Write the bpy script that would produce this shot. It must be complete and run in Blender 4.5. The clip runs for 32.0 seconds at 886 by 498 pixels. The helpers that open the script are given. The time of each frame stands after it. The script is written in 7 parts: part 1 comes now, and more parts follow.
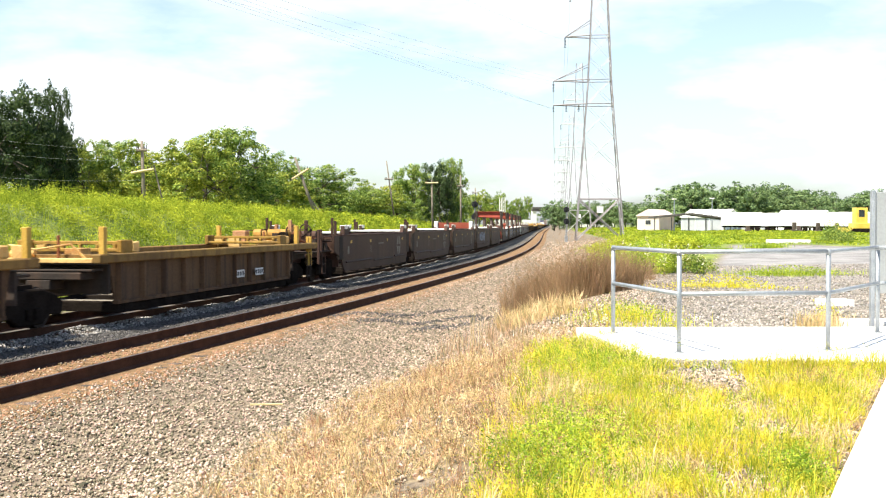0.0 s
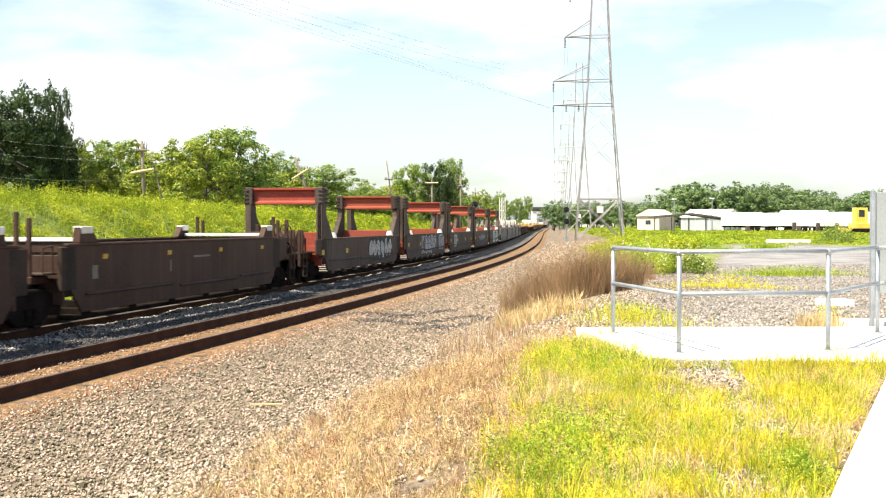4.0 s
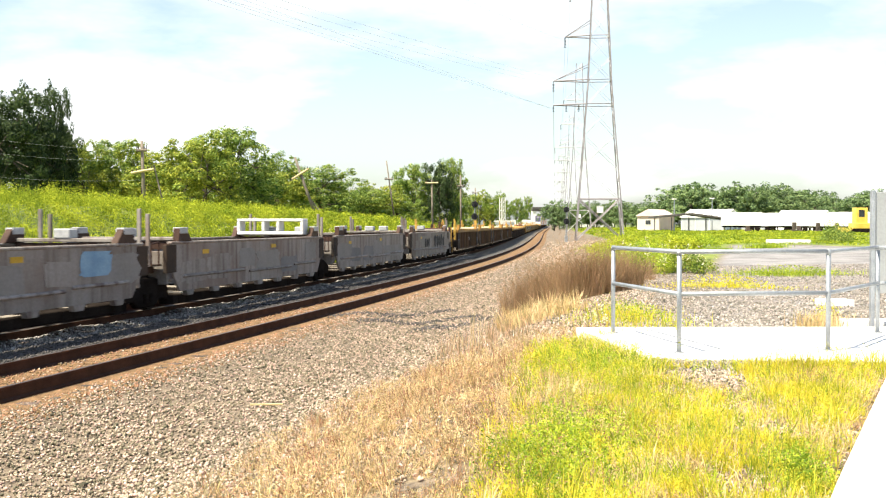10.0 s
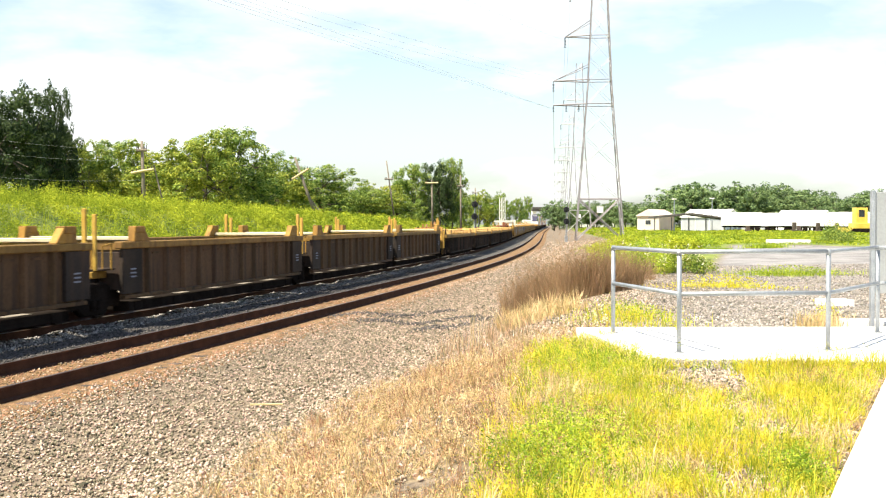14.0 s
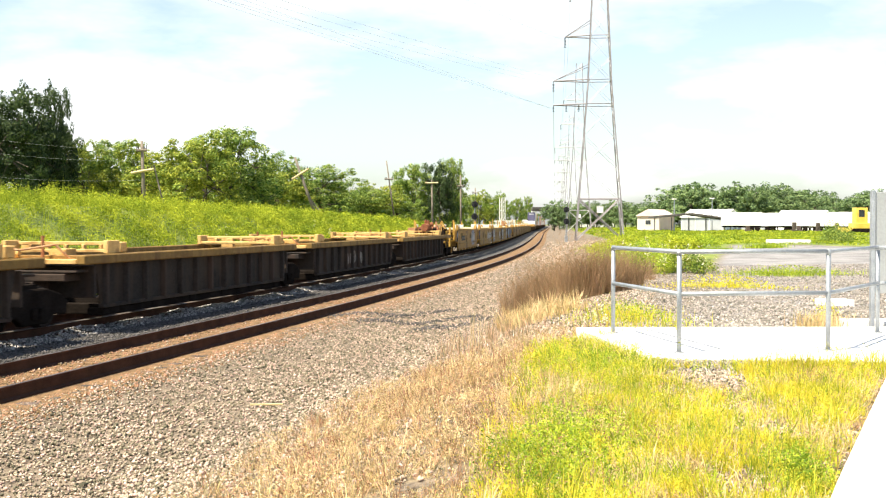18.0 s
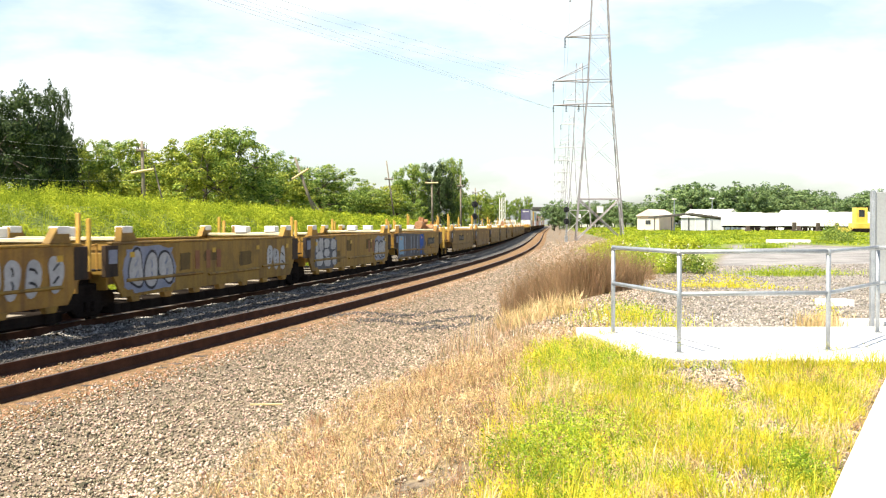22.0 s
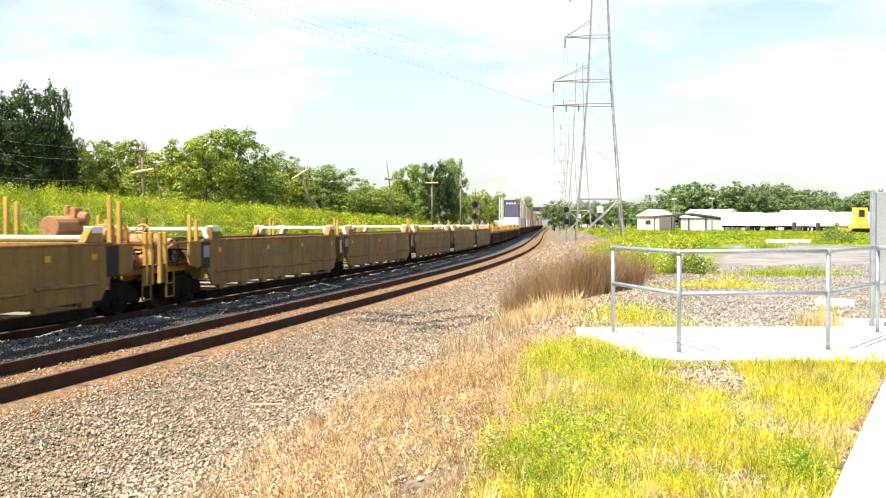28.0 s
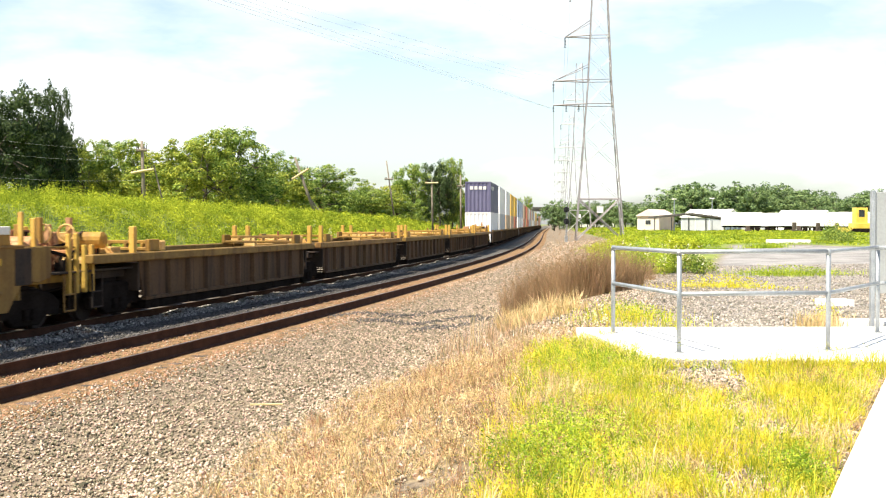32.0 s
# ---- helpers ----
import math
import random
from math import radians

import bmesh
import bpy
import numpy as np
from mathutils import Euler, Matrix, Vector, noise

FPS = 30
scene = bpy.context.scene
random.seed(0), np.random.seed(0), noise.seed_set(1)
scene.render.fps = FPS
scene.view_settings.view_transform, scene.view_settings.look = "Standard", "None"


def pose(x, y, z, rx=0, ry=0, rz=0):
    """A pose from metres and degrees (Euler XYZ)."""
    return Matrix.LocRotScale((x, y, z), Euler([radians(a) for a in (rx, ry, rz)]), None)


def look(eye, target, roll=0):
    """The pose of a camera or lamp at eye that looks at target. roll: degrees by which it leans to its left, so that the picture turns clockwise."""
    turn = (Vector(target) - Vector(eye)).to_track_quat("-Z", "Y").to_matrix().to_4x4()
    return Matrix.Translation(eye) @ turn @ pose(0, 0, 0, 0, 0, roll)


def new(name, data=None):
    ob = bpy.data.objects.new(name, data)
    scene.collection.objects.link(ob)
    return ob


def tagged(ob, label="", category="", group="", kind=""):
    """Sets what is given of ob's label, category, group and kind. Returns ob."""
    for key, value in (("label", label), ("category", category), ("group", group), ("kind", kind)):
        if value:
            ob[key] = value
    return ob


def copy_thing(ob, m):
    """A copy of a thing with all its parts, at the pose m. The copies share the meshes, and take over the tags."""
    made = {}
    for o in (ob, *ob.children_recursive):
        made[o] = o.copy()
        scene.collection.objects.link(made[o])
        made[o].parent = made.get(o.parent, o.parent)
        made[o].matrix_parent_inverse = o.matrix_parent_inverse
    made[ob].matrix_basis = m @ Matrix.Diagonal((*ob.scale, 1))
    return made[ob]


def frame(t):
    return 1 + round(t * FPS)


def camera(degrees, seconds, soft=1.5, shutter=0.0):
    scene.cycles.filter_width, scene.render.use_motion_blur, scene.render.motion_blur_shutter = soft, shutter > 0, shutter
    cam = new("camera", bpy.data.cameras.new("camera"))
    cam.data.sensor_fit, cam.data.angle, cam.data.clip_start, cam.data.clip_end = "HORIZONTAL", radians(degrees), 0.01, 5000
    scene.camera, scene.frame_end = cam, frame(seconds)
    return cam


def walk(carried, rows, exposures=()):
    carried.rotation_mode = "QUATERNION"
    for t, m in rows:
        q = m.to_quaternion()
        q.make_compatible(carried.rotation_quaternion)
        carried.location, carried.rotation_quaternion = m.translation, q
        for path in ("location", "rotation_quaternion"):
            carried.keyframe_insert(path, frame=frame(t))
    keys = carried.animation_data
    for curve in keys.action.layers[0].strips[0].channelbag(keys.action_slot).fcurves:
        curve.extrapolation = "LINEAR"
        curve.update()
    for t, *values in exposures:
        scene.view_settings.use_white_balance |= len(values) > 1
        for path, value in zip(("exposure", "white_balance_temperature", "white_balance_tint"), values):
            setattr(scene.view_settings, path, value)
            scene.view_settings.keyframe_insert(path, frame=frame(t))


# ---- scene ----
# Camera: stands still beside a curved double-track railway. z = 0 is the top of the rails.
cam = camera(42.81, 32.0, soft=1.2, shutter=0.14)
EYE = (0.0, 0.0, 2.208)
VIEW = look(EYE, (0.0, 100.0, 2.208 - 100.0 * 0.022125))
EXPO = 1.25
walk(cam, [(0.0, VIEW), (32.0, VIEW)], exposures=[(0.0, EXPO, 6200, 6), (2.0, EXPO, 6350, 6), (5.0, EXPO, 6500, 6), (32.0, EXPO, 6500, 6)])

# ---- light ----
SUN_TO = Vector((-0.50, -0.33, 1.0)).normalized()
EXPOSURE_SKY = 0.094
CLOUD_GAIN = 1.5
world = bpy.data.worlds.new("world")
scene.world = world
world.use_nodes = True
wn, wl = world.node_tree.nodes, world.node_tree.links
wn.clear()
w_out = wn.new("ShaderNodeOutputWorld")
w_bg = wn.new("ShaderNodeBackground")
sky = wn.new("ShaderNodeTexSky")
sky.sky_type = "NISHITA"
sky.sun_disc = False
sky.sun_elevation = math.asin(SUN_TO.z)
sky.sun_rotation = math.atan2(SUN_TO.x, SUN_TO.y)
sky.air_density, sky.dust_density, sky.ozone_density = 1.0, 1.6, 1.0
w_co = wn.new("ShaderNodeTexCoord")
w_map = wn.new("ShaderNodeMapping")
w_map.inputs["Scale"].default_value = (1.0, 1.0, 3.2)
w_noise = wn.new("ShaderNodeTexNoise")
w_noise.inputs["Scale"].default_value = 2.6
w_noise.inputs["Detail"].default_value = 7.0
w_noise.inputs["Roughness"].default_value = 0.55
w_ramp = wn.new("ShaderNodeValToRGB")
w_ramp.color_ramp.elements[0].position = 0.46
w_ramp.color_ramp.elements[1].position = 0.64
w_mix = wn.new("ShaderNodeMix")
w_mix.data_type = "RGBA"
wl.new(w_co.outputs["Generated"], w_map.inputs["Vector"])
wl.new(w_map.outputs["Vector"], w_noise.inputs["Vector"])
wl.new(w_noise.outputs["Fac"], w_ramp.inputs["Fac"])
# Clouds crowd towards the horizon; overhead the sky is clear.
w_sep = wn.new("ShaderNodeSeparateXYZ")
wl.new(w_co.outputs["Generated"], w_sep.inputs["Vector"])
w_high = wn.new("ShaderNodeMapRange")
w_high.interpolation_type = "SMOOTHSTEP"
w_high.inputs["From Min"].default_value, w_high.inputs["From Max"].default_value = 0.12, 0.42
w_high.inputs["To Min"].default_value, w_high.inputs["To Max"].default_value = 1.0, 0.06
wl.new(w_sep.outputs["Z"], w_high.inputs["Value"])
w_cover = wn.new("ShaderNodeMath")
w_cover.operation = "MULTIPLY"
wl.new(w_ramp.outputs["Color"], w_cover.inputs[0])
wl.new(w_high.outputs["Result"], w_cover.inputs[1])
wl.new(w_cover.outputs[0], w_mix.inputs["Factor"])
w_grey = wn.new("ShaderNodeRGBToBW")
w_gain = wn.new("ShaderNodeMath")
w_gain.operation = "MULTIPLY_ADD"
w_gain.inputs[1].default_value, w_gain.inputs[2].default_value = CLOUD_GAIN, 1.0
w_lift = wn.new("ShaderNodeMix")
w_lift.data_type = "RGBA"
w_haze = wn.new("ShaderNodeMath")
w_haze.operation = "MULTIPLY"
w_haze.inputs[1].default_value = 0.2
wl.new(w_high.outputs["Result"], w_haze.inputs[0])
wl.new(w_haze.outputs[0], w_lift.inputs["Factor"])
wl.new(sky.outputs["Color"], w_grey.inputs["Color"])
wl.new(w_grey.outputs["Val"], w_gain.inputs[0])
wl.new(sky.outputs["Color"], w_lift.inputs["A"])
wl.new(w_gain.outputs[0], w_lift.inputs["B"])
wl.new(w_lift.outputs["Result"], w_mix.inputs["A"])
wl.new(w_gain.outputs[0], w_mix.inputs["B"])
wl.new(w_mix.outputs["Result"], w_bg.inputs["Color"])
w_bg.inputs["Strength"].default_value = EXPOSURE_SKY
wl.new(w_bg.outputs["Background"], w_out.inputs["Surface"])

sun_data = bpy.data.lights.new("sun", "SUN")
sun_data.energy, sun_data.angle, sun_data.color = 5.0, radians(0.53), (1.0, 0.90, 0.74)
sun = new("sun", sun_data)
sun.matrix_world = look(tuple(SUN_TO * 100), (0, 0, 0))


# ---- materials ----
def surf(name, c1, c2, scale=2.0, fine=40.0, rough=0.8, metal=0.0, bump=0.25, stain=None, amount=0.35,
         vary=0.0, translucent=0.0, coord="Object", island=False, spec=0.3, streak=None):
    """A surface of two tones at two scales, with relief, stains of a third tone and a change from piece to piece."""
    m = bpy.data.materials.new(name)
    m.use_nodes = True
    nt = m.node_tree
    nodes, link = nt.nodes, nt.links
    b = nodes["Principled BSDF"]
    co = nodes.new("ShaderNodeTexCoord")
    big = nodes.new("ShaderNodeTexNoise")
    big.inputs["Scale"].default_value, big.inputs["Detail"].default_value = scale, 6.0
    small = nodes.new("ShaderNodeTexNoise")
    small.inputs["Scale"].default_value, small.inputs["Detail"].default_value = fine, 4.0
    link.new(co.outputs[coord], big.inputs["Vector"])
    link.new(co.outputs[coord], small.inputs["Vector"])
    shift = None
    if vary and not island:
        shift = nodes.new("ShaderNodeMath")
        shift.operation = "MULTIPLY"
        shift.inputs[1].default_value = 60.0
        link.new(nodes.new("ShaderNodeObjectInfo").outputs["Random"], shift.inputs[0])
        big.noise_dimensions = "4D"
        link.new(shift.outputs[0], big.inputs["W"])
    add = nodes.new("ShaderNodeMath")
    add.operation = "MULTIPLY_ADD"
    add.inputs[1].default_value = 0.45
    link.new(small.outputs["Fac"], add.inputs[0])
    half = nodes.new("ShaderNodeMath")
    half.operation = "MULTIPLY"
    half.inputs[1].default_value = 0.6
    link.new(big.outputs["Fac"], half.inputs[0])
    link.new(half.outputs[0], add.inputs[2])
    ramp = nodes.new("ShaderNodeValToRGB")
    ramp.color_ramp.elements[0].position, ramp.color_ramp.elements[1].position = 0.38, 0.68
    ramp.color_ramp.elements[0].color, ramp.color_ramp.elements[1].color = (*c1, 1), (*c2, 1)
    link.new(add.outputs[0], ramp.inputs["Fac"])
    colour = ramp.outputs["Color"]
    if stain:
        st = nodes.new("ShaderNodeTexNoise")
        st.inputs["Scale"].default_value, st.inputs["Detail"].default_value = scale * 0.55, 9.0
        st.inputs["Roughness"].default_value = 0.65
        if shift:
            st.noise_dimensions = "4D"
            link.new(shift.outputs[0], st.inputs["W"])
        link.new(co.outputs[coord], st.inputs["Vector"])
        sr = nodes.new("ShaderNodeValToRGB")
        sr.color_ramp.elements[0].position, sr.color_ramp.elements[1].position = 0.5, 0.66
        link.new(st.outputs["Fac"], sr.inputs["Fac"])
        am = nodes.new("ShaderNodeMath")
        am.operation = "MULTIPLY"
        am.inputs[1].default_value = amount
        link.new(sr.outputs["Color"], am.inputs[0])
        mx = nodes.new("ShaderNodeMix")
        mx.data_type = "RGBA"
        link.new(am.outputs[0], mx.inputs["Factor"])
        link.new(colour, mx.inputs["A"])
        mx.inputs["B"].default_value = (*stain, 1)
        colour = mx.outputs["Result"]
    if streak:
        mp = nodes.new("ShaderNodeMapping")
        mp.inputs["Scale"].default_value = (5.0, 5.0, 0.35)
        link.new(co.outputs[coord], mp.inputs["Vector"])
        sn = nodes.new("ShaderNodeTexNoise")
        sn.inputs["Scale"].default_value, sn.inputs["Detail"].default_value = 1.0, 7.0
        link.new(mp.outputs["Vector"], sn.inputs["Vector"])
        if shift:
            sn.noise_dimensions = "4D"
            link.new(shift.outputs[0], sn.inputs["W"])
        sr2 = nodes.new("ShaderNodeValToRGB")
        sr2.color_ramp.elements[0].position, sr2.color_ramp.elements[1].position = 0.47, 0.70
        link.new(sn.outputs["Fac"], sr2.inputs["Fac"])
        am2 = nodes.new("ShaderNodeMath")
        am2.operation = "MULTIPLY"
        am2.inputs[1].default_value = 0.8
        link.new(sr2.outputs["Color"], am2.inputs[0])
        mx2 = nodes.new("ShaderNodeMix")
        mx2.data_type = "RGBA"
        link.new(am2.outputs[0], mx2.inputs["Factor"])
        link.new(colour, mx2.inputs["A"])
        mx2.inputs["B"].default_value = (*streak, 1)
        colour = mx2.outputs["Result"]
    if vary:
        if island:
            rnd = nodes.new("ShaderNodeNewGeometry").outputs["Random Per Island"]
        else:
            rnd = nodes.new("ShaderNodeObjectInfo").outputs["Random"]
        hsv = nodes.new("ShaderNodeHueSaturation")
        mr = nodes.new("ShaderNodeMapRange")
        mr.inputs["To Min"].default_value, mr.inputs["To Max"].default_value = 1 - vary, 1 + vary
        link.new(rnd, mr.inputs["Value"])
        link.new(mr.outputs["Result"], hsv.inputs["Value"])
        hr = nodes.new("ShaderNodeMapRange")
        hr.inputs["To Min"].default_value, hr.inputs["To Max"].default_value = 0.5 + vary * 0.06, 0.5 - vary * 0.06
        link.new(rnd, hr.inputs["Value"])
        link.new(hr.outputs["Result"], hsv.inputs["Hue"])
        link.new(colour, hsv.inputs["Color"])
        colour = hsv.outputs["Color"]
    link.new(colour, b.inputs["Base Color"])
    b.inputs["Roughness"].default_value, b.inputs["Metallic"].default_value = rough, metal
    b.inputs["Specular IOR Level"].default_value = spec
    if bump:
        bp = nodes.new("ShaderNodeBump")
        bp.inputs["Strength"].default_value, bp.inputs["Distance"].default_value = bump, 0.02
        link.new(small.outputs["Fac"], bp.inputs["Height"])
        link.new(bp.outputs["Normal"], b.inputs["Normal"])
    if translucent:
        tr = nodes.new("ShaderNodeBsdfTranslucent")
        link.new(colour, tr.inputs["Color"])
        ms = nodes.new("ShaderNodeMixShader")
        ms.inputs["Fac"].default_value = translucent
        link.new(b.outputs["BSDF"], ms.inputs[1])
        link.new(tr.outputs["BSDF"], ms.inputs[2])
        link.new(ms.outputs["Shader"], nodes["Material Output"].inputs["Surface"])
    return m


STONE = surf("ballast stone", (0.115, 0.088, 0.060), (0.52, 0.425, 0.305), 14, 60, 0.9, vary=0.8, island=True)
GREYSTONE = surf("grey crushed stone", (0.150, 0.130, 0.108), (0.40, 0.36, 0.31), 9, 60, 0.9, vary=0.6, island=True)
# Lightened and darkened ballast: sun and train shade put into the stone colour.
PALESTONE = surf("ballast stone lightened as sunlit", (0.11, 0.10, 0.09), (0.42, 0.395, 0.36), 9, 60, 0.9, vary=0.65, island=True)
DARKSTONE = surf("shade-darkened ballast", (0.030, 0.027, 0.026), (0.12, 0.11, 0.105), 9, 60, 0.9, vary=0.6, island=True)
BALLAST = surf("ballast bed", (0.06, 0.05, 0.042), (0.17, 0.15, 0.13), 1.2, 34, 0.95, bump=1.0, stain=(0.16, 0.08, 0.035), amount=0.3)
RUSTBED = surf("rusty ballast", (0.085, 0.047, 0.022), (0.29, 0.175, 0.085), 5, 60, 0.95, bump=1.0)
RAIL = surf("rusty rail steel", (0.042, 0.020, 0.013), (0.085, 0.040, 0.024), 3, 50, 0.85, 0.0, 0.2, spec=0.1)
RAILTOP = surf("worn rail head", (0.12, 0.10, 0.09), (0.22, 0.19, 0.17), 2, 50, 0.35, 0.8, 0.05)
TIE = surf("weathered tie timber", (0.05, 0.038, 0.03), (0.13, 0.10, 0.08), 3, 40, 0.9, vary=0.3)
DRYGRASS = surf("dry grass", (0.42, 0.29, 0.11), (0.86, 0.68, 0.36), 1.6, 9, 0.8, bump=0, vary=0.45, island=True, translucent=0.3)
YELLOWGRASS = surf("yellow-green grass", (0.46, 0.44, 0.030), (0.90, 0.79, 0.085), 1.5, 9, 0.75, bump=0, vary=0.4, island=True, translucent=0.5)
GREENGRASS = surf("green weeds", (0.17, 0.27, 0.018), (0.46, 0.55, 0.045), 1.2, 9, 0.75, bump=0, vary=0.45, island=True, translucent=0.4)
BANKLEAF = surf("bank weeds", (0.25, 0.31, 0.026), (0.47, 0.50, 0.045), 0.55, 3, 0.8, bump=0, spec=0.05, vary=0.22, island=True, translucent=0.35)
BANKGREEN = surf("green bank weeds", (0.115, 0.175, 0.016), (0.29, 0.355, 0.035), 0.55, 3, 0.8, bump=0, spec=0.05, vary=0.25, island=True, translucent=0.3)
BLOSSOM = surf("pale flower heads", (0.62, 0.58, 0.25), (0.82, 0.79, 0.55), 2, 8, 0.8, bump=0, spec=0.1, vary=0.15, island=True, translucent=0.3)
LEAF = surf("tree leaves", (0.085, 0.165, 0.026), (0.27, 0.345, 0.06), 0.4, 6, 0.7, bump=0, vary=0.6, island=True, translucent=0.14)
LEAFY = surf("yellowing leaves", (0.12, 0.20, 0.024), (0.40, 0.41, 0.05), 0.25, 4, 0.7, bump=0, vary=0.5, island=True, translucent=0.2)
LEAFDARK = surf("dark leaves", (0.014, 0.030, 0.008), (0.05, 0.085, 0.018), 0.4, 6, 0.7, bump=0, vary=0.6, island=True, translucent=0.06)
# Leaves of the far trees, with distance haze mixed into their colour.
LEAFFAR = surf("far leaves with haze tint", (0.09, 0.15, 0.06), (0.22, 0.30, 0.11), 0.3, 4, 0.75, bump=0, vary=0.4, island=True, translucent=0.15)
REED = surf("brown reeds", (0.235, 0.145, 0.072), (0.415, 0.28, 0.155), 0.8, 8, 0.85, bump=0, vary=0.3, island=True, translucent=0.3)
BARK = surf("bark", (0.05, 0.04, 0.03), (0.12, 0.10, 0.075), 5, 40, 0.9, bump=0.6)
CONCRETE = surf("pale concrete", (0.66, 0.64, 0.60), (0.80, 0.78, 0.74), 1.2, 50, 0.85, bump=0.2, stain=(0.5, 0.46, 0.40))
GALV = surf("galvanised steel pipe", (0.26, 0.28, 0.30), (0.40, 0.42, 0.45), 6, 60, 0.45, 0.45, 0.1)
TOWERSTEEL = surf("tower steel", (0.20, 0.18, 0.19), (0.32, 0.30, 0.31), 0.8, 20, 0.6, 0.3, 0.1)
# Tower steel made lighter: sky light and haze put into its colour.
PALESTEEL = surf("tower steel lightened for sky light and haze", (0.42, 0.41, 0.42), (0.58, 0.57, 0.58), 0.8, 20, 0.6, 0.1, 0.05)
INSUL = surf("brown insulator", (0.03, 0.02, 0.02), (0.07, 0.05, 0.05), 3, 30, 0.3)
WIRE = surf("line wire", (0.40, 0.41, 0.42), (0.55, 0.56, 0.57), 1, 10, 0.6, 0.2, 0)
POLEWOOD = surf("grey pole wood", (0.12, 0.10, 0.08), (0.26, 0.22, 0.17), 2, 30, 0.9, bump=0.4)
ARMWOOD = surf("sunlit crossarm wood", (0.42, 0.33, 0.16), (0.62, 0.50, 0.28), 2, 30, 0.85)
SIGNGREY = surf("grey sign sheet", (0.30, 0.31, 0.31), (0.38, 0.39, 0.39), 1, 40, 0.5, 0.3, 0.03)
WHITEWALL = surf("white wall", (0.80, 0.80, 0.78), (0.87, 0.87, 0.86), 0.3, 8, 0.8, stain=(0.70, 0.68, 0.65), amount=0.25)
PINKWALL = surf("pinkish wall", (0.60, 0.45, 0.40), (0.72, 0.57, 0.51), 0.4, 8, 0.8)
ROOFDARK = surf("dark roof", (0.05, 0.045, 0.04), (0.12, 0.11, 0.10), 0.5, 10, 0.8)
GLASSDARK = surf("dark window glass", (0.02, 0.022, 0.025), (0.05, 0.055, 0.06), 0.5, 8, 0.15, bump=0)
MACHINE = surf("yellow machine paint", (0.64, 0.42, 0.06), (0.80, 0.56, 0.12), 0.8, 12, 0.5)

# Railway cars.
BROWN = surf("brown car paint", (0.044, 0.025, 0.019), (0.072, 0.044, 0.035), 0.5, 14, 0.6, vary=0.1, stain=(0.075, 0.042, 0.030), amount=0.6, spec=0.08, streak=(0.085, 0.05, 0.036))
GREYCAR = surf("faded grey car paint", (0.205, 0.182, 0.162), (0.31, 0.285, 0.26), 0.5, 14, 0.65, vary=0.12, stain=(0.16, 0.10, 0.07), amount=0.6, spec=0.08, streak=(0.1, 0.07, 0.055))
BULKCAR = surf("grey-brown car paint", (0.058, 0.043, 0.035), (0.102, 0.080, 0.067), 0.5, 14, 0.65, vary=0.1, stain=(0.11, 0.055, 0.038), amount=0.7, spec=0.08, streak=(0.042, 0.029, 0.024))
YELLOW = surf("car yellow paint", (0.26, 0.145, 0.028), (0.37, 0.22, 0.055), 0.6, 14, 0.55, vary=0.1, stain=(0.085, 0.054, 0.032), amount=0.85, spec=0.08, streak=(0.145, 0.08, 0.034))
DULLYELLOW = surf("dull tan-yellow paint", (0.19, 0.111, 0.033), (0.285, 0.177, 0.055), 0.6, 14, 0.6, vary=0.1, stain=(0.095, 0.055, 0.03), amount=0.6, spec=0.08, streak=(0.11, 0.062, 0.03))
RIBBROWN = surf("grimy brown ribbed side", (0.080, 0.048, 0.026), (0.136, 0.084, 0.044), 0.5, 14, 0.7, vary=0.12, stain=(0.09, 0.055, 0.04), amount=0.65, spec=0.08, streak=(0.035, 0.026, 0.022))
SOOT = surf("sooty black steel", (0.024, 0.02, 0.018), (0.05, 0.041, 0.035), 0.6, 16, 0.75, vary=0.12, stain=(0.13, 0.08, 0.05), amount=0.4, spec=0.08, streak=(0.07, 0.045, 0.032))
RED = surf("faded red primer", (0.238, 0.050, 0.033), (0.317, 0.086, 0.056), 0.8, 14, 0.65, vary=0.08, stain=(0.20, 0.06, 0.04), amount=0.5, spec=0.08)
ORANGE = surf("rust orange casting", (0.29, 0.14, 0.065), (0.45, 0.26, 0.14), 2.5, 20, 0.7, spec=0.08)
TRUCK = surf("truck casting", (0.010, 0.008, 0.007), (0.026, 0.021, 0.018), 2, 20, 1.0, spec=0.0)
WHEEL = surf("wheel steel", (0.025, 0.020, 0.018), (0.05, 0.04, 0.035), 3, 30, 0.7, 0.1, spec=0.08)
CREAM = surf("cream weathered paint", (0.50, 0.42, 0.26), (0.66, 0.58, 0.40), 2, 20, 0.6, stain=(0.35, 0.24, 0.12), amount=0.4)
# Car yellow brightened: the sun on the posts is put into the paint.
LITYELLOW = surf("car yellow brightened as if sunlit", (0.42, 0.25, 0.05), (0.58, 0.37, 0.09), 2, 20, 0.6, vary=0.1, stain=(0.2, 0.11, 0.05), amount=0.5, spec=0.08)
WHITEPAINT = surf("white guide paint", (0.66, 0.64, 0.58), (0.80, 0.78, 0.72), 2, 20, 0.6, stain=(0.4, 0.3, 0.2), amount=0.3, spec=0.08)
LITGAP = surf("pale fill for sunlit gaps", (0.17, 0.145, 0.115), (0.27, 0.24, 0.195), 1.5, 20, 0.8, spec=0.08)
STENCIL = surf("worn stencil paint", (0.14, 0.125, 0.10), (0.22, 0.20, 0.165), 3, 30, 0.7, spec=0.08)
SIGNWHITE = surf("chalky stencil white", (0.55, 0.54, 0.52), (0.72, 0.71, 0.69), 3, 30, 0.7, spec=0.08)
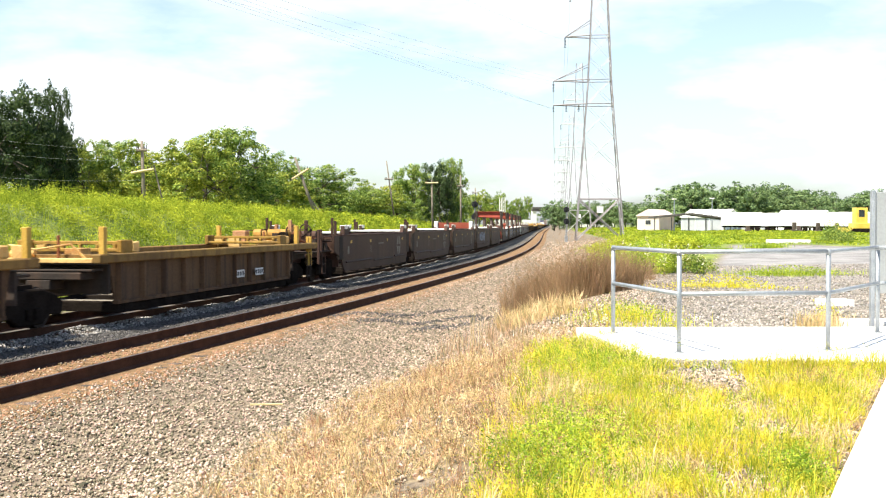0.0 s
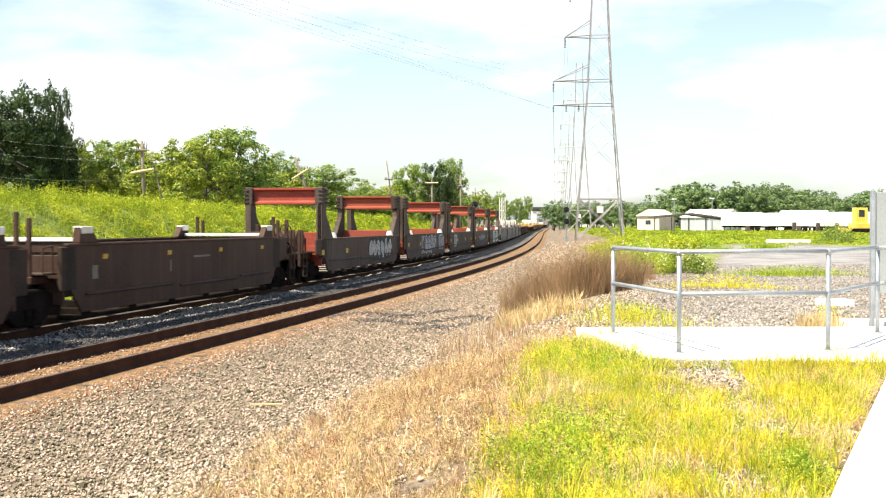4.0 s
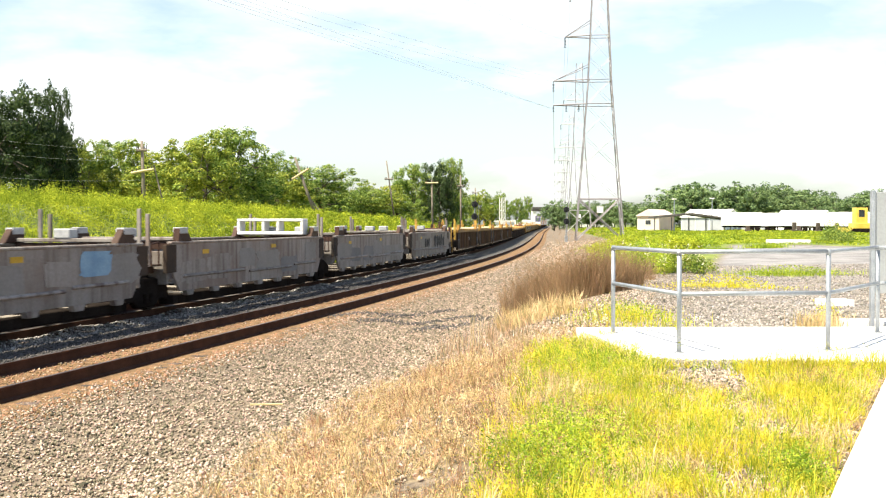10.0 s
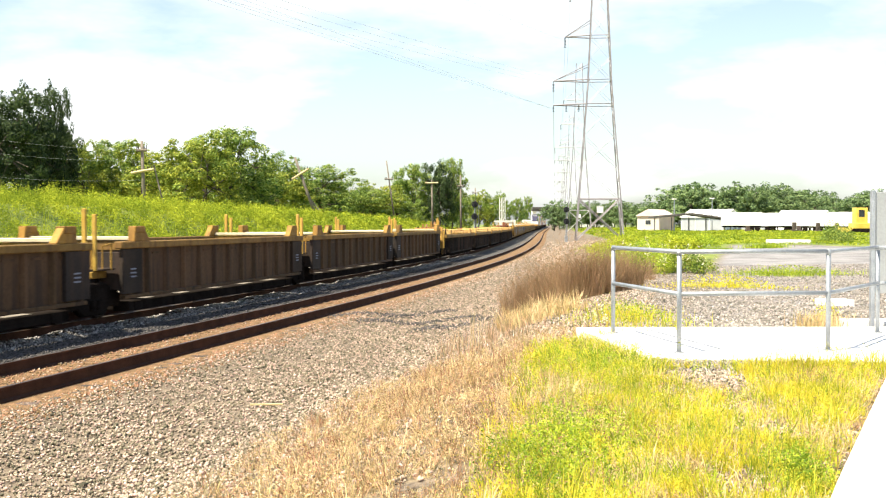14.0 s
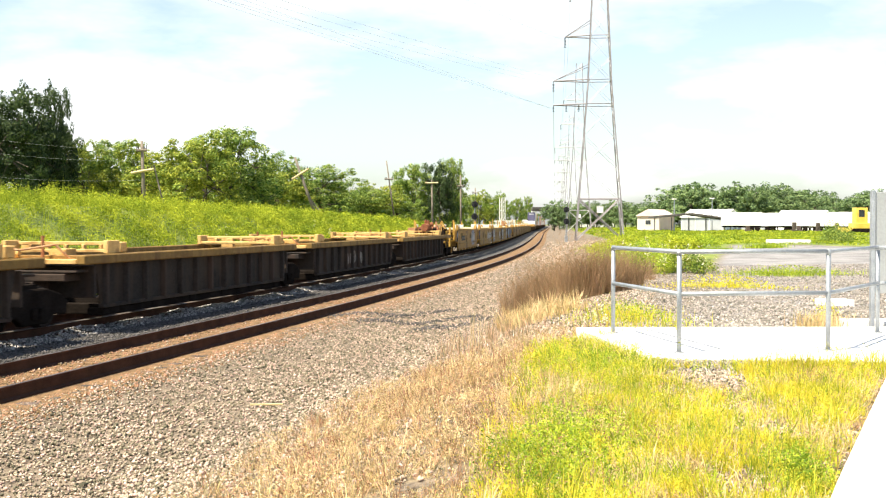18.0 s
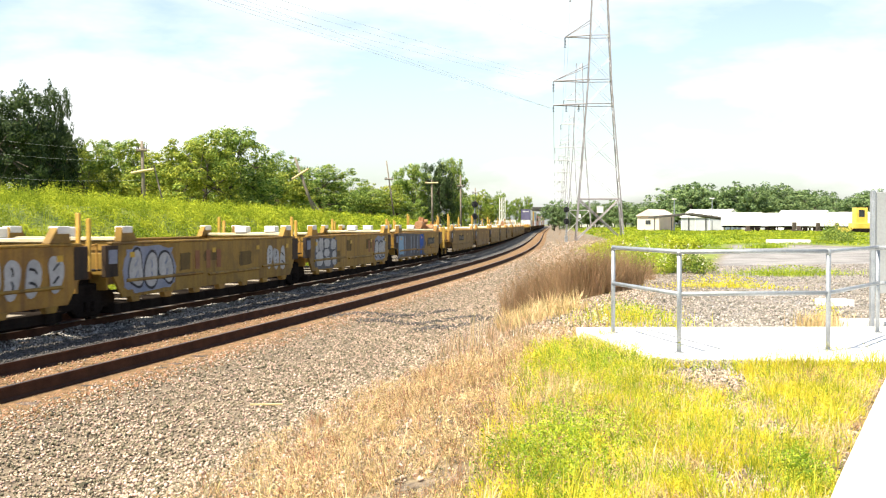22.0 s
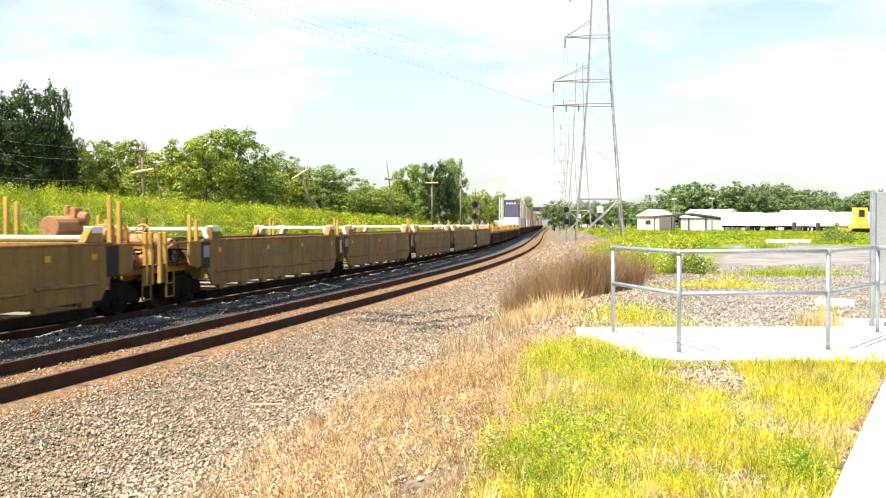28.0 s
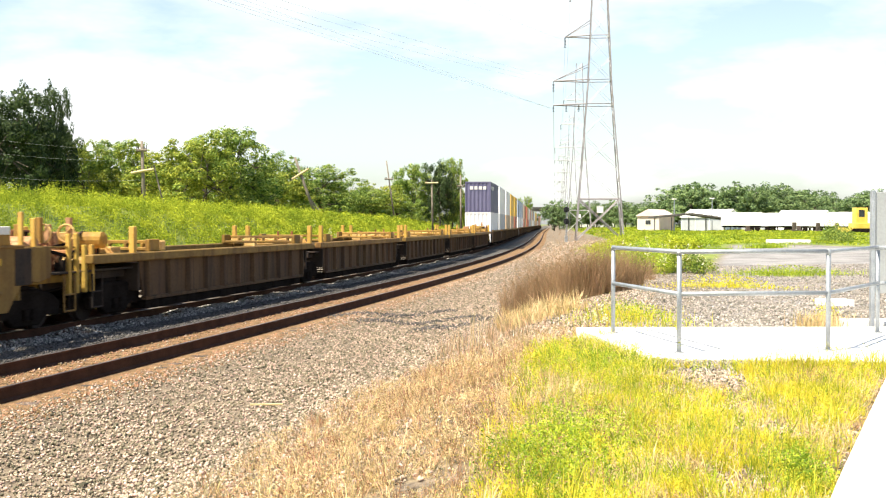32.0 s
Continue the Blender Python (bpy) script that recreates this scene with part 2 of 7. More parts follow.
TAGSILVER = surf("silver spray paint", (0.30, 0.30, 0.30), (0.48, 0.48, 0.48), 3, 20, 0.5, spec=0.08)
TAGBLUE = surf("blue spray paint", (0.012, 0.05, 0.27), (0.03, 0.10, 0.42), 3, 20, 0.6, spec=0.08)
TAGSLATE = surf("slate spray paint", (0.17, 0.19, 0.26), (0.30, 0.32, 0.38), 1.5, 20, 0.6, spec=0.08)
TAGBLACK = surf("black spray paint", (0.02, 0.02, 0.022), (0.05, 0.05, 0.055), 3, 20, 0.6, spec=0.08)
TAGPALE = surf("pale green spray paint", (0.42, 0.52, 0.45), (0.62, 0.70, 0.60), 2, 20, 0.6, spec=0.08)
TAGSKY = surf("faded sky-blue spray paint", (0.16, 0.28, 0.42), (0.26, 0.40, 0.52), 2, 20, 0.6, spec=0.08)
TAGVIOLET = surf("violet spray paint", (0.075, 0.068, 0.15), (0.13, 0.12, 0.23), 2, 20, 0.6, spec=0.08)
TAGDUSK = surf("dusky slate spray paint", (0.055, 0.056, 0.064), (0.125, 0.128, 0.142), 1.2, 16, 0.65, spec=0.08, streak=(0.15, 0.155, 0.17))
REFLECT = surf("yellow reflector", (0.42, 0.26, 0.03), (0.58, 0.36, 0.05), 3, 20, 0.4, spec=0.08)
TAGRUST = surf("rust-red stencil", (0.20, 0.085, 0.045), (0.27, 0.13, 0.06), 2, 20, 0.6, spec=0.08)
C_PURPLE = surf("slate purple container", (0.10, 0.095, 0.17), (0.15, 0.145, 0.23), 0.5, 12, 0.5, stain=(0.2, 0.18, 0.2), amount=0.25, spec=0.08)
C_WHITE = surf("white container", (0.68, 0.67, 0.68), (0.80, 0.79, 0.80), 0.4, 10, 0.5, stain=(0.5, 0.42, 0.38), amount=0.3, spec=0.08)
C_TAN = surf("tan container", (0.45, 0.33, 0.22), (0.58, 0.44, 0.31), 0.4, 10, 0.5, spec=0.08)
C_YELLOW = surf("amber container", (0.60, 0.36, 0.06), (0.74, 0.48, 0.10), 0.4, 10, 0.5, spec=0.08)
C_BLUE = surf("grey-blue container", (0.24, 0.29, 0.40), (0.34, 0.40, 0.50), 0.4, 10, 0.5, spec=0.08)
C_RED = surf("brick-red container", (0.36, 0.12, 0.08), (0.48, 0.18, 0.12), 0.4, 10, 0.5, spec=0.08)
C_GREY = surf("grey container", (0.36, 0.37, 0.40), (0.50, 0.51, 0.54), 0.4, 10, 0.5, spec=0.08)


# ---- mesh helpers ----
class Geo:
    """Vertices and faces of one mesh."""

    def __init__(self):
        self.v, self.f = [], []

    def add(self, vs, fs):
        n = len(self.v)
        self.v += [tuple(p) for p in vs]
        self.f += [tuple(n + i for i in f) for f in fs]
        return self

    def box(self, x0, x1, y0, y1, z0, z1):
        v = [(x, y, z) for x in (x0, x1) for y in (y0, y1) for z in (z0, z1)]
        return self.add(v, [(0, 1, 3, 2), (4, 6, 7, 5), (0, 4, 5, 1), (2, 3, 7, 6), (0, 2, 6, 4), (1, 5, 7, 3)])

    def prism(self, outline, a0, a1, axis="y"):
        """A flat outline pushed along an axis; the outline holds the other two coordinates in order."""
        def at(p, a):
            return (p[0], a, p[1]) if axis == "y" else (a, p[0], p[1]) if axis == "x" else (p[0], p[1], a)
        n = len(outline)
        vs = [at(p, a0) for p in outline] + [at(p, a1) for p in outline]
        fs = [tuple(range(n - 1, -1, -1)), tuple(range(n, 2 * n))]
        fs += [(i, (i + 1) % n, n + (i + 1) % n, n + i) for i in range(n)]
        return self.add(vs, fs)

    def tube(self, a, b, r0, r1=None, n=8, caps=True):
        a, b = Vector(a), Vector(b)
        r1 = r0 if r1 is None else r1
        q = (b - a).to_track_quat("Z", "Y")
        ring = [q @ Vector((math.cos(2 * math.pi * i / n), math.sin(2 * math.pi * i / n), 0)) for i in range(n)]
        vs = [a + p * r0 for p in ring] + [b + p * r1 for p in ring]
        fs = [(i, (i + 1) % n, n + (i + 1) % n, n + i) for i in range(n)]
        if caps:
            fs += [tuple(range(n - 1, -1, -1)), tuple(range(n, 2 * n))]
        return self.add(vs, fs)

    def path(self, pts, r, n=8):
        for a, b in zip(pts, pts[1:]):
            self.tube(a, b, r, r, n)
        return self

    def bar(self, a, b, w):
        """A square bar between two points."""
        return self.tube(a, b, w * 0.7071, None, 4)


def mesh_of(name, geo, material, bevel=0.0, smooth=False):
    me = bpy.data.meshes.new(name)
    me.from_pydata(geo.v, [], geo.f)
    bm = bmesh.new()
    bm.from_mesh(me)
    bmesh.ops.recalc_face_normals(bm, faces=bm.faces)
    if bevel:
        edges = [e for e in bm.edges if len(e.link_faces) == 2 and e.calc_face_angle(0) > 0.6]
        bmesh.ops.bevel(bm, geom=edges, offset=bevel, segments=1, affect="EDGES", clamp_overlap=True)
    bm.to_mesh(me)
    bm.free()
    me.materials.append(material)
    if smooth:
        me.polygons.foreach_set("use_smooth", [True] * len(me.polygons))
    return me


def part(name, geo, material, parent=None, label="", bevel=0.0, smooth=False):
    """One mesh object, linked under a thing or a part."""
    me = geo if isinstance(geo, bpy.types.Mesh) else mesh_of(name, geo, material, bevel, smooth)
    ob = new(name, me)
    ob.parent = parent
    if label:
        ob["label"] = label
    return ob


def put(name, me, parent, m):
    """Another object on a mesh, at a pose in its parent's space."""
    ob = new(name, me)
    ob.parent = parent
    ob.matrix_basis = m
    return ob


def soup(name, verts, faces, material, smooth=False):
    """A mesh from arrays of vertices (n, 3) and faces (m, 3 or 4)."""
    me = bpy.data.meshes.new(name)
    verts, faces = np.asarray(verts, np.float32), np.asarray(faces, np.int32)
    k = faces.shape[1]
    me.vertices.add(len(verts))
    me.vertices.foreach_set("co", verts.ravel())
    me.loops.add(faces.size)
    me.loops.foreach_set("vertex_index", faces.ravel())
    me.polygons.add(len(faces))
    me.polygons.foreach_set("loop_start", np.arange(0, faces.size, k, dtype=np.int32))
    me.update(calc_edges=True)
    me.materials.append(material)
    if smooth:
        me.polygons.foreach_set("use_smooth", [True] * len(me.polygons))
    return me


# ---- the line of the railway ----
# Curvature along the near track's near rail; s runs away from the camera.
S_KEYS = (-8, 0, 20, 40, 60, 80, 110, 150, 200, 320)
K_KEYS = (-0.000815, -0.000815, -0.001055, -0.001254, -0.001108, -0.000718, -0.000292, -0.000103, 0.000005, 0.00008)
STEP = 0.5
s_fwd = np.arange(-8.0, 1400.0, STEP)
curv = np.interp(s_fwd, S_KEYS, K_KEYS)
curv[s_fwd > 330] = 0.0
turn = 0.207381 + np.concatenate([[0], np.cumsum(0.5 * (curv[1:] + curv[:-1]) * STEP)])
lx = -7.02653 + np.concatenate([[0], np.cumsum(np.sin(turn[:-1]) * STEP)])
ly = 10.19505 + np.concatenate([[0], np.cumsum(np.cos(turn[:-1]) * STEP)])
s_back = np.arange(-760.0, -8.0, STEP)
LINE_S = np.concatenate([s_back, s_fwd])
LINE_T = np.concatenate([np.full(len(s_back), turn[0]), turn])
LINE_X = np.concatenate([lx[0] + (s_back + 8.0) * math.sin(turn[0]), lx])
LINE_Y = np.concatenate([ly[0] + (s_back + 8.0) * math.cos(turn[0]), ly])
NEAR_C, FAR_C = 0.755, 0.755 + 4.341   # left offsets of the two track centres from the near rail


def along(s, left):
    """The place at s along the line, left metres to its left, and the heading there."""
    t = np.interp(s, LINE_S, LINE_T)
    return np.interp(s, LINE_S, LINE_X) - np.cos(t) * left, np.interp(s, LINE_S, LINE_Y) + np.sin(t) * left, t


def line_coords(x, y):
    """For points: s along the line and the distance to the left of it."""
    x, y = np.atleast_1d(x).astype(float), np.atleast_1d(y).astype(float)
    step = 8
    cx, cy, cs, ct = LINE_X[::step], LINE_Y[::step], LINE_S[::step], LINE_T[::step]
    s, left = np.empty(len(x)), np.empty(len(x))
    for a in range(0, len(x), 4000):
        sl = slice(a, a + 4000)
        i = np.argmin((x[sl, None] - cx) ** 2 + (y[sl, None] - cy) ** 2, axis=1)
        dx, dy = x[sl] - cx[i], y[sl] - cy[i]
        s[sl] = cs[i] + dx * np.sin(ct[i]) + dy * np.cos(ct[i])
        left[sl] = -dx * np.cos(ct[i]) + dy * np.sin(ct[i])
    return s, left


def bumps(x, y, scale, seed):
    """A cheap smooth unevenness between about -1 and 1."""
    r = np.random.RandomState(seed)
    z = np.zeros(np.shape(x))
    for _ in range(6):
        a, p, k = r.uniform(0, 6.28), r.uniform(0, 6.28), r.uniform(0.6, 1.8) / scale
        z = z + np.sin((x * math.cos(a) + y * math.sin(a)) * k * 6.28 + p)
    return z / 3.5


def height(x, y):
    """The ground's height: ballast under the tracks, a weedy bank beyond them, a rise to the lot on the other side."""
    x, y = np.asarray(x, float), np.asarray(y, float)
    shape = x.shape
    x, y = x.ravel(), y.ravel()
    s, left = line_coords(x, y)
    right = -left
    crest = np.interp(s, (-800, 0, 35, 48, 70, 100, 125, 185, 300), (2.9, 2.95, 2.95, 2.75, 2.55, 2.3, 1.95, 0.6, 0.2))
    lot = np.interp(s, (-50, -5, 30, 60, 200), (0.77, 0.77, 0.75, 0.66, 0.55))
    z_r = np.interp(right, (-20, 0.4, 1.0, 2.0, 3.2), (-0.225, -0.225, -0.26, -0.42, -0.42))
    rise = np.clip((right - 3.2) / np.interp(s, (0, 12, 40, 120), (5.0, 5.4, 9.0, 14.0)), 0, 1)
    z_r = z_r + (lot + 0.42) * rise * rise * (3 - 2 * rise) * (right > 3.2)
    up = np.clip((left - 8.6) / 7.5, 0, 1)
    z_l = np.interp(left, (0, 6.6, 7.6, 8.6), (-0.225, -0.225, -0.4, -0.4))
    z_l = z_l + (crest + 0.4) * up * up * (3 - 2 * up)
    z_l = z_l - np.clip((left - 19) / 60, 0, 1) * np.maximum(crest - 0.4, 0) * 0.5
    z = np.where(left > 0, z_l, z_r)
    rough_amt = np.clip((np.abs(left - 3) - 6) / 6, 0, 1)
    z = z + rough_amt * (np.where(left < 0, 0.03, 0.07) * bumps(x, y, 5, 3) + 0.15 * bumps(x, y, 23, 4) * np.clip(np.abs(left) / 30, 0, 1))
    return z.reshape(shape)


def h1(x, y):
    return float(height(np.array([x]), np.array([y]))[0])


# ---- where the vegetation grows ----
def d_dry(x, y):
    edge = 0.05 + (y - 6.5) * 0.13
    a = np.clip((edge + 1.2 - x) / 1.5, 0, 1) * np.clip((x + 2.8 + (y - 9) * -0.12) / 2.0, 0, 1) ** 1.5 * np.clip((18 - y) / 5, 0, 1)
    return a * np.clip(0.7 + 0.5 * bumps(x, y, 1.5, 8) + 0.45 * bumps(x, y, 0.5, 18), 0.06, 1)


def d_green(x, y):
    edge = 0.0 + (y - 6.5) * 0.13
    a = np.clip((x - edge - 0.02) / 1.0, 0, 1) * np.clip((2.16 + (y - 6.13) * 0.455 - x) / 0.2, 0, 1)
    bare = np.exp(-((x - 1.72) / 0.28) ** 2 - ((y - 6.2) / 0.45) ** 2) + 0.8 * np.exp(-((x - 2.35) / 0.4) ** 2 - ((y - 8.6) / 1.3) ** 2)
    a = a * np.where(x > 2.05, np.clip((11.5 - (x - 2.1) * 0.15 - y) / 0.15, 0, 1), 1)
    return a * np.clip(0.9 + 0.4 * bumps(x, y, 1.3, 9) - 1.0 * bare - 1.5 * np.exp(-((x - 2.42) / 0.42) ** 2 - ((y - 10.6) / 0.8) ** 2), 0, 1)


def d_yellow(x, y):
    return d_green(x, y) * np.clip(0.55 + 1.5 * bumps(x, y, 0.9, 21) - 0.7 * np.exp(-((x - 1.0) / 0.4) ** 2 - ((y - 9.4) / 1.5) ** 2), 0.05, 1)


def d_lush(x, y):
    left_patch = np.exp(-((x - 1.5) / 0.6) ** 2 - ((y - 10.5) / 2.5) ** 2) + 1.5 * np.exp(-((x - 1.95) / 0.18) ** 2 - ((y - 6.2) / 0.5) ** 2) + np.exp(-((x - 0.7) / 0.45) ** 2 - ((y - 6.6) / 1.2) ** 2)
    return d_green(x, y) * np.clip(0.28 + 0.8 * bumps(x, y, 0.8, 22) + 0.8 * left_patch, 0, 1)


def d_straw(x, y):
    return d_green(x, y) * np.clip(0.55 - 1.4 * bumps(x, y, 0.9, 21) + 0.7 * np.exp(-((x - 1.0) / 0.4) ** 2 - ((y - 9.4) / 1.5) ** 2), 0.12, 1)


# ---- ground: one sheet to the horizon ----
def build_ground():
    ang = np.concatenate([np.linspace(-28, 28, 180), np.linspace(30, 330, 90)])
    ang = np.radians(ang)
    rad = np.concatenate([[0.0, 1.5, 3.0], np.geomspace(4.0, 260, 190), np.geomspace(275, 4200, 40)])
    a, r = np.meshgrid(ang, rad)
    x, y = r * np.sin(a), r * np.cos(a)
    z = height(x, y)
    far = np.clip((r - 500) / 900, 0, 1)
    z = z * (1 - far) + 0.3 * far
    nr, na = r.shape
    verts = np.stack([x.ravel(), y.ravel(), z.ravel()], 1)
    i = np.arange(nr - 1)[:, None] * na + np.arange(na)[None, :]
    j = np.arange(nr - 1)[:, None] * na + (np.arange(na)[None, :] + 1) % na
    faces = np.stack([i, j, j + na, i + na], -1).reshape(-1, 4)
    me = soup("ground", verts, faces, GROUND, smooth=True)
    s, left = line_coords(x.ravel(), y.ravel())
    gravel = np.clip(1 - np.where(left > 2.5, left - 8.3, -4.9 - left) / 1.2, 0, 1)
    right = -left
    xx, yy = x.ravel(), y.ravel()
    gravel_lot = np.clip((xx - 3.6 - (yy - 20) * 0.27) / 1.0, 0, 1) * np.clip((yy - 14.0) / 1.0, 0, 1) * np.clip((84 - yy) / 5, 0, 1)
    gravel = np.maximum(gravel, np.clip((10.4 + left) / 1.5, 0, 1) * (left < 0) * np.clip((60 - s) / 10, 0, 1))
    path = np.clip(1 - (np.abs(right - 6.5) - 2.2) / 1.5, 0, 1) * (s > 45)
    gravel = np.maximum(gravel, np.maximum(gravel_lot, path))
    meadow = np.clip((xx - 0.1 - (yy - 6.5) * 0.13) / 0.8, 0, 1) * (yy > 3) * np.clip((14.2 - yy) / 1.0, 0, 1)
    weedy = np.clip(1.6 * d_dry(xx, yy), 0, 1) * (yy > 3)
    gravel = gravel * (1 - 0.85 * meadow) * (1 - 0.75 * weedy)
    asphalt = np.clip((xx - 6.5 - (yy - 30) * 0.27) / 1.0, 0, 1) * np.clip((yy - 37.0) / 3.0, 0, 1) * np.clip((82 - yy) / 4, 0, 1)
    asphalt = np.maximum(asphalt, 0.55 * gravel_lot)
    dry = np.maximum(np.clip(1 - np.abs(right - 7.0) / 5.0, 0, 1) * (s < 60), np.maximum(meadow, weedy))
    col = me.color_attributes.new("zones", "FLOAT_COLOR", "POINT")
    # Alpha marks the strip that is darkened for the train's shade.
    col.data.foreach_set("color", np.stack([gravel, dry, asphalt, np.clip((left - 1.7) / 0.4, 0, 1) * np.clip((7.4 - left) / 0.6, 0, 1)], 1).astype(np.float32).ravel())
    g = new("ground", me)
    tagged(g, "gravelly grassy railway land reaching the horizon", "ground", kind="structure")
    return g


def ground_material():
    m = bpy.data.materials.new("ground mix")
    m.use_nodes = True
    nodes, link = m.node_tree.nodes, m.node_tree.links
    b = nodes["Principled BSDF"]
    co = nodes.new("ShaderNodeTexCoord")

    def tone(scale, c1, c2, lo=0.35, hi=0.65):
        n = nodes.new("ShaderNodeTexNoise")
        n.inputs["Scale"].default_value, n.inputs["Detail"].default_value = scale, 8.0
        link.new(co.outputs["Object"], n.inputs["Vector"])
        r = nodes.new("ShaderNodeValToRGB")
        r.color_ramp.elements[0].position, r.color_ramp.elements[1].position = lo, hi
        r.color_ramp.elements[0].color, r.color_ramp.elements[1].color = (*c1, 1), (*c2, 1)
        link.new(n.outputs["Fac"], r.inputs["Fac"])
        return r.outputs["Color"], n.outputs["Fac"]

    def mix(f, a, c):
        x = nodes.new("ShaderNodeMix")
        x.data_type = "RGBA"
        link.new(f, x.inputs["Factor"])
        link.new(a, x.inputs["A"])
        link.new(c, x.inputs["B"])
        return x.outputs["Result"]

    at = nodes.new("ShaderNodeAttribute")
    at.attribute_name = "zones"
    sep = nodes.new("ShaderNodeSeparateColor")
    link.new(at.outputs["Color"], sep.inputs["Color"])
    green, _ = tone(0.6, (0.075, 0.115, 0.018), (0.20, 0.23, 0.035))
    dry, _ = tone(7.0, (0.085, 0.058, 0.032), (0.27, 0.205, 0.115))
    grav, gfac = tone(26.0, (0.045, 0.034, 0.025), (0.26, 0.21, 0.15), 0.42, 0.66)
    patch, _ = tone(3.2, (0.11, 0.075, 0.045), (0.36, 0.27, 0.18))
    half = nodes.new("ShaderNodeMix")
    half.data_type = "RGBA"
    half.inputs["Factor"].default_value = 0.4
    link.new(grav, half.inputs["A"])
    link.new(patch, half.inputs["B"])
    edge = nodes.new("ShaderNodeTexNoise")
    edge.inputs["Scale"].default_value, edge.inputs["Detail"].default_value = 1.3, 6.0
    link.new(co.outputs["Object"], edge.inputs["Vector"])

    def soft(src):
        a = nodes.new("ShaderNodeMath")
        a.operation = "MULTIPLY_ADD"
        a.inputs[1].default_value, a.inputs[2].default_value = 1.8, -1.4
        link.new(edge.outputs["Fac"], a.inputs[0])
        c = nodes.new("ShaderNodeMath")
        c.operation, c.use_clamp = "MULTIPLY_ADD", True
        c.inputs[1].default_value = 2.0
        link.new(src, c.inputs[0])
        link.new(a.outputs[0], c.inputs[2])
        return c.outputs[0]

    base = mix(soft(sep.outputs["Green"]), green, dry)
    base = mix(soft(sep.outputs["Red"]), base, half.outputs["Result"])
    tar, _ = tone(0.7, (0.15, 0.14, 0.138), (0.27, 0.255, 0.25))
    base = mix(soft(sep.outputs["Blue"]), base, tar)
    # The ground under and beside the train is coloured darker for its shade.
    shade_tone, _ = tone(9.0, (0.03, 0.027, 0.024), (0.10, 0.09, 0.08))
    base = mix(at.outputs["Alpha"], base, shade_tone)
    link.new(base, b.inputs["Base Color"])
    b.inputs["Roughness"].default_value = 0.95
    bp = nodes.new("ShaderNodeBump")
    bp.inputs["Strength"].default_value, bp.inputs["Distance"].default_value = 0.8, 0.03
    link.new(gfac, bp.inputs["Height"])
    link.new(bp.outputs["Normal"], b.inputs["Normal"])
    return m


GROUND = ground_material()
ground = build_ground()


# ---- tracks ----
def swept(profile, left, s_list, close=False):
    """A profile of (left, z) pairs carried along the line."""
    vs, fs = [], []
    n = len(profile)
    for s in s_list:
        for a, z in profile:
            x, y, _ = along(s, left + a)
            vs.append((float(x), float(y), z))
    for i in range(len(s_list) - 1):
        for j in range(n if close else n - 1):
            k = (j + 1) % n
            fs.append((i * n + j, (i + 1) * n + j, (i + 1) * n + k, i * n + k))
    if close:
        fs += [tuple(range(n)), tuple((len(s_list) - 1) * n + i for i in range(n))]
    return vs, fs


S_LIST = [-740, -500, -300, -150, -60] + [-30 + 2.0 * i for i in range(180)] + [340 + 20.0 * i for i in range(52)]
RAIL_PROFILE = [(-0.075, -0.205), (0.075, -0.205), (0.075, -0.190), (0.012, -0.165), (0.010, -0.045),
                (0.036, -0.036), (0.036, -0.004), (0.028, -0.001), (-0.028, -0.001), (-0.036, -0.004),
                (-0.036, -0.036), (-0.010, -0.045), (-0.012, -0.165), (-0.075, -0.190)]
tie_geo = Geo().box(-0.11, 0.11, -1.29, 1.29, -0.38, -0.207)
tie_mesh = mesh_of("tie", tie_geo, TIE, bevel=0.012)
for track_name, centre in (("track_1", NEAR_C), ("track_2", FAR_C)):
    track = tagged(new(track_name), "railway track with two rusty rails on timber ties", "railway track", kind="structure")
    for side in (-0.7535, 0.7535):
        vs, fs = swept(RAIL_PROFILE, centre + side, S_LIST, close=True)
        g = Geo()
        g.add(vs, fs)
        part("rail", g, RAIL, track, smooth=False)
        vs, fs = swept([(-0.026, 0.0), (0.026, 0.0)], centre + side, S_LIST)
        part("rail_head", Geo().add(vs, fs), RAILTOP, track, "worn rail running surface")
    for i in range(90):
        s = -9 + 0.56 * i
        x, y, t = along(s, centre)
        put("tie", tie_mesh, track, pose(float(x), float(y), random.uniform(-0.012, 0.002), 0, 0, 90 - math.degrees(float(t)) + random.uniform(-1, 1)))
    vs, fs = swept([(-0.70, -0.204), (-0.4, -0.196), (0.4, -0.196), (0.70, -0.204)], centre, S_LIST)
    if centre == NEAR_C:
        vs2, fs2 = swept([(-1.5, -0.250), (-1.3, -0.219), (-1.1, -0.208), (-0.83, -0.204)], centre, S_LIST)
        part("rust_strip", Geo().add(vs2, fs2), RUSTBED, track, "orange rust-stained grit along the rail")
    bed = part("ballast_strip", Geo().add(vs, fs), RUSTBED if centre == NEAR_C else BALLAST, track, "rust-stained ballast between the rails")


# ---- loose stones, grass and weeds ----
OCTA = np.array([(1, 0, 0), (-1, 0, 0), (0, 1, 0), (0, -1, 0), (0, 0, 1), (0, 0, -1)], float)
OCTA_F = np.array([(0, 2, 4), (2, 1, 4), (1, 3, 4), (3, 0, 4), (2, 0, 5), (1, 2, 5), (3, 1, 5), (0, 3, 5)])


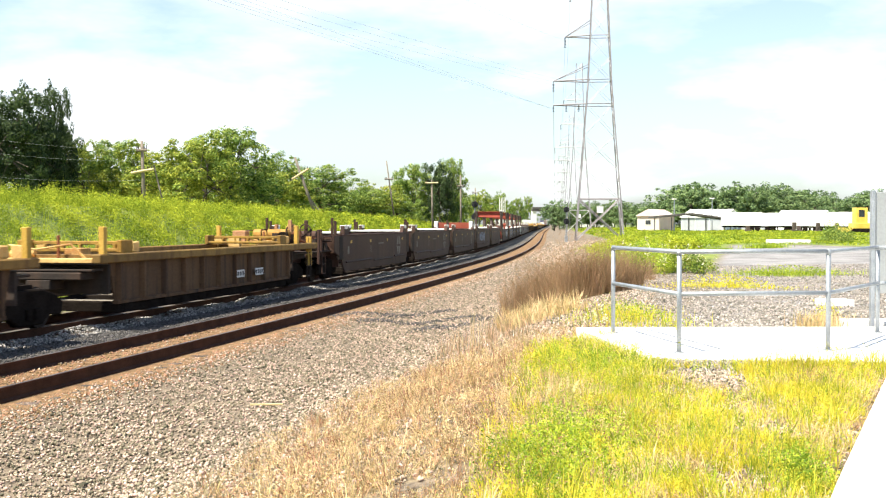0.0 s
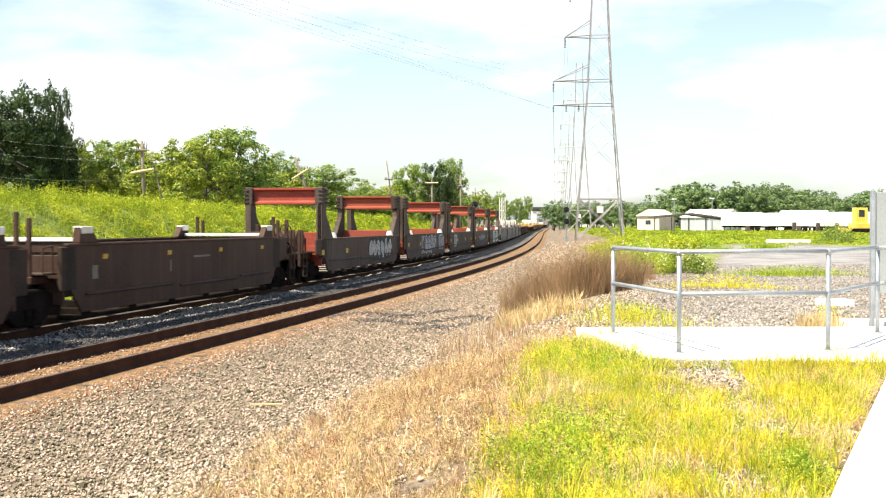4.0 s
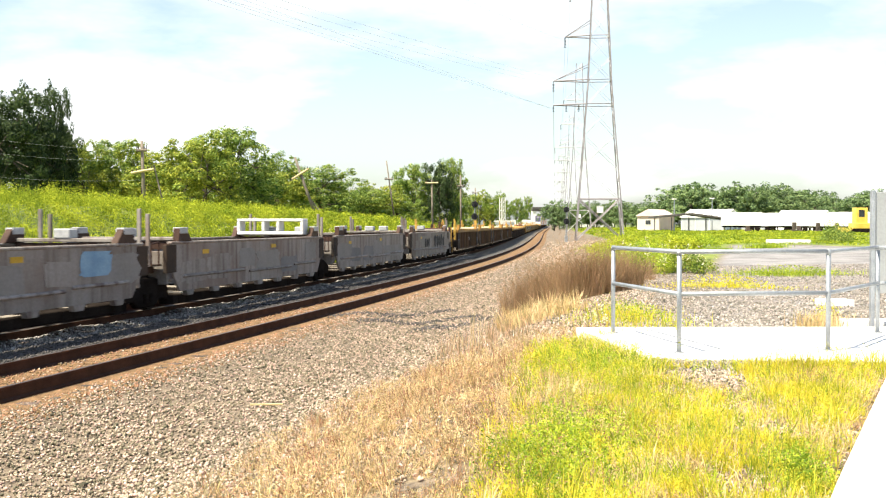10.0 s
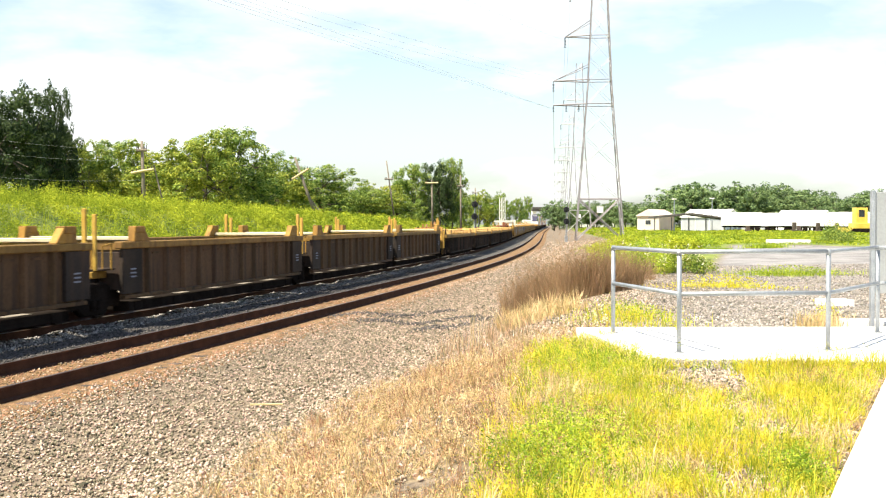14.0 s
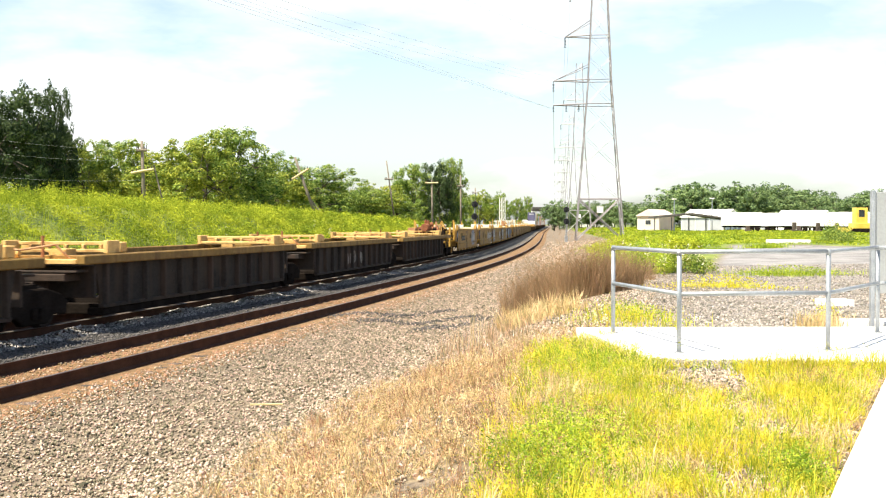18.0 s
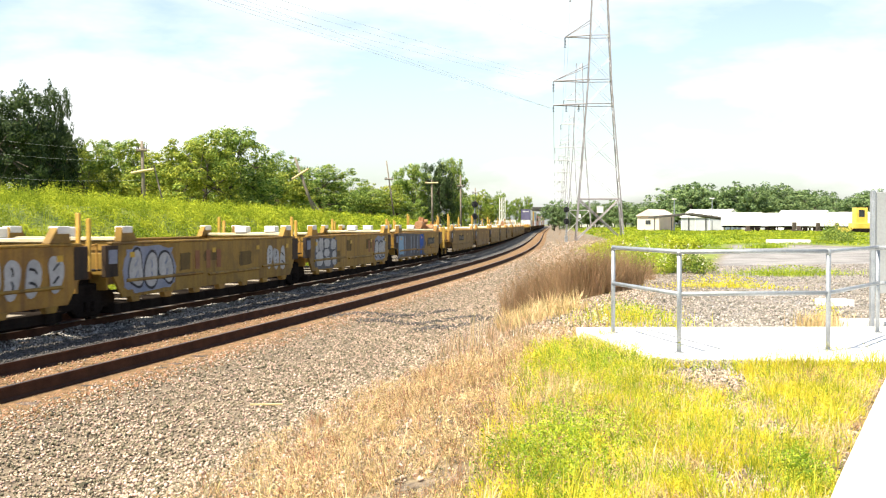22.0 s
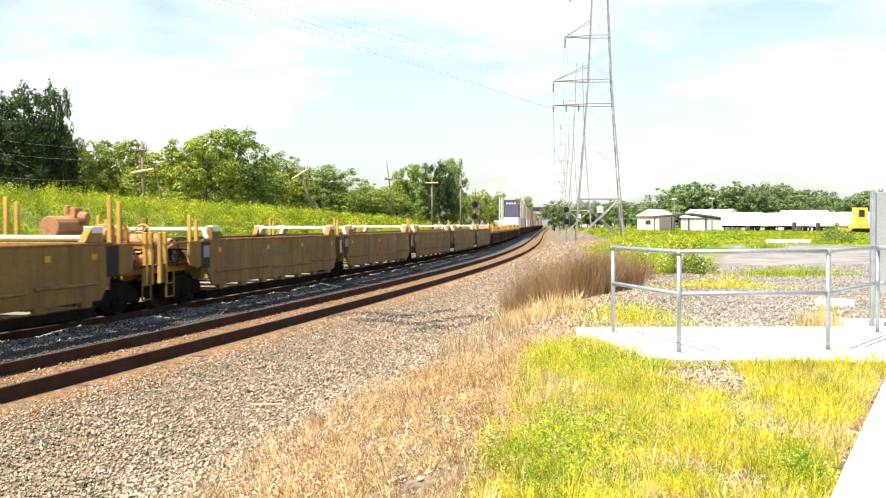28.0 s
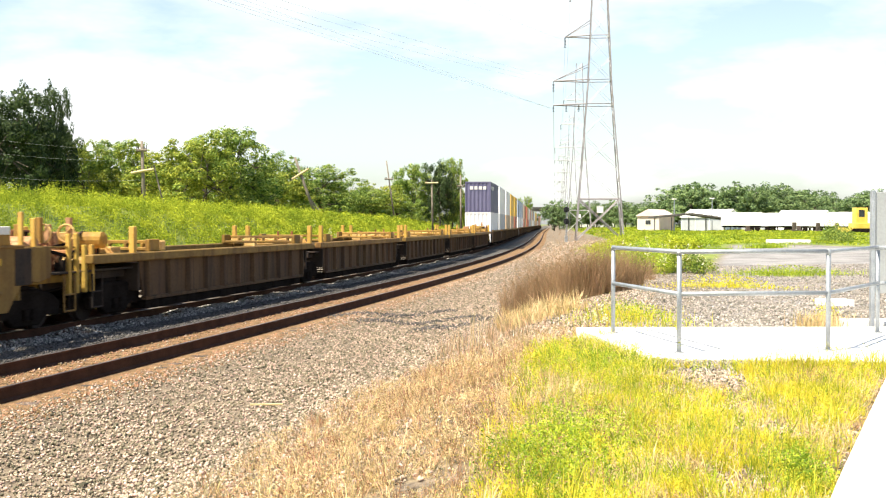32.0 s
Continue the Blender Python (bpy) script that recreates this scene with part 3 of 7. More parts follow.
def stones(name, x, y, size, material, seed, label, sink=0.25, lift=0.0):
    r = np.random.RandomState(seed)
    n = len(x)
    z = height(x, y) + lift
    sc = size * r.uniform(0.55, 1.35, n)
    v = OCTA[None] * (1 + r.uniform(-0.35, 0.35, (n, 6, 3))) + r.uniform(-0.35, 0.35, (n, 6, 3))
    v = v * (sc[:, None, None] * r.uniform(0.6, 1.15, (n, 1, 3)))
    a = r.uniform(0, 6.28, n)
    ca, sa = np.cos(a)[:, None], np.sin(a)[:, None]
    vx, vy = v[:, :, 0] * ca - v[:, :, 1] * sa, v[:, :, 0] * sa + v[:, :, 1] * ca
    vv = np.stack([vx + x[:, None], vy + y[:, None], v[:, :, 2] * 0.8 + (z + sc * sink)[:, None]], -1)
    f = (OCTA_F[None] + 6 * np.arange(n)[:, None, None]).reshape(-1, 3)
    return tagged(new(name, soup(name, vv.reshape(-1, 3), f, material)), label, "stones", kind="stuff")


def scatter_line(n, s0, s1, l0, l1, seed, power=1.0):
    r = np.random.RandomState(seed)
    s = s0 + (s1 - s0) * r.uniform(0, 1, n) ** power
    left = r.uniform(l0, l1, n)
    x, y, _ = along(s, left)
    return x, y, left, s, r


rs0 = np.random.RandomState(410)
x, y, left, s, r = scatter_line(88000, -10, 30, -7.6, -0.30, 11, 1.75)
keep = r.uniform(0, 1, len(x)) < np.clip((7.8 + left) / 2.6, 0, 1) * np.clip((-left - 0.1) / 0.6, 0.3, 1)
stones("ballast_gravel", x[keep], y[keep], 0.0205, STONE, 12, "crushed grey-tan ballast stones beside the rails", 0.6)
# Dark stones paint the train's shadow, pale ones the sunlit strip beside it.
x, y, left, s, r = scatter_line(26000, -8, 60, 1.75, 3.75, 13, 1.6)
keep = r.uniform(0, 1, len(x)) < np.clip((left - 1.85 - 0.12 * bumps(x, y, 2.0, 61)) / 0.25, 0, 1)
stones("ballast_gravel", x[keep], y[keep], 0.026, DARKSTONE, 14, "shade-darkened ballast stones between the two tracks", 0.3)
stones("ballast_gravel", x[~keep], y[~keep], 0.026, PALESTONE, 114, "ballast stones lightened as sunlit along the far rail", 0.3)
x, y, left, s, r = scatter_line(30000, 24, 90, -7.9, -0.30, 311, 1.3)
keep = r.uniform(0, 1, len(x)) < np.clip((s - 24) / 8, 0, 1) * np.clip((8.4 + left) / 2.0, 0.1, 1)
stones("ballast_gravel", x[keep], y[keep], 0.034, STONE, 312, "crushed tan ballast stones farther along the rails", 0.3)
x, y, left, s, r = scatter_line(15000, -8, 70, 3.55, 4.28, 411, 1.5)
ridge = 0.12 * np.clip(1 - np.abs(left - 4.12) / 0.4, 0, 1) * (0.75 + 0.45 * np.sin(s * 1.7) * np.sin(s * 0.61 + 1))
stones("ballast_gravel", x, y, 0.03, PALESTONE, 412, "grey ballast heaped against the far rails", 0.2, ridge)
gy0 = rs0.uniform(0, 1, 2600)
gx0 = 2.08 + 2.3 * gy0
off = rs0.uniform(0, 1, 2600)
stones("lot_gravel", gx0, 11.56 - 0.36 * gy0 - 0.02 - 0.3 * off, 0.017, GREYSTONE, 413, "gravel along the foot of the landing", 0.2, 0.075 * (1 - off))
gy1 = 14.9 + 18 * rs0.uniform(0, 1, 11000) ** 1.4
gx1 = 0.5 + (gy1 - 15) * 0.10 + rs0.uniform(0, 1, 11000) * (2.2 + (gy1 - 15) * 0.10)
stones("lot_gravel", gx1, gy1, 0.022, STONE, 415, "tan gravel between the landing and the track", 0.3)
x, y, left, s, r = scatter_line(17000, 60, 150, -9.5, -1.0, 416, 1.4)
stones("ballast_gravel", x, y, 0.055, STONE, 417, "coarse tan gravel far along the track", 0.2)
x, y, left, s, r = scatter_line(13000, -10, 26, -4.6, -1.2, 511, 1.6)
keep = r.uniform(0, 1, len(x)) < np.clip(0.35 + 0.9 * bumps(x, y, 3.5, 41), 0.03, 1)
stones("ballast_gravel", x[keep], y[keep], 0.029, STONE, 512, "coarser grey ballast stones beside the rails", 0.55)
# Shadow-like streaks across the gravel, laid in as bands of dark stones.
for i, (ax, ay, bx, by, wide) in enumerate(((-3.0, 29.2, 0.4, 34.0, 0.25), (-2.2, 28.6, 1.0, 31.6, 0.2), (-0.6, 27.6, 1.2, 30.2, 0.3))):
    rq = np.random.RandomState(520 + i)
    f = rq.uniform(0, 1, 700)
    stones("ballast_gravel", ax + (bx - ax) * f + rq.normal(0, wide * 0.4, 700), ay + (by - ay) * f + rq.normal(0, wide, 700) + 0.5 * np.sin(f * 9), 0.03, DARKSTONE, 530 + i, "shadow-like streak drawn in dark stones across the gravel", 0.5)
RUSTSTONE = surf("rusty stone", (0.15, 0.078, 0.036), (0.35, 0.21, 0.115), 9, 60, 0.9, vary=0.4, island=True)
x, y, left, s, r = scatter_line(9000, -8, 36, 0.10, 1.42, 15, 1.5)
x2, y2, left2, s2, r2 = scatter_line(2200, -8, 36, 0.10, 1.42, 115, 1.5)
stones("ballast_gravel", x2, y2, 0.022, STONE, 116, "grey-tan ballast stones between the rails", 1.25)
stones("ballast_gravel", x, y, 0.022, RUSTSTONE, 16, "rust-stained ballast stones between the rails", 1.25)
x, y, left, s, r = scatter_line(30000, -10, 36, -1.3, -0.12, 17, 1.6)
keep = r.uniform(0, 1, len(x)) < np.clip((1.3 + left) / 0.9, 0.03, 1)
x, y = x[keep], y[keep]
stones("ballast_gravel", x, y, 0.022, RUSTSTONE, 18, "rust-stained ballast stones along the rail")
rs = np.random.RandomState(19)
n = 22000
gy = 15.2 + 24 * rs.uniform(0, 1, n) ** 1.6
gx = 2.2 + (gy - 15) * 0.2 + rs.uniform(0, 1, n) * (4.5 + (gy - 15) * 0.25)
stones("lot_gravel", gx, gy, 0.024, GREYSTONE, 20, "pale coarse gravel of the lot behind the railing")
n = 11000
gx, gy = rs.uniform(1.3, 4.2, n), rs.uniform(5.2, 11.8, n)
stones("lot_gravel", gx, gy, 0.017, STONE, 21, "loose gravel among the grass by the path")
gx = np.concatenate([rs.normal(1.75, 0.4, 4500), rs.normal(2.35, 0.4, 3000), rs.normal(2.4, 0.45, 4000)])
gy = np.concatenate([rs.normal(6.3, 0.6, 4500), rs.normal(8.6, 0.9, 3000), rs.normal(10.9, 0.5, 4000)])
keep = gx < 2.1 + (gy - 6.13) * 0.455
stones("lot_gravel", gx[keep], gy[keep], 0.014, STONE, 22, "grey gravel showing through the grass")


def blades(name, x, y, length, width, material, seed, label, category="grass", lean=0.35, base=None, kind="stuff"):
    """Grass blades: a bent, tapering strip each."""
    r = np.random.RandomState(seed)
    n = len(x)
    z = height(x, y) if base is None else base
    L = length * r.uniform(0.45, 1.25, n)
    w = width * r.uniform(0.6, 1.3, n)
    a = r.uniform(0, 6.28, n)
    b = a + r.uniform(-0.6, 0.6, n) + 1.57
    dx, dy = np.cos(a) * w / 2, np.sin(a) * w / 2
    k = np.minimum(np.abs(r.normal(0, lean, n)), 1.15)
    hx, hy = np.cos(b) * k * L, np.sin(b) * k * L
    p = np.empty((n, 5, 3))
    p[:, 0] = np.stack([x - dx, y - dy, z - 0.01], -1)
    p[:, 1] = np.stack([x + dx, y + dy, z - 0.01], -1)
    mz = z + L * 0.6
    p[:, 2] = np.stack([x + hx * 0.35 + dx * 0.8, y + hy * 0.35 + dy * 0.8, mz], -1)
    p[:, 3] = np.stack([x + hx * 0.35 - dx * 0.8, y + hy * 0.35 - dy * 0.8, mz], -1)
    p[:, 4] = np.stack([x + hx, y + hy, z + L * np.sqrt(np.maximum(0.1, 1 - k * k * 0.5))], -1)
    i = 5 * np.arange(n)[:, None]
    f = np.concatenate([i + np.array([[0, 1, 2]]), i + np.array([[0, 2, 3]]), i + np.array([[3, 2, 4]])])
    return tagged(new(name, soup(name, p.reshape(-1, 3), f, material)), label, category, kind=kind)


def leaves_mesh(name, p, size, material, seed, up=0.3, out=None, hold=1.6):
    """Small rhombic leaves at the points p, turned at random or mostly outwards."""
    r = np.random.RandomState(seed)
    n = len(p)
    d = r.normal(0, 1, (n, 3))
    d[:, 2] += up
    if out is not None:
        d = d + out * hold
    d /= np.linalg.norm(d, axis=1)[:, None]
    e = np.cross(d, r.normal(0, 1, (n, 3)))
    e /= np.linalg.norm(e, axis=1)[:, None]
    f = np.cross(d, e)
    s = (size * r.uniform(0.6, 1.4, n))[:, None]
    v = np.stack([p - e * s, p + f * s * 0.55 + d * s * 0.1, p + e * s, p - f * s * 0.55 + d * s * 0.1], 1)
    fa = 4 * np.arange(n)[:, None] + np.array([[0, 1, 2, 3]])
    return soup(name, v.reshape(-1, 3), fa, material)


def domes(cx, cy, rad, tall, per, seed, low=0.0):
    """Points and outward directions on many bushy domes that stand on the ground."""
    r = np.random.RandomState(seed)
    n = len(cx) * per
    u = r.normal(0, 1, (n, 3))
    u[:, 2] = np.abs(u[:, 2]) + 0.15
    u /= np.linalg.norm(u, axis=1)[:, None]
    q = r.uniform(0.45, 1.08, n) ** 0.7
    k = np.repeat(np.arange(len(cx)), per)
    x, y = cx[k] + u[:, 0] * q * rad[k], cy[k] + u[:, 1] * q * rad[k]
    z = height(cx, cy)[k] + low + u[:, 2] * q * tall[k]
    return np.stack([x, y, z], -1), u


def fans(name, cx, cy, per, length, width, material, seed, label, spread=0.02, lean=0.45, category="grass"):
    """Tufts: blades that fan out from one root each, a tuft's height of its own."""
    r = np.random.RandomState(seed)
    n = len(cx) * per
    k = np.repeat(np.arange(len(cx)), per)
    a = r.uniform(0, 6.28, n)
    x, y = cx[k] + np.cos(a) * spread * r.uniform(0, 1, n), cy[k] + np.sin(a) * spread * r.uniform(0, 1, n)
    z = height(cx, cy)[k]
    drift = r.normal(0, 0.22, (len(cx), 2))[k]
    L = length * r.uniform(0.55, 1.5, len(cx))[k] * r.uniform(0.5, 1.1, n)
    w = width * r.uniform(0.6, 1.3, n)
    t = np.abs(r.normal(0, lean, n))
    hx, hy = (np.cos(a) * t + drift[:, 0]) * L, (np.sin(a) * t + drift[:, 1]) * L
    b = r.uniform(0, 6.28, n)
    dx, dy = np.cos(b) * w / 2, np.sin(b) * w / 2
    p = np.empty((n, 5, 3))
    p[:, 0] = np.stack([x - dx, y - dy, z - 0.01], -1)
    p[:, 1] = np.stack([x + dx, y + dy, z - 0.01], -1)
    mz = z + L * 0.62
    p[:, 2] = np.stack([x + hx * 0.42 + dx * 0.85, y + hy * 0.42 + dy * 0.85, mz], -1)
    p[:, 3] = np.stack([x + hx * 0.42 - dx * 0.85, y + hy * 0.42 - dy * 0.85, mz], -1)
    tip = L * np.clip(1.0 - 0.35 * (t ** 2), 0.45, 1)
    p[:, 4] = np.stack([x + hx, y + hy, z + tip], -1)
    i = 5 * np.arange(n)[:, None]
    f = np.concatenate([i + np.array([[0, 1, 2]]), i + np.array([[0, 2, 3]]), i + np.array([[3, 2, 4]])])
    return tagged(new(name, soup(name, p.reshape(-1, 3), f, material)), label, category, kind="stuff")


def roots(n, region, seed, density):
    """Root points in a region, thinned by a density."""
    r = np.random.RandomState(seed)
    x, y = r.uniform(region[0], region[1], n), r.uniform(region[2], region[3], n)
    k = r.uniform(0, 1, n) < density(x, y)
    return x[k], y[k]


DEADLEAF = surf("withered weeds", (0.26, 0.165, 0.085), (0.62, 0.46, 0.27), 1.2, 9, 0.85, bump=0, vary=0.5, island=True, translucent=0.3)
SEEDHEAD = surf("reddish seed heads", (0.20, 0.085, 0.045), (0.42, 0.22, 0.12), 0.9, 8, 0.85, bump=0, vary=0.4, island=True, translucent=0.25)
SLOPE, MEADOW = (-2.9, 2.2, 5.4, 18.0), (-0.3, 4.5, 5.0, 14.2)
x, y = roots(6200, SLOPE, 31, d_dry)
fans("dry_grass", x, y, 9, 0.10, 0.0042, DRYGRASS, 32, "dry straw-coloured grass on the gravel slope", 0.03, 1.0)
x, y = roots(1100, SLOPE, 33, d_dry)
fans("dry_grass", x, y, 7, 0.21, 0.0042, DRYGRASS, 34, "tall dry grass stalks on the slope", 0.03, 0.6)
x, y = roots(6000, SLOPE, 331, d_dry)
fans("dry_grass", x, y, 8, 0.09, 0.005, DEADLEAF, 332, "withered brown grass on the slope", 0.03, 1.1)
x, y = roots(1000, SLOPE, 333, d_dry)
fans("dry_grass", x, y, 6, 0.2, 0.004, SEEDHEAD, 334, "reddish dead stalks on the slope", 0.03, 0.6)
x, y = roots(17000, MEADOW, 35, d_yellow)
fans("green_grass", x, y, 11, 0.14, 0.0045, YELLOWGRASS, 36, "sunlit yellow-green grass beside the path", 0.03, 0.75)
x, y = roots(6000, MEADOW, 37, d_lush)
fans("green_grass", x, y, 11, 0.16, 0.0048, GREENGRASS, 38, "taller green grass among the yellow grass", 0.03, 0.65)
x, y = roots(9000, MEADOW, 44, d_straw)
fans("dry_grass", x, y, 8, 0.14, 0.0042, DRYGRASS, 45, "dry stalks among the yellow-green grass", 0.03, 0.7)
x, y = roots(700, MEADOW, 460, d_yellow)
fans("green_grass", x, y, 12, 0.23, 0.0045, YELLOWGRASS, 461, "taller yellow-green grass tufts", 0.04, 0.5)


def weeds(name, n_plant, per, region, seed, dens, low, high, size, material, label):
    """Small bushy plants: leaves on low domes."""
    r = np.random.RandomState(seed + 1)
    x, y = roots(n_plant, region, seed, dens)
    p, u = domes(x, y, r.uniform(0.035, 0.085, len(x)), r.uniform(low, high, len(x)) * r.uniform(0.6, 1.2, len(x)), per, seed + 2)
    tagged(new(name, leaves_mesh(name, p, size, material, seed + 3, 0.3, u, 1.0)), label, "weeds", kind="stuff")


weeds("low_weeds", 8000, 46, MEADOW, 400, d_yellow, 0.08, 0.22, 0.0062, YELLOWGRASS, "small-leaved yellow-green weeds in the grass")
weeds("low_weeds", 3800, 46, MEADOW, 410, d_lush, 0.08, 0.24, 0.0068, GREENGRASS, "small-leaved green weeds in the grass")
weeds("dead_weeds", 4200, 34, MEADOW, 440, d_straw, 0.06, 0.2, 0.0064, DRYGRASS, "straw-coloured weeds among the grass")
weeds("dead_weeds", 5200, 34, SLOPE, 420, d_dry, 0.03, 0.15, 0.0085, DEADLEAF, "withered brown weeds on the slope")
weeds("dead_weeds", 3000, 30, SLOPE, 430, d_dry, 0.03, 0.16, 0.0085, DRYGRASS, "dry straw-coloured weeds on the slope")
weeds("seed_heads", 800, 26, SLOPE, 470, d_dry, 0.12, 0.28, 0.008, SEEDHEAD, "reddish-brown seed heads among the dry grass")
weeds("seed_heads", 650, 20, MEADOW, 480, d_straw, 0.12, 0.25, 0.008, SEEDHEAD, "brown seed heads among the green grass")
for i, (cx, cy, rx, ry, cnt) in enumerate(((2.0, 6.3, 0.13, 0.3, 34), (0.62, 6.5, 0.3, 0.6, 70), (0.85, 7.3, 0.25, 0.8, 70), (1.5, 11.4, 0.6, 0.9, 120))):
    r = np.random.RandomState(490 + i)
    x, y = cx + r.normal(0, rx * 0.6, cnt), cy + r.normal(0, ry * 0.6, cnt)
    p, u = domes(x, y, r.uniform(0.04, 0.09, cnt), r.uniform(0.12, 0.3, cnt), 60, 495 + i)
    tagged(new("low_weeds", leaves_mesh("low_weeds", p, 0.0095, GREENGRASS, 500 + i, 0.3, u, 1.0)), "fresh green leafy weeds in the grass", "weeds", kind="stuff")
r = np.random.RandomState(508)
x, y = r.uniform(2.85, 4.35, 90), r.uniform(10.7, 11.15, 90)
fans("green_grass", x, y, 12, 0.24, 0.006, YELLOWGRASS, 509, "yellow-green grass along the front of the landing", 0.04, 0.5)
p, u = domes(np.array([0.88, 0.95]), np.array([11.35, 11.5]), np.array([0.10, 0.09]), np.array([0.3, 0.25]), 160, 505)
tagged(new("flowering_weed", leaves_mesh("flowering_weed", p, 0.012, YELLOWGRASS, 506, 0.3, u, 1.0)), "bright yellow flowering weed on the slope", "weeds", kind="stuff")

# Grass tufts on the lot behind the railing.
for i, (cx, cy, rx, ry, cnt, L, m) in enumerate(((6.4, 25.6, 1.3, 0.7, 700, 0.14, YELLOWGRASS), (9.8, 32.0, 1.7, 0.9, 1500, 0.2, GREENGRASS),
                                                 (2.75, 16.7, 0.7, 2.0, 800, 0.22, YELLOWGRASS), (5.35, 15.9, 0.35, 0.4, 500, 0.24, DRYGRASS),
                                                 (14.5, 60.0, 1.2, 0.8, 900, 0.25, GREENGRASS), (20.5, 72.0, 1.3, 0.8, 900, 0.3, GREENGRASS))):
    r = np.random.RandomState(50 + i)
    x, y = cx + r.normal(0, rx * 0.5, cnt), cy + r.normal(0, ry * 0.5, cnt)
    blades("grass_patch", x, y, L, 0.008 if cy < 40 else 0.03, m, 60 + i, "patch of low grass in the gravel lot", lean=0.5)

for i, (cx, cy, rx, ry, cnt, m) in enumerate(((2.75, 16.7, 0.8, 2.2, 1500, GREENGRASS), (6.4, 25.6, 1.3, 0.7, 900, YELLOWGRASS), (9.8, 32.0, 1.7, 0.9, 1100, GREENGRASS), (5.75, 16.9, 0.2, 0.3, 420, YELLOWGRASS))):
    r = np.random.RandomState(150 + i)
    x, y = cx + r.normal(0, rx * 0.5, cnt), cy + r.normal(0, ry * 0.5, cnt)
    p = np.stack([x, y, height(x, y) + r.uniform(0.0, 0.3, cnt) * np.clip(1 - ((x - cx) / rx) ** 2, 0.2, 1)], -1)
    tagged(new("lot_weeds", leaves_mesh("lot_weeds", p, 0.015 if cy < 20 else 0.024, m, 160 + i)), "fluffy yellow-green weeds in the gravel lot", "weeds", kind="stuff")

# Brown reeds beside the line.
r = np.random.RandomState(70)
REEDS = ((2.02, 30.0, 0.50, 1.25, 0.5), (2.35, 28.2, 0.55, 1.50, 0.9), (2.62, 26.6, 0.55, 1.55, 1.1), (2.95, 25.6, 0.55, 1.45, 1.2), (3.35, 25.4, 0.55, 1.38, 1.2), (3.75, 25.9, 0.55, 1.28, 1.0), (4.2, 26.8, 0.6, 1.05, 0.6), (4.9, 29.0, 0.7, 0.9, 0.4))
for i, (cx, cy, rad, tall_by, much) in enumerate(REEDS):
    n = int(130 * much)
    a, q = r.uniform(0, 6.28, n), rad * r.uniform(0, 1, n) ** 0.6
    x, y = cx + np.cos(a) * q, cy + np.sin(a) * q * 1.3
    fans("reed_clump", x, y, 14, tall_by * 0.60, 0.006, REED, 71 + i, "dense clump of dry brown reeds on the gravel", 0.08, 0.28, "reeds")
    n = int(7600 * much)
    u = r.normal(0, 1, (n, 3))
    u /= np.linalg.norm(u, axis=1)[:, None]
    q = r.uniform(0, 1, n) ** 0.4 * (1 + 0.16 * np.abs(r.normal(0, 1, n)))
    x, y = cx + u[:, 0] * q * rad * 1.25, cy + u[:, 1] * q * rad * 1.3
    p = np.stack([x, y, h1(cx, cy) + np.abs(u[:, 2]) * q * tall_by * (0.92 + 0.2 * bumps(x, y, 0.4, 12 + i))], -1)
    tagged(new("reed_plumes", leaves_mesh("reed_plumes", p, 0.011, REED, 275 + i)), "fine brown plumes of the reed clump", "reeds", kind="stuff")
n = 260
x, y = r.uniform(1.1, 2.5, n), r.uniform(19.5, 25.0, n)
fans("dry_grass", x, y, 7, 0.34, 0.011, DRYGRASS, 76, "pale dry weeds before the reeds", 0.05, 0.5)
n = 90
x, y = r.uniform(-0.2, 1.4, n), r.uniform(15.0, 21.0, n)
fans("dry_grass", x, y, 6, 0.36, 0.007, DEADLEAF, 77, "sparse brown stalks at the edge of the gravel", 0.05, 0.4)
x, y = 0.45 + r.normal(0, 0.25, 36), 18.0 + r.normal(0, 1.2, 36)
blades("dry_grass", x, y, 0.6, 0.006, DRYGRASS, 73, "thin tall dry stalks at the edge of the gravel", lean=0.3)
x, y = 2.15 + r.normal(0, 0.2, 26), 15.6 + r.normal(0, 0.5, 26)
blades("dry_grass", x, y, 0.6, 0.008, REED, 74, "drooping dry stalks by the railing", lean=0.6)
p, u = domes(1.95 + r.normal(0, 0.12, 12), 15.4 + r.normal(0, 0.3, 12), np.full(12, 0.05), r.uniform(0.25, 0.6, 12), 16, 78)
tagged(new("seed_heads", leaves_mesh("seed_heads", p, 0.016, BLOSSOM, 79)), "pale seed heads drooping by the railing", "weeds", kind="stuff")


def shrub(name, cx, cy, rx, ry, h, n, size, material, seed, label):
    """A leafy shrub of many overlapping bushy heads."""
    r = np.random.RandomState(seed)
    heads = 26
    a, q = r.uniform(0, 6.28, heads), r.uniform(0, 1, heads) ** 0.5
    x, y = cx + np.cos(a) * q * rx * 0.85, cy + np.sin(a) * q * ry * 0.85
    p, u = domes(x, y, rx * r.uniform(0.18, 0.4, heads), h * (1.05 - 0.5 * q ** 2) * r.uniform(0.6, 1.1, heads), n // heads, seed + 2)
    return tagged(new(name, leaves_mesh(name, p, size, material, seed + 1, 0.2, u, 1.6)), label, "shrub")


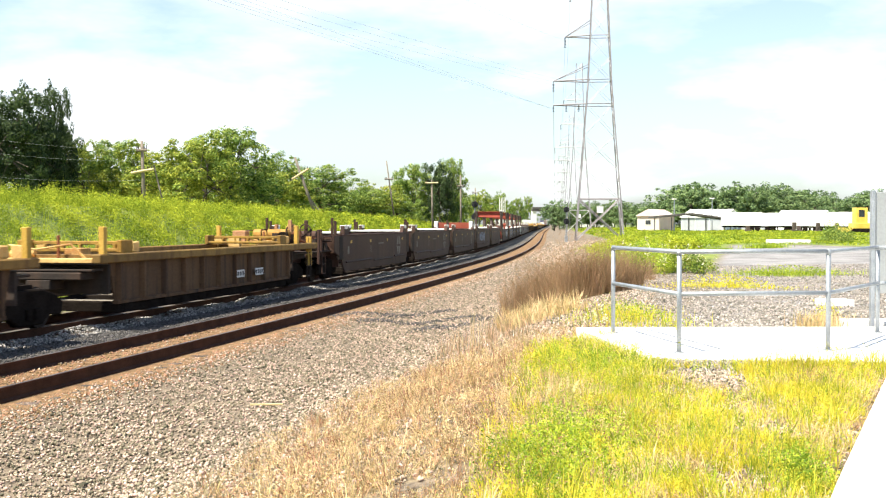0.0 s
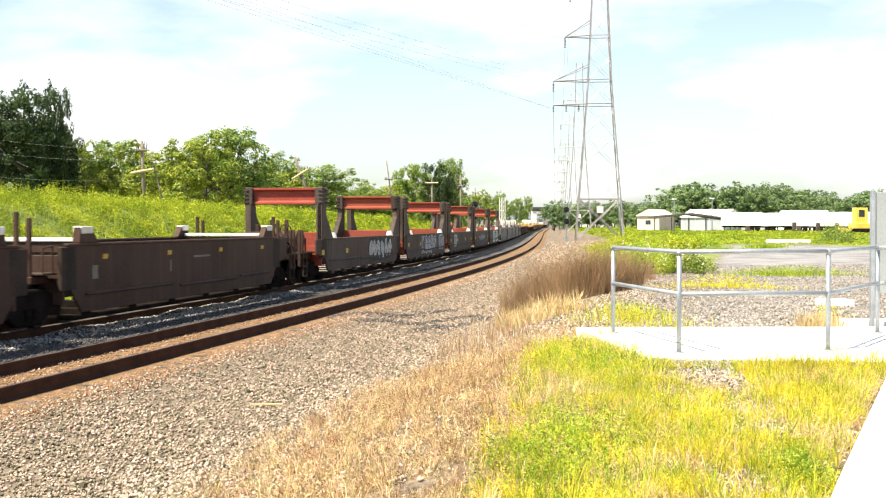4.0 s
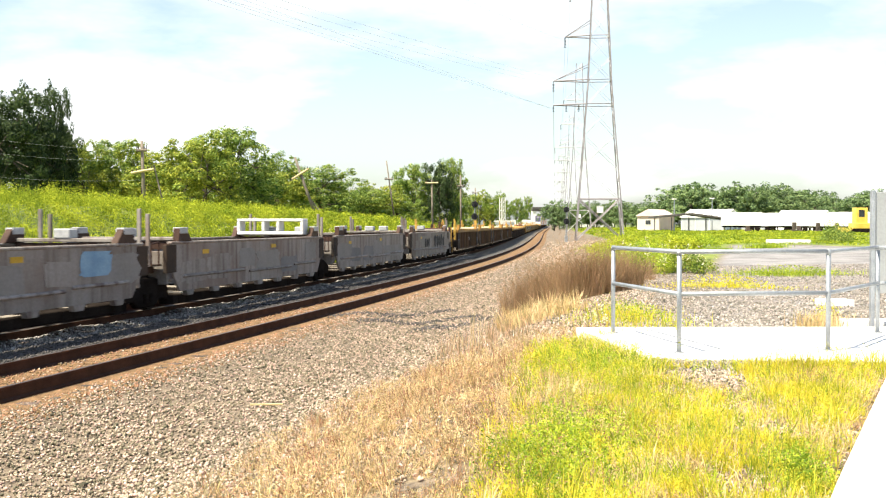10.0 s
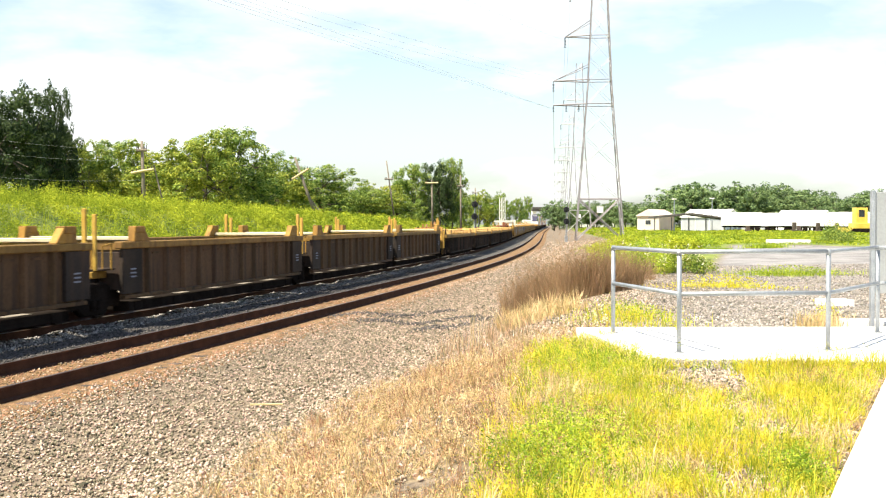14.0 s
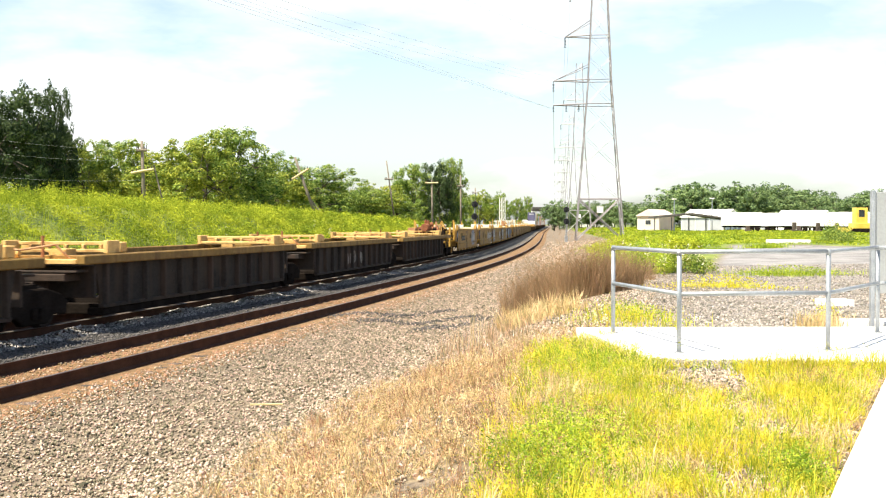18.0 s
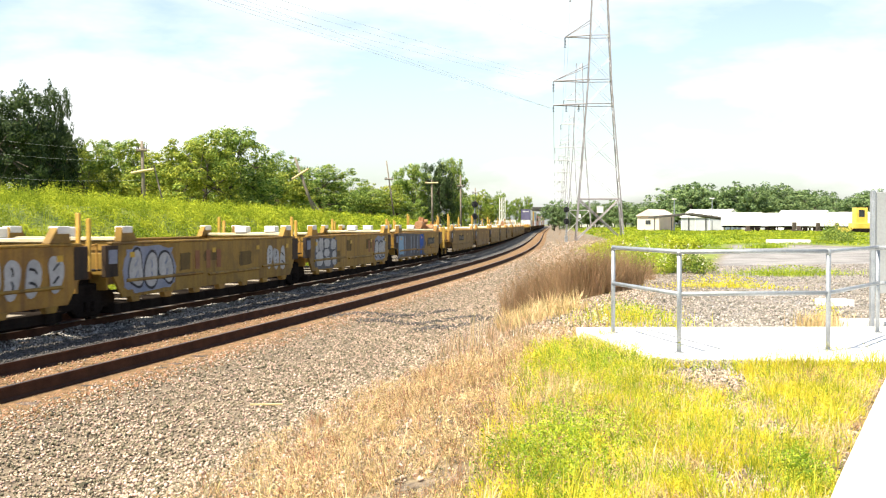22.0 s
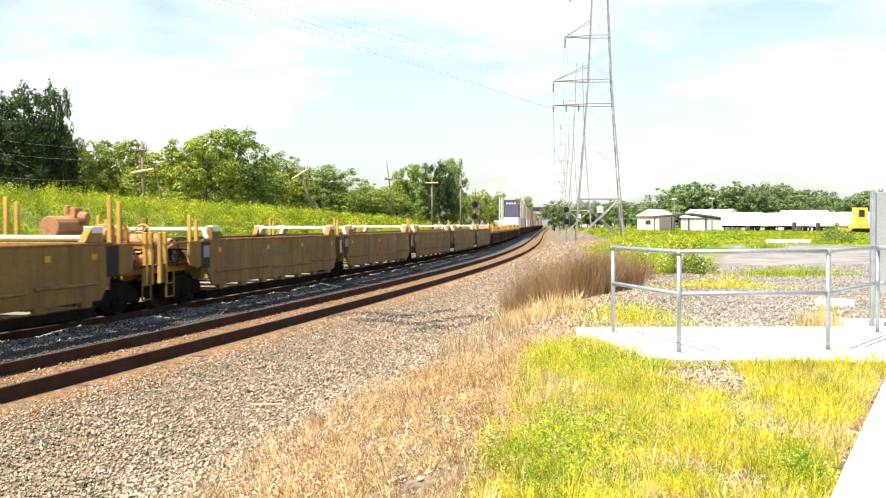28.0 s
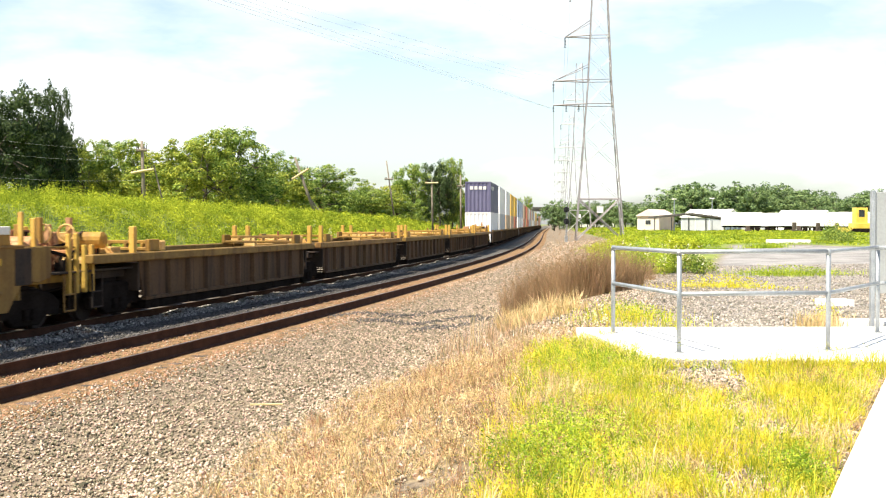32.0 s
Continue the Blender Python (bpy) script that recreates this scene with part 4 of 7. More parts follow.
for i, (cx, cy, rx, ry, h, n, m) in enumerate(((5.6, 33.5, 1.4, 2.2, 1.15, 8200, GREENGRASS), (7.0, 34.0, 1.1, 1.8, 1.0, 6000, LEAFY), (5.7, 38.5, 1.2, 2.5, 1.2, 5500, GREENGRASS),
                                               (9.5, 58.0, 2.4, 3.0, 1.3, 6500, GREENGRASS), (13.0, 66.0, 2.4, 3.0, 1.2, 6000, BANKLEAF), (16.5, 75.0, 2.2, 3.0, 1.1, 2600, GREENGRASS),
                                               (11.2, 68.0, 2.6, 4.0, 1.4, 6500, BANKLEAF), (33.5, 96.0, 1.6, 1.6, 2.2, 2600, LEAF), (15.0, 95.0, 4.0, 5.0, 1.6, 6500, BANKLEAF))):
    shrub("shrub", cx, cy, rx, ry, h, int(n * 1.7), 0.027 if cy < 50 else 0.055, m, 80 + 3 * i, "sunlit green weedy shrub beside the lot")

r = np.random.RandomState(99)
for cx, cy, rx, ry, h in ((5.6, 33.0, 1.3, 2.0, 1.1), (7.0, 33.5, 1.0, 1.6, 1.0), (9.5, 58.0, 2.2, 2.6, 1.3)):
    n = 34
    a, q = r.uniform(0, 6.28, n), r.uniform(0, 1, n) ** 0.5
    x, y = cx + np.cos(a) * q * rx, cy + np.sin(a) * q * ry
    p, u = domes(x, y, np.full(n, 0.10), h * (1.1 - 0.5 * q ** 2), 12, 98)
    keep = u[:, 2] > 0.55
    tagged(new("flower_heads", leaves_mesh("flower_heads", p[keep], 0.03 if cy < 50 else 0.05, BLOSSOM, 97)), "pale cream flower heads on the shrubs", "weeds", kind="stuff")

# Field weeds on the flat land.
r = np.random.RandomState(120)
n = 72000
fy = 60 * (420 / 60) ** r.uniform(0, 1, n)
fx = fy * r.uniform(0.09, 0.41, n)
fs, fl = line_coords(fx, fy)
k = (fl < -9.6) & ((fy > 84) | (fx < 3.0 + (fy - 20) * 0.26))
size_by_d = np.clip(fy[k] / 1250, 0.055, 0.3)
p = np.stack([fx[k], fy[k], height(fx[k], fy[k]) + size_by_d * r.uniform(0.2, 1.3, k.sum())], -1)
green = bumps(fx[k], fy[k], 14.0, 54) + 0.6 * bumps(fx[k], fy[k], 5.0, 55) > 0.0
for m, pick, lab in ((BANKLEAF, ~green, "yellow-green weeds covering the far field"), (BANKGREEN, green, "darker green weeds of the far field")):
    tagged(new("field_weeds", leaves_mesh("field_weeds", p[pick], size_by_d[pick], m, 121)), lab, "weeds", kind="stuff")

# Weeds of the bank across the tracks: bushy plants of three tints, with flower heads.
for i, (m, cnt, share, lab) in enumerate(((BANKLEAF, 11000, 1, "dense yellow-green weeds covering the bank"), (BANKGREEN, 9000, -1, "green weeds among the yellow weeds of the bank"))):
    r = np.random.RandomState(130 + i)
    bs = 4 + 175 * r.uniform(0, 1, cnt) ** 1.5
    bl = 8.9 + 9.6 * r.uniform(0, 1, cnt)
    bx, by, _ = along(bs, bl)
    k = r.uniform(0, 1, cnt) < np.clip(0.55 + share * (0.1 + 1.0 * bumps(bx, by, 5.0, 51) + 0.8 * bumps(bx, by, 2.0, 52)), 0.04, 1)
    bx, by, bs = bx[k], by[k], bs[k]
    grow = np.maximum(0.25, 0.62 + 0.35 * bumps(bx, by, 4.0, 5) + 0.3 * bumps(bx, by, 1.6, 53)) * r.uniform(0.75, 1.15, len(bx))
    grow = np.minimum(grow, 1.0)
    per = 56
    p, u = domes(bx, by, (0.22 + bs.clip(0) / 500) * r.uniform(0.7, 1.4, len(bx)), grow, per, 140 + i)
    sz = np.repeat(np.clip(0.018 + bs / 1500, 0.017, 0.12), per)
    tagged(new("bank_weeds", leaves_mesh("bank_weeds", p, sz, m, 150 + i, 0.4, u, 1.5)), lab, "weeds", kind="stuff")
r = np.random.RandomState(133)
n = 16000
bs = 4 + 100 * r.uniform(0, 1, n) ** 1.35
bl = 9.0 + 11.5 * r.uniform(0, 1, n)
bx, by, _ = along(bs, bl)
blades("bank_grass", bx, by, np.maximum(0.3, 0.7 + 0.35 * bumps(bx, by, 3.2, 5)), 0.014, BANKLEAF, 132, "tall grass stalks on the weedy bank", lean=0.4)
for i, (cs, cl) in enumerate(((36.0, 11.5), (58.0, 12.5), (44.0, 10.6))):
    bx, by, _ = along(cs + r.normal(0, 0.5, 9), cl + r.normal(0, 0.4, 9))
    p, u = domes(bx, by, np.full(9, 0.12), r.uniform(0.7, 1.0, 9), 14, 136 + i)
    p = p[u[:, 2] > 0.5]
    tagged(new("flower_heads", leaves_mesh("flower_heads", p, 0.05, BLOSSOM, 139 + i)), "pale flower heads among the bank weeds", "weeds", kind="stuff")


# ---- trees ----
def tree_proto(name, h, w, n, size, material, seed, trunk=0.16, crown_low=0.18, lobes=15):
    """A tapered trunk with limbs, and a crown of many small leaves in uneven lobes."""
    r = np.random.RandomState(seed)
    top = tagged(new(name), "broad-leaved green tree in full leaf", "tree")
    g = Geo()
    pts = [Vector((0, 0, -0.5))]
    for i in range(5):
        pts.append(Vector((r.normal(0, 0.03 * h), r.normal(0, 0.03 * h), h * (0.16 + 0.15 * i))))
    for i, (a, b) in enumerate(zip(pts, pts[1:])):
        g.tube(a, b, trunk * h / 8 * (1 - 0.17 * i), trunk * h / 8 * (1 - 0.17 * (i + 1)), 7, False)
    centres = []
    for i in range(lobes):
        a = 6.28 * i / lobes + r.uniform(-0.4, 0.4)
        zz = h * r.uniform(crown_low + 0.12, 0.86)
        k = w * 0.5 * math.sqrt(max(0.08, 1 - ((zz / h - 0.48) / 0.55) ** 2)) * r.uniform(0.45, 0.85)
        c = Vector((math.cos(a) * k, math.sin(a) * k, zz))
        centres.append((c, w * r.uniform(0.13, 0.27)))
        s = pts[2 + i % 3]
        g.tube(s, c, trunk * h / 22, trunk * h / 60, 5, False)
        for _ in range(2):
            e = c + Vector(tuple(r.normal(0, w * 0.06, 3)))
            g.tube(c * 0.6 + s * 0.4, e, trunk * h / 40, trunk * h / 90, 4, False)
    centres.append((Vector((r.normal(0, 0.05 * w), r.normal(0, 0.05 * w), h * 0.88)), w * 0.15))
    centres.append((Vector((0, 0, h * 0.55)), w * 0.33))
    part("trunk", g, BARK, top)
    ps, us = [], []
    tot = sum(q ** 2 for _, q in centres)
    for c, q in centres:
        m = int(n * q * q / tot)
        # tufts of foliage on each lobe, lit on their outer sides, with gaps between them
        k = 13
        cl = r.normal(0, 1, (k, 3))
        cl /= np.linalg.norm(cl, axis=1)[:, None]
        cr = q * r.uniform(0.22, 0.40, k)
        reach = q * r.uniform(0.6, 1.2, k)
        pick = r.randint(0, k, m)
        u = r.normal(0, 1, (m, 3))
        u /= np.linalg.norm(u, axis=1)[:, None]
        body = np.array(c)[None] + cl[pick] * reach[pick, None] * np.array([[1, 1, 0.9]])
        ps.append(body + u * (cr[pick] * r.uniform(0.35, 1.1, m) ** 0.6)[:, None] * np.array([[1, 1, 0.8]]))
        us.append(u + cl[pick] * 0.6)
    p, u = np.concatenate(ps), np.concatenate(us)
    p[:, 2] = np.maximum(p[:, 2], h * crown_low * 0.6)
    part("crown", leaves_mesh("crown", p, size, material, seed + 7, 0.4, u, 1.5), None, top)
    return top


def plant(proto, px, d, h, base_h, spin, label, wide=1.0):
    """A tree on the bearing px (tangent from the view axis) at depth d, scaled to height h."""
    x, y = px * d, d
    k = h / base_h
    z = h1(x, y)
    m = pose(x, y, z - 0.1, 0, 0, spin)
    t = copy_thing(proto, m)
    t.scale = (k * wide, k * wide, k)
    t["label"] = label
    t["group"] = "trees along the railway"
    return t


protos = []
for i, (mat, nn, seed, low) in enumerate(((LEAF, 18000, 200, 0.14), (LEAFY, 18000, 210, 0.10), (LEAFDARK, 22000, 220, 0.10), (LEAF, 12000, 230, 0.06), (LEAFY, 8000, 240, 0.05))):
    protos.append(tree_proto("tree", 9.0, 7.0, nn, 0.10 if nn > 10000 else 0.13, mat, seed, crown_low=low))
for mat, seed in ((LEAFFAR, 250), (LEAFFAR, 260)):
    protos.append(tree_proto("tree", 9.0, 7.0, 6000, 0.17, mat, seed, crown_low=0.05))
PX = 1 / 2000.0
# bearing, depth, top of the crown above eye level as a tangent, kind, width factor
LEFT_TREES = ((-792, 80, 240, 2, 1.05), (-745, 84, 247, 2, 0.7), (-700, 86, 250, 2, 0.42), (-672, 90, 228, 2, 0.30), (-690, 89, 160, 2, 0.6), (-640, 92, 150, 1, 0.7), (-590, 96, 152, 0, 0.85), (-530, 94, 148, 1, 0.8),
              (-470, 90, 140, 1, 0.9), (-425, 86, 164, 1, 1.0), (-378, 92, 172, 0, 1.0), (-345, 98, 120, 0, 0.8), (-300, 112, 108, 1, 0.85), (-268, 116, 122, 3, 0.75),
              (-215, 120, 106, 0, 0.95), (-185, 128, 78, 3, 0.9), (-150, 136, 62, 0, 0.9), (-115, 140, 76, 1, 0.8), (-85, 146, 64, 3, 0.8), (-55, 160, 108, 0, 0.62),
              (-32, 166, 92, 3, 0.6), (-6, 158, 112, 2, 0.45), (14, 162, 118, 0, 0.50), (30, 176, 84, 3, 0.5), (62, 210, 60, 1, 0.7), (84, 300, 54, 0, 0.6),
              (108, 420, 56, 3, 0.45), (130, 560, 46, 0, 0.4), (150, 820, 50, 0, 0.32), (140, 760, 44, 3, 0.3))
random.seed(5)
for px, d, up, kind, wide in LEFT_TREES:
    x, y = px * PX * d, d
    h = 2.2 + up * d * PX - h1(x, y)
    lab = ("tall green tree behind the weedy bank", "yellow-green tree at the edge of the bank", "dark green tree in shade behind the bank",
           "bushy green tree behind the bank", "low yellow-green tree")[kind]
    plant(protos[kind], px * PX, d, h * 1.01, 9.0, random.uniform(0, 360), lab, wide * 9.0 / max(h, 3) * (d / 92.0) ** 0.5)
for i in range(29):
    px = -800 + i * 29 + random.uniform(-8, 8)
    d = np.interp(px, (-800, -400, -100, 180), (92, 100, 160, 340)) * random.uniform(1.05, 1.2)
    plant(protos[3 + i % 2], px * PX, float(d), float(np.interp(px, (-800, -100, 180), (4.6, 5.0, 8.0))) * random.uniform(0.8, 1.15), 9.0, random.uniform(0, 360),
          "bushy undergrowth tree behind the bank", 1.5)
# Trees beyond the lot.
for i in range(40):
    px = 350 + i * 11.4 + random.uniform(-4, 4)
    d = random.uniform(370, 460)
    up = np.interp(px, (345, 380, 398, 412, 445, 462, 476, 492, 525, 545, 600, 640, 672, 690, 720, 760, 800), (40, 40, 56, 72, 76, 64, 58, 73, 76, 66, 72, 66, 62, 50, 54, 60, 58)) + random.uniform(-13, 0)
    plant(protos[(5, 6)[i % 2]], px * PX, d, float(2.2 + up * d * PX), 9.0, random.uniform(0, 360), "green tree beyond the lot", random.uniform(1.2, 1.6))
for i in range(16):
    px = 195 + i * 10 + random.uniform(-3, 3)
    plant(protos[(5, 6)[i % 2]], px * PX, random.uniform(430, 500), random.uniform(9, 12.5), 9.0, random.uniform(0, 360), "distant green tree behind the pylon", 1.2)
for t in protos:
    t.matrix_basis = pose(-120 + 12 * protos.index(t), -60, h1(-120 + 12 * protos.index(t), -60))
    t["label"] = "green tree behind the camera's stand"


# ---- landing with railing, path, sign ----
def slab(name, outline, z0, z1, label):
    g = Geo().prism(outline, z0, z1, "z")
    return tagged(part(name, g, CONCRETE, None, bevel=0.012), label, "pavement", kind="structure")


Z_SLAB = 0.85
slab("pavement", [(2.10, 11.55), (4.40, 11.2), (9.5, 10.4), (9.5, 15.0), (1.75, 14.85)], 0.45, Z_SLAB, "sun-bleached concrete landing slab")
path = slab("pavement", [(0.95, 3.4), (2.16, 6.13), (3.97, 10.1), (4.45, 11.15), (6.3, 10.85), (2.6, 2.7)], 0.4, 0.842, "sun-bleached concrete footpath")
slab("pavement", [(5.62, 15.6), (6.3, 15.4), (6.3, 16.0), (5.6, 16.0)], 0.4, 0.87, "pale concrete footing beside the sign")
slab("pavement", [(6.7, 20.1), (7.3, 20.0), (7.3, 20.5), (6.75, 20.5)], 0.4, 0.86, "pale concrete slab in the gravel")

railing = tagged(new("railing"), "galvanised steel pipe railing round the concrete landing", "railing")
R_POSTS = ((2.12, 14.06), (2.49, 11.9), (4.13, 12.1), (5.43, 14.1), (7.6, 13.6))
for i, (x, y) in enumerate(R_POSTS):
    part("post", Geo().tube((x, y, Z_SLAB), (x, y, Z_SLAB + 1.07), 0.026, None, 12), GALV, railing, smooth=True)
    part("base_plate", Geo().tube((x, y, Z_SLAB), (x, y, Z_SLAB + 0.012), 0.06, None, 12), GALV, railing)
for a, b in zip(R_POSTS, R_POSTS[1:]):
    for z in (1.065, 0.62):
        part("rail_bar", Geo().tube((*a, Z_SLAB + z), (*b, Z_SLAB + z), 0.024, None, 12), GALV, railing, smooth=True)
for x, y in R_POSTS:
    part("elbow", Geo().tube((x, y, Z_SLAB + 1.03), (x, y, Z_SLAB + 1.092), 0.031, 0.02, 10), GALV, railing, smooth=True)

board = tagged(new("sign_board"), "plain grey metal sign board on aluminium posts", "sign")
part("panel", Geo().box(5.82, 7.3, 15.24, 15.28, 1.27, 2.64), SIGNGREY, board, bevel=0.006)
for x in (5.80, 7.32):
    part("post", Geo().box(x - 0.025, x + 0.025, 15.22, 15.30, 0.62, 2.66), GALV, board, "aluminium post", bevel=0.004)

stick = part("plank", Geo().box(-0.235, 0.235, -0.02, 0.02, 0, 0.025), ARMWOOD, None, bevel=0.004)
stick.matrix_basis = pose(-2.54, 16.2, h1(-2.54, 16.2) + 0.02, 0, 0, 3)
tagged(stick, "short pale wooden stake lying on the gravel", "plank")
slabs = slab("concrete_block", [(25.2, 87), (28.2, 86.6), (28.3, 88), (25.2, 88.2)], 0.4, 1.0, "long pale concrete block in the lot")
slabs["kind"] = ""
tagged(slabs, category="concrete block")


# ---- pylons and wires ----
def tower_half(z):
    return float(np.interp(z, (0, 24, 37, 50), (3.68, 1.84, 1.26, 0.9)))


ARMS = ((39.2, 4.6), (32.0, 5.4), (25.1, 7.2), (21.3, 7.2))


def pylon(far=False):
    top = tagged(new("pylon"), "tall grey steel lattice electricity pylon", "pylon", group="pylons along the railway")
    corners = ((-1, -1), (1, -1), (1, 1), (-1, 1))
    for sx, sy in corners:
        g = Geo()
        for a, b in ((0, 12), (12, 24), (24, 37), (37, 50)):
            g.bar((sx * tower_half(a), sy * tower_half(a), a), (sx * tower_half(b), sy * tower_half(b), b), 0.16 if far else 0.20)
        part("leg", g, TOWERSTEEL, top)
    levels = [0, 6.5, 11.5, 16.4, 21.3, 25.1, 28.6, 32.0, 35.4, 39.2, 42, 45, 48, 50]
    lattice = Geo()
    for z0, z1 in zip(levels, levels[1:]):
        h0, h1_ = tower_half(z0), tower_half(z1)
        for i in range(4):
            (ax, ay), (bx, by) = corners[i], corners[(i + 1) % 4]
            for a, b in ((((ax * h0, ay * h0, z0)), (bx * h1_, by * h1_, z1)), ((bx * h0, by * h0, z0), (ax * h1_, ay * h1_, z1))):
                if far:
                    lattice.bar(a, b, 0.06)
                else:
                    part("brace", Geo().bar(a, b, 0.05 if z0 else 0.12), PALESTEEL if z0 else TOWERSTEEL, top)
    for z in (6.5, 21.3, 25.1, 32.0, 39.2):
        h0 = tower_half(z)
        for i in range(4):
            (ax, ay), (bx, by) = corners[i], corners[(i + 1) % 4]
            if far:
                lattice.bar((ax * h0, ay * h0, z), (bx * h0, by * h0, z), 0.10)
            else:
                part("girt", Geo().bar((ax * h0, ay * h0, z), (bx * h0, by * h0, z), 0.10), TOWERSTEEL, top)
    if far:
        tagged(part("bracing", lattice, PALESTEEL, top), kind="stuff")
    for z, reach in ARMS:
        h0 = tower_half(z)
        tip = (-reach, 0, z)
        g = Geo()
        g.bar((-h0, -h0, z), tip, 0.14).bar((-h0, h0, z), tip, 0.14)
        if z != 21.3:
            g.bar((-tower_half(z + 2.4), -tower_half(z + 2.4), z + 2.4), tip, 0.09)
            g.bar((-tower_half(z + 2.4), tower_half(z + 2.4), z + 2.4), tip, 0.09)
        arm = part("crossarm", g, PALESTEEL if far else TOWERSTEEL, top)
        for fx in ((1.0,) if z > 25 else (1.0, 0.72, 0.45) if z > 21 else (1.0,)):
            q = Geo()
            for j in range(7 if z > 25 else 4):
                q.tube((-reach * fx, 0, z - 0.25 - 0.22 * j), (-reach * fx, 0, z - 0.36 - 0.22 * j), 0.17, 0.12, 8)
            q.tube((-reach * fx, 0, z), (-reach * fx, 0, z - 0.2), 0.05)
            part("insulator", q, INSUL, arm, "dark insulator string")
    part("sign_plate", Geo().box(-0.5, 0.5, -tower_half(4.6) - 0.1, -tower_half(4.6) - 0.05, 4.3, 5.3), SIGNWHITE, top, "white warning plate")
    return top


first = pylon()
PYLONS = [(24.58, 178.0), (40.4, 336.0), (56.2, 496.0), (72.0, 656.0), (87.8, 816.0), (103.6, 976.0)]
first.matrix_basis = pose(PYLONS[0][0], PYLONS[0][1], h1(*PYLONS[0]) - 0.3, 0, 0, -5.4)
second = pylon(True)
second.matrix_basis = pose(*PYLONS[1], h1(*PYLONS[1]) - 0.3, 0, 0, -5.4)
for x, y in PYLONS[2:]:
    copy_thing(second, pose(x, y, h1(x, y) - 0.3, 0, 0, -5.4))


def wire(name, a, b, sag, r, label, steps=16):
    a, b = Vector(a), Vector(b)
    pts = [a.lerp(b, i / steps) - Vector((0, 0, 4 * sag * (i / steps) * (1 - i / steps))) for i in range(steps + 1)]
    w = tagged(part(name, Geo().path(pts, r, 4), WIRE), label, "wire")
    return w


def arm_tip(i, z, reach):
    x, y = PYLONS[i]
    c, s_ = math.cos(radians(-5.4)), math.sin(radians(-5.4))
    return (x - reach * c, y - reach * s_, z + h1(x, y) - 0.9)


# The spans towards the camera swing across the line; each is given by its arm and its bearing where it leaves the view.
for z, reach, px, d in ((32.0, 5.4, 36, 140), (25.1, 7.2, -389, 110), (25.1, 5.3, -339, 112), (25.1, 3.3, -294, 114),
                        (21.3, 7.2, -244, 120), (21.3, 7.2, -204, 122), (21.3, 7.2, -159, 124)):
    tip = arm_tip(0, z, reach)
    k = (tip[1] + 40.0) / (tip[1] - d)
    f0 = 1 / k
    z_end = tip[2] + 10.0
    z_mid = 2.2 + 397 * PX * d
    sag = max(0.5, (tip[2] + 10.0 * f0 - z_mid) / (4 * f0 * (1 - f0)))
    wire("power_wire", tip, (tip[0] + (px * PX * d - tip[0]) * k, -40.0, z_end), sag, 0.012, "thin power line wire from the pylon", 24)
for i in range(4):
    for z, reach in ARMS:
        wire("power_wire", arm_tip(i, z, reach), arm_tip(i + 1, z, reach), 5.0, 0.02, "thin power line wire between pylons", 12)


# ---- poles, masts and signals beside the line ----
def pole(px_top, y_top, px_low, d, arms, label, r=0.13, z_low=None):
    """A telegraph pole by its bearings at top and foot."""
    xt, zt = px_top * PX * d, 2.2 + y_top * PX * d
    xb = px_low * PX * d
    zb = h1(xb, d) - 0.2
    top = tagged(new("telegraph_pole"), label, "utility pole", group="telegraph poles on the bank")
    g = Geo().tube((xb, d, zb), (xt, d, zt), r, r * 0.7, 10)
    part("shaft", g, POLEWOOD, top, smooth=True)
    ax = Vector((xt - xb, 0, zt - zb)).normalized()
    side = Vector((ax.z, 0, -ax.x))
    for f, half, tilt, m in arms:
        c = Vector((xb, d - 0.15, zb)).lerp(Vector((xt, d - 0.15, zt)), f)
        e = Matrix.Rotation(radians(tilt), 3, "Y") @ side
        arm = part("crossarm", Geo().bar(c - e * half, c + e * half, 0.125), m, top, "pale sunlit wooden crossarm")
        for k in (-0.85, -0.5, 0.5, 0.85):
            q = c + e * half * k
            part("pin_insulator", Geo().tube(q + Vector((0, 0, 0.06)), q + Vector((0, 0, 0.24)), 0.04, 0.03, 6), INSUL, arm)
    return top


pole(-532, 147, -528, 72, ((0.88, 0.35, 0, POLEWOOD), (0.62, 0.72, -8, ARMWOOD)), "weathered telegraph pole with a pale crossarm")
pole(-262, 118, -222, 88, ((0.74, 0.75, -12, ARMWOOD),), "leaning telegraph pole with a sunlit crossarm")
pole(-100, 112, -84, 130, ((0.72, 0.5, 10, POLEWOOD),), "leaning old telegraph pole", 0.10)
pole(-20, 78, -18, 132, ((0.95, 0.75, 0, ARMWOOD),), "telegraph pole with one crossarm", 0.13)
pole(31, 86, 32, 150, ((0.84, 0.5, 0, POLEWOOD),), "upright wooden utility pole", 0.15)
pole(57, 64, 58, 190, ((0.9, 0.6, 0, POLEWOOD),), "upright wooden utility pole", 0.14)
brace = Geo().tube((-0.257 * 72, 72.4, 6.0), (-0.245 * 72, 72.4, 2.4), 0.05)
tagged(part("guy_pole", brace, POLEWOOD), "thin slanting brace of a telegraph pole", "pole")
brace = Geo().tube((-0.122 * 88, 88.3, 4.6), (-0.102 * 88, 88.3, 2.4), 0.06)
tagged(part("guy_pole", brace, POLEWOOD), "thin slanting brace of a leaning pole", "pole")
for z0, z1 in ((6.9, 7.4), (6.2, 6.6), (5.0, 5.2)):
    wire("telegraph_wire", (-0.266 * 72, 72, z0), (-0.47 * 60, 60, z1), 0.3, 0.0035, "slack telegraph wire along the bank", 8)


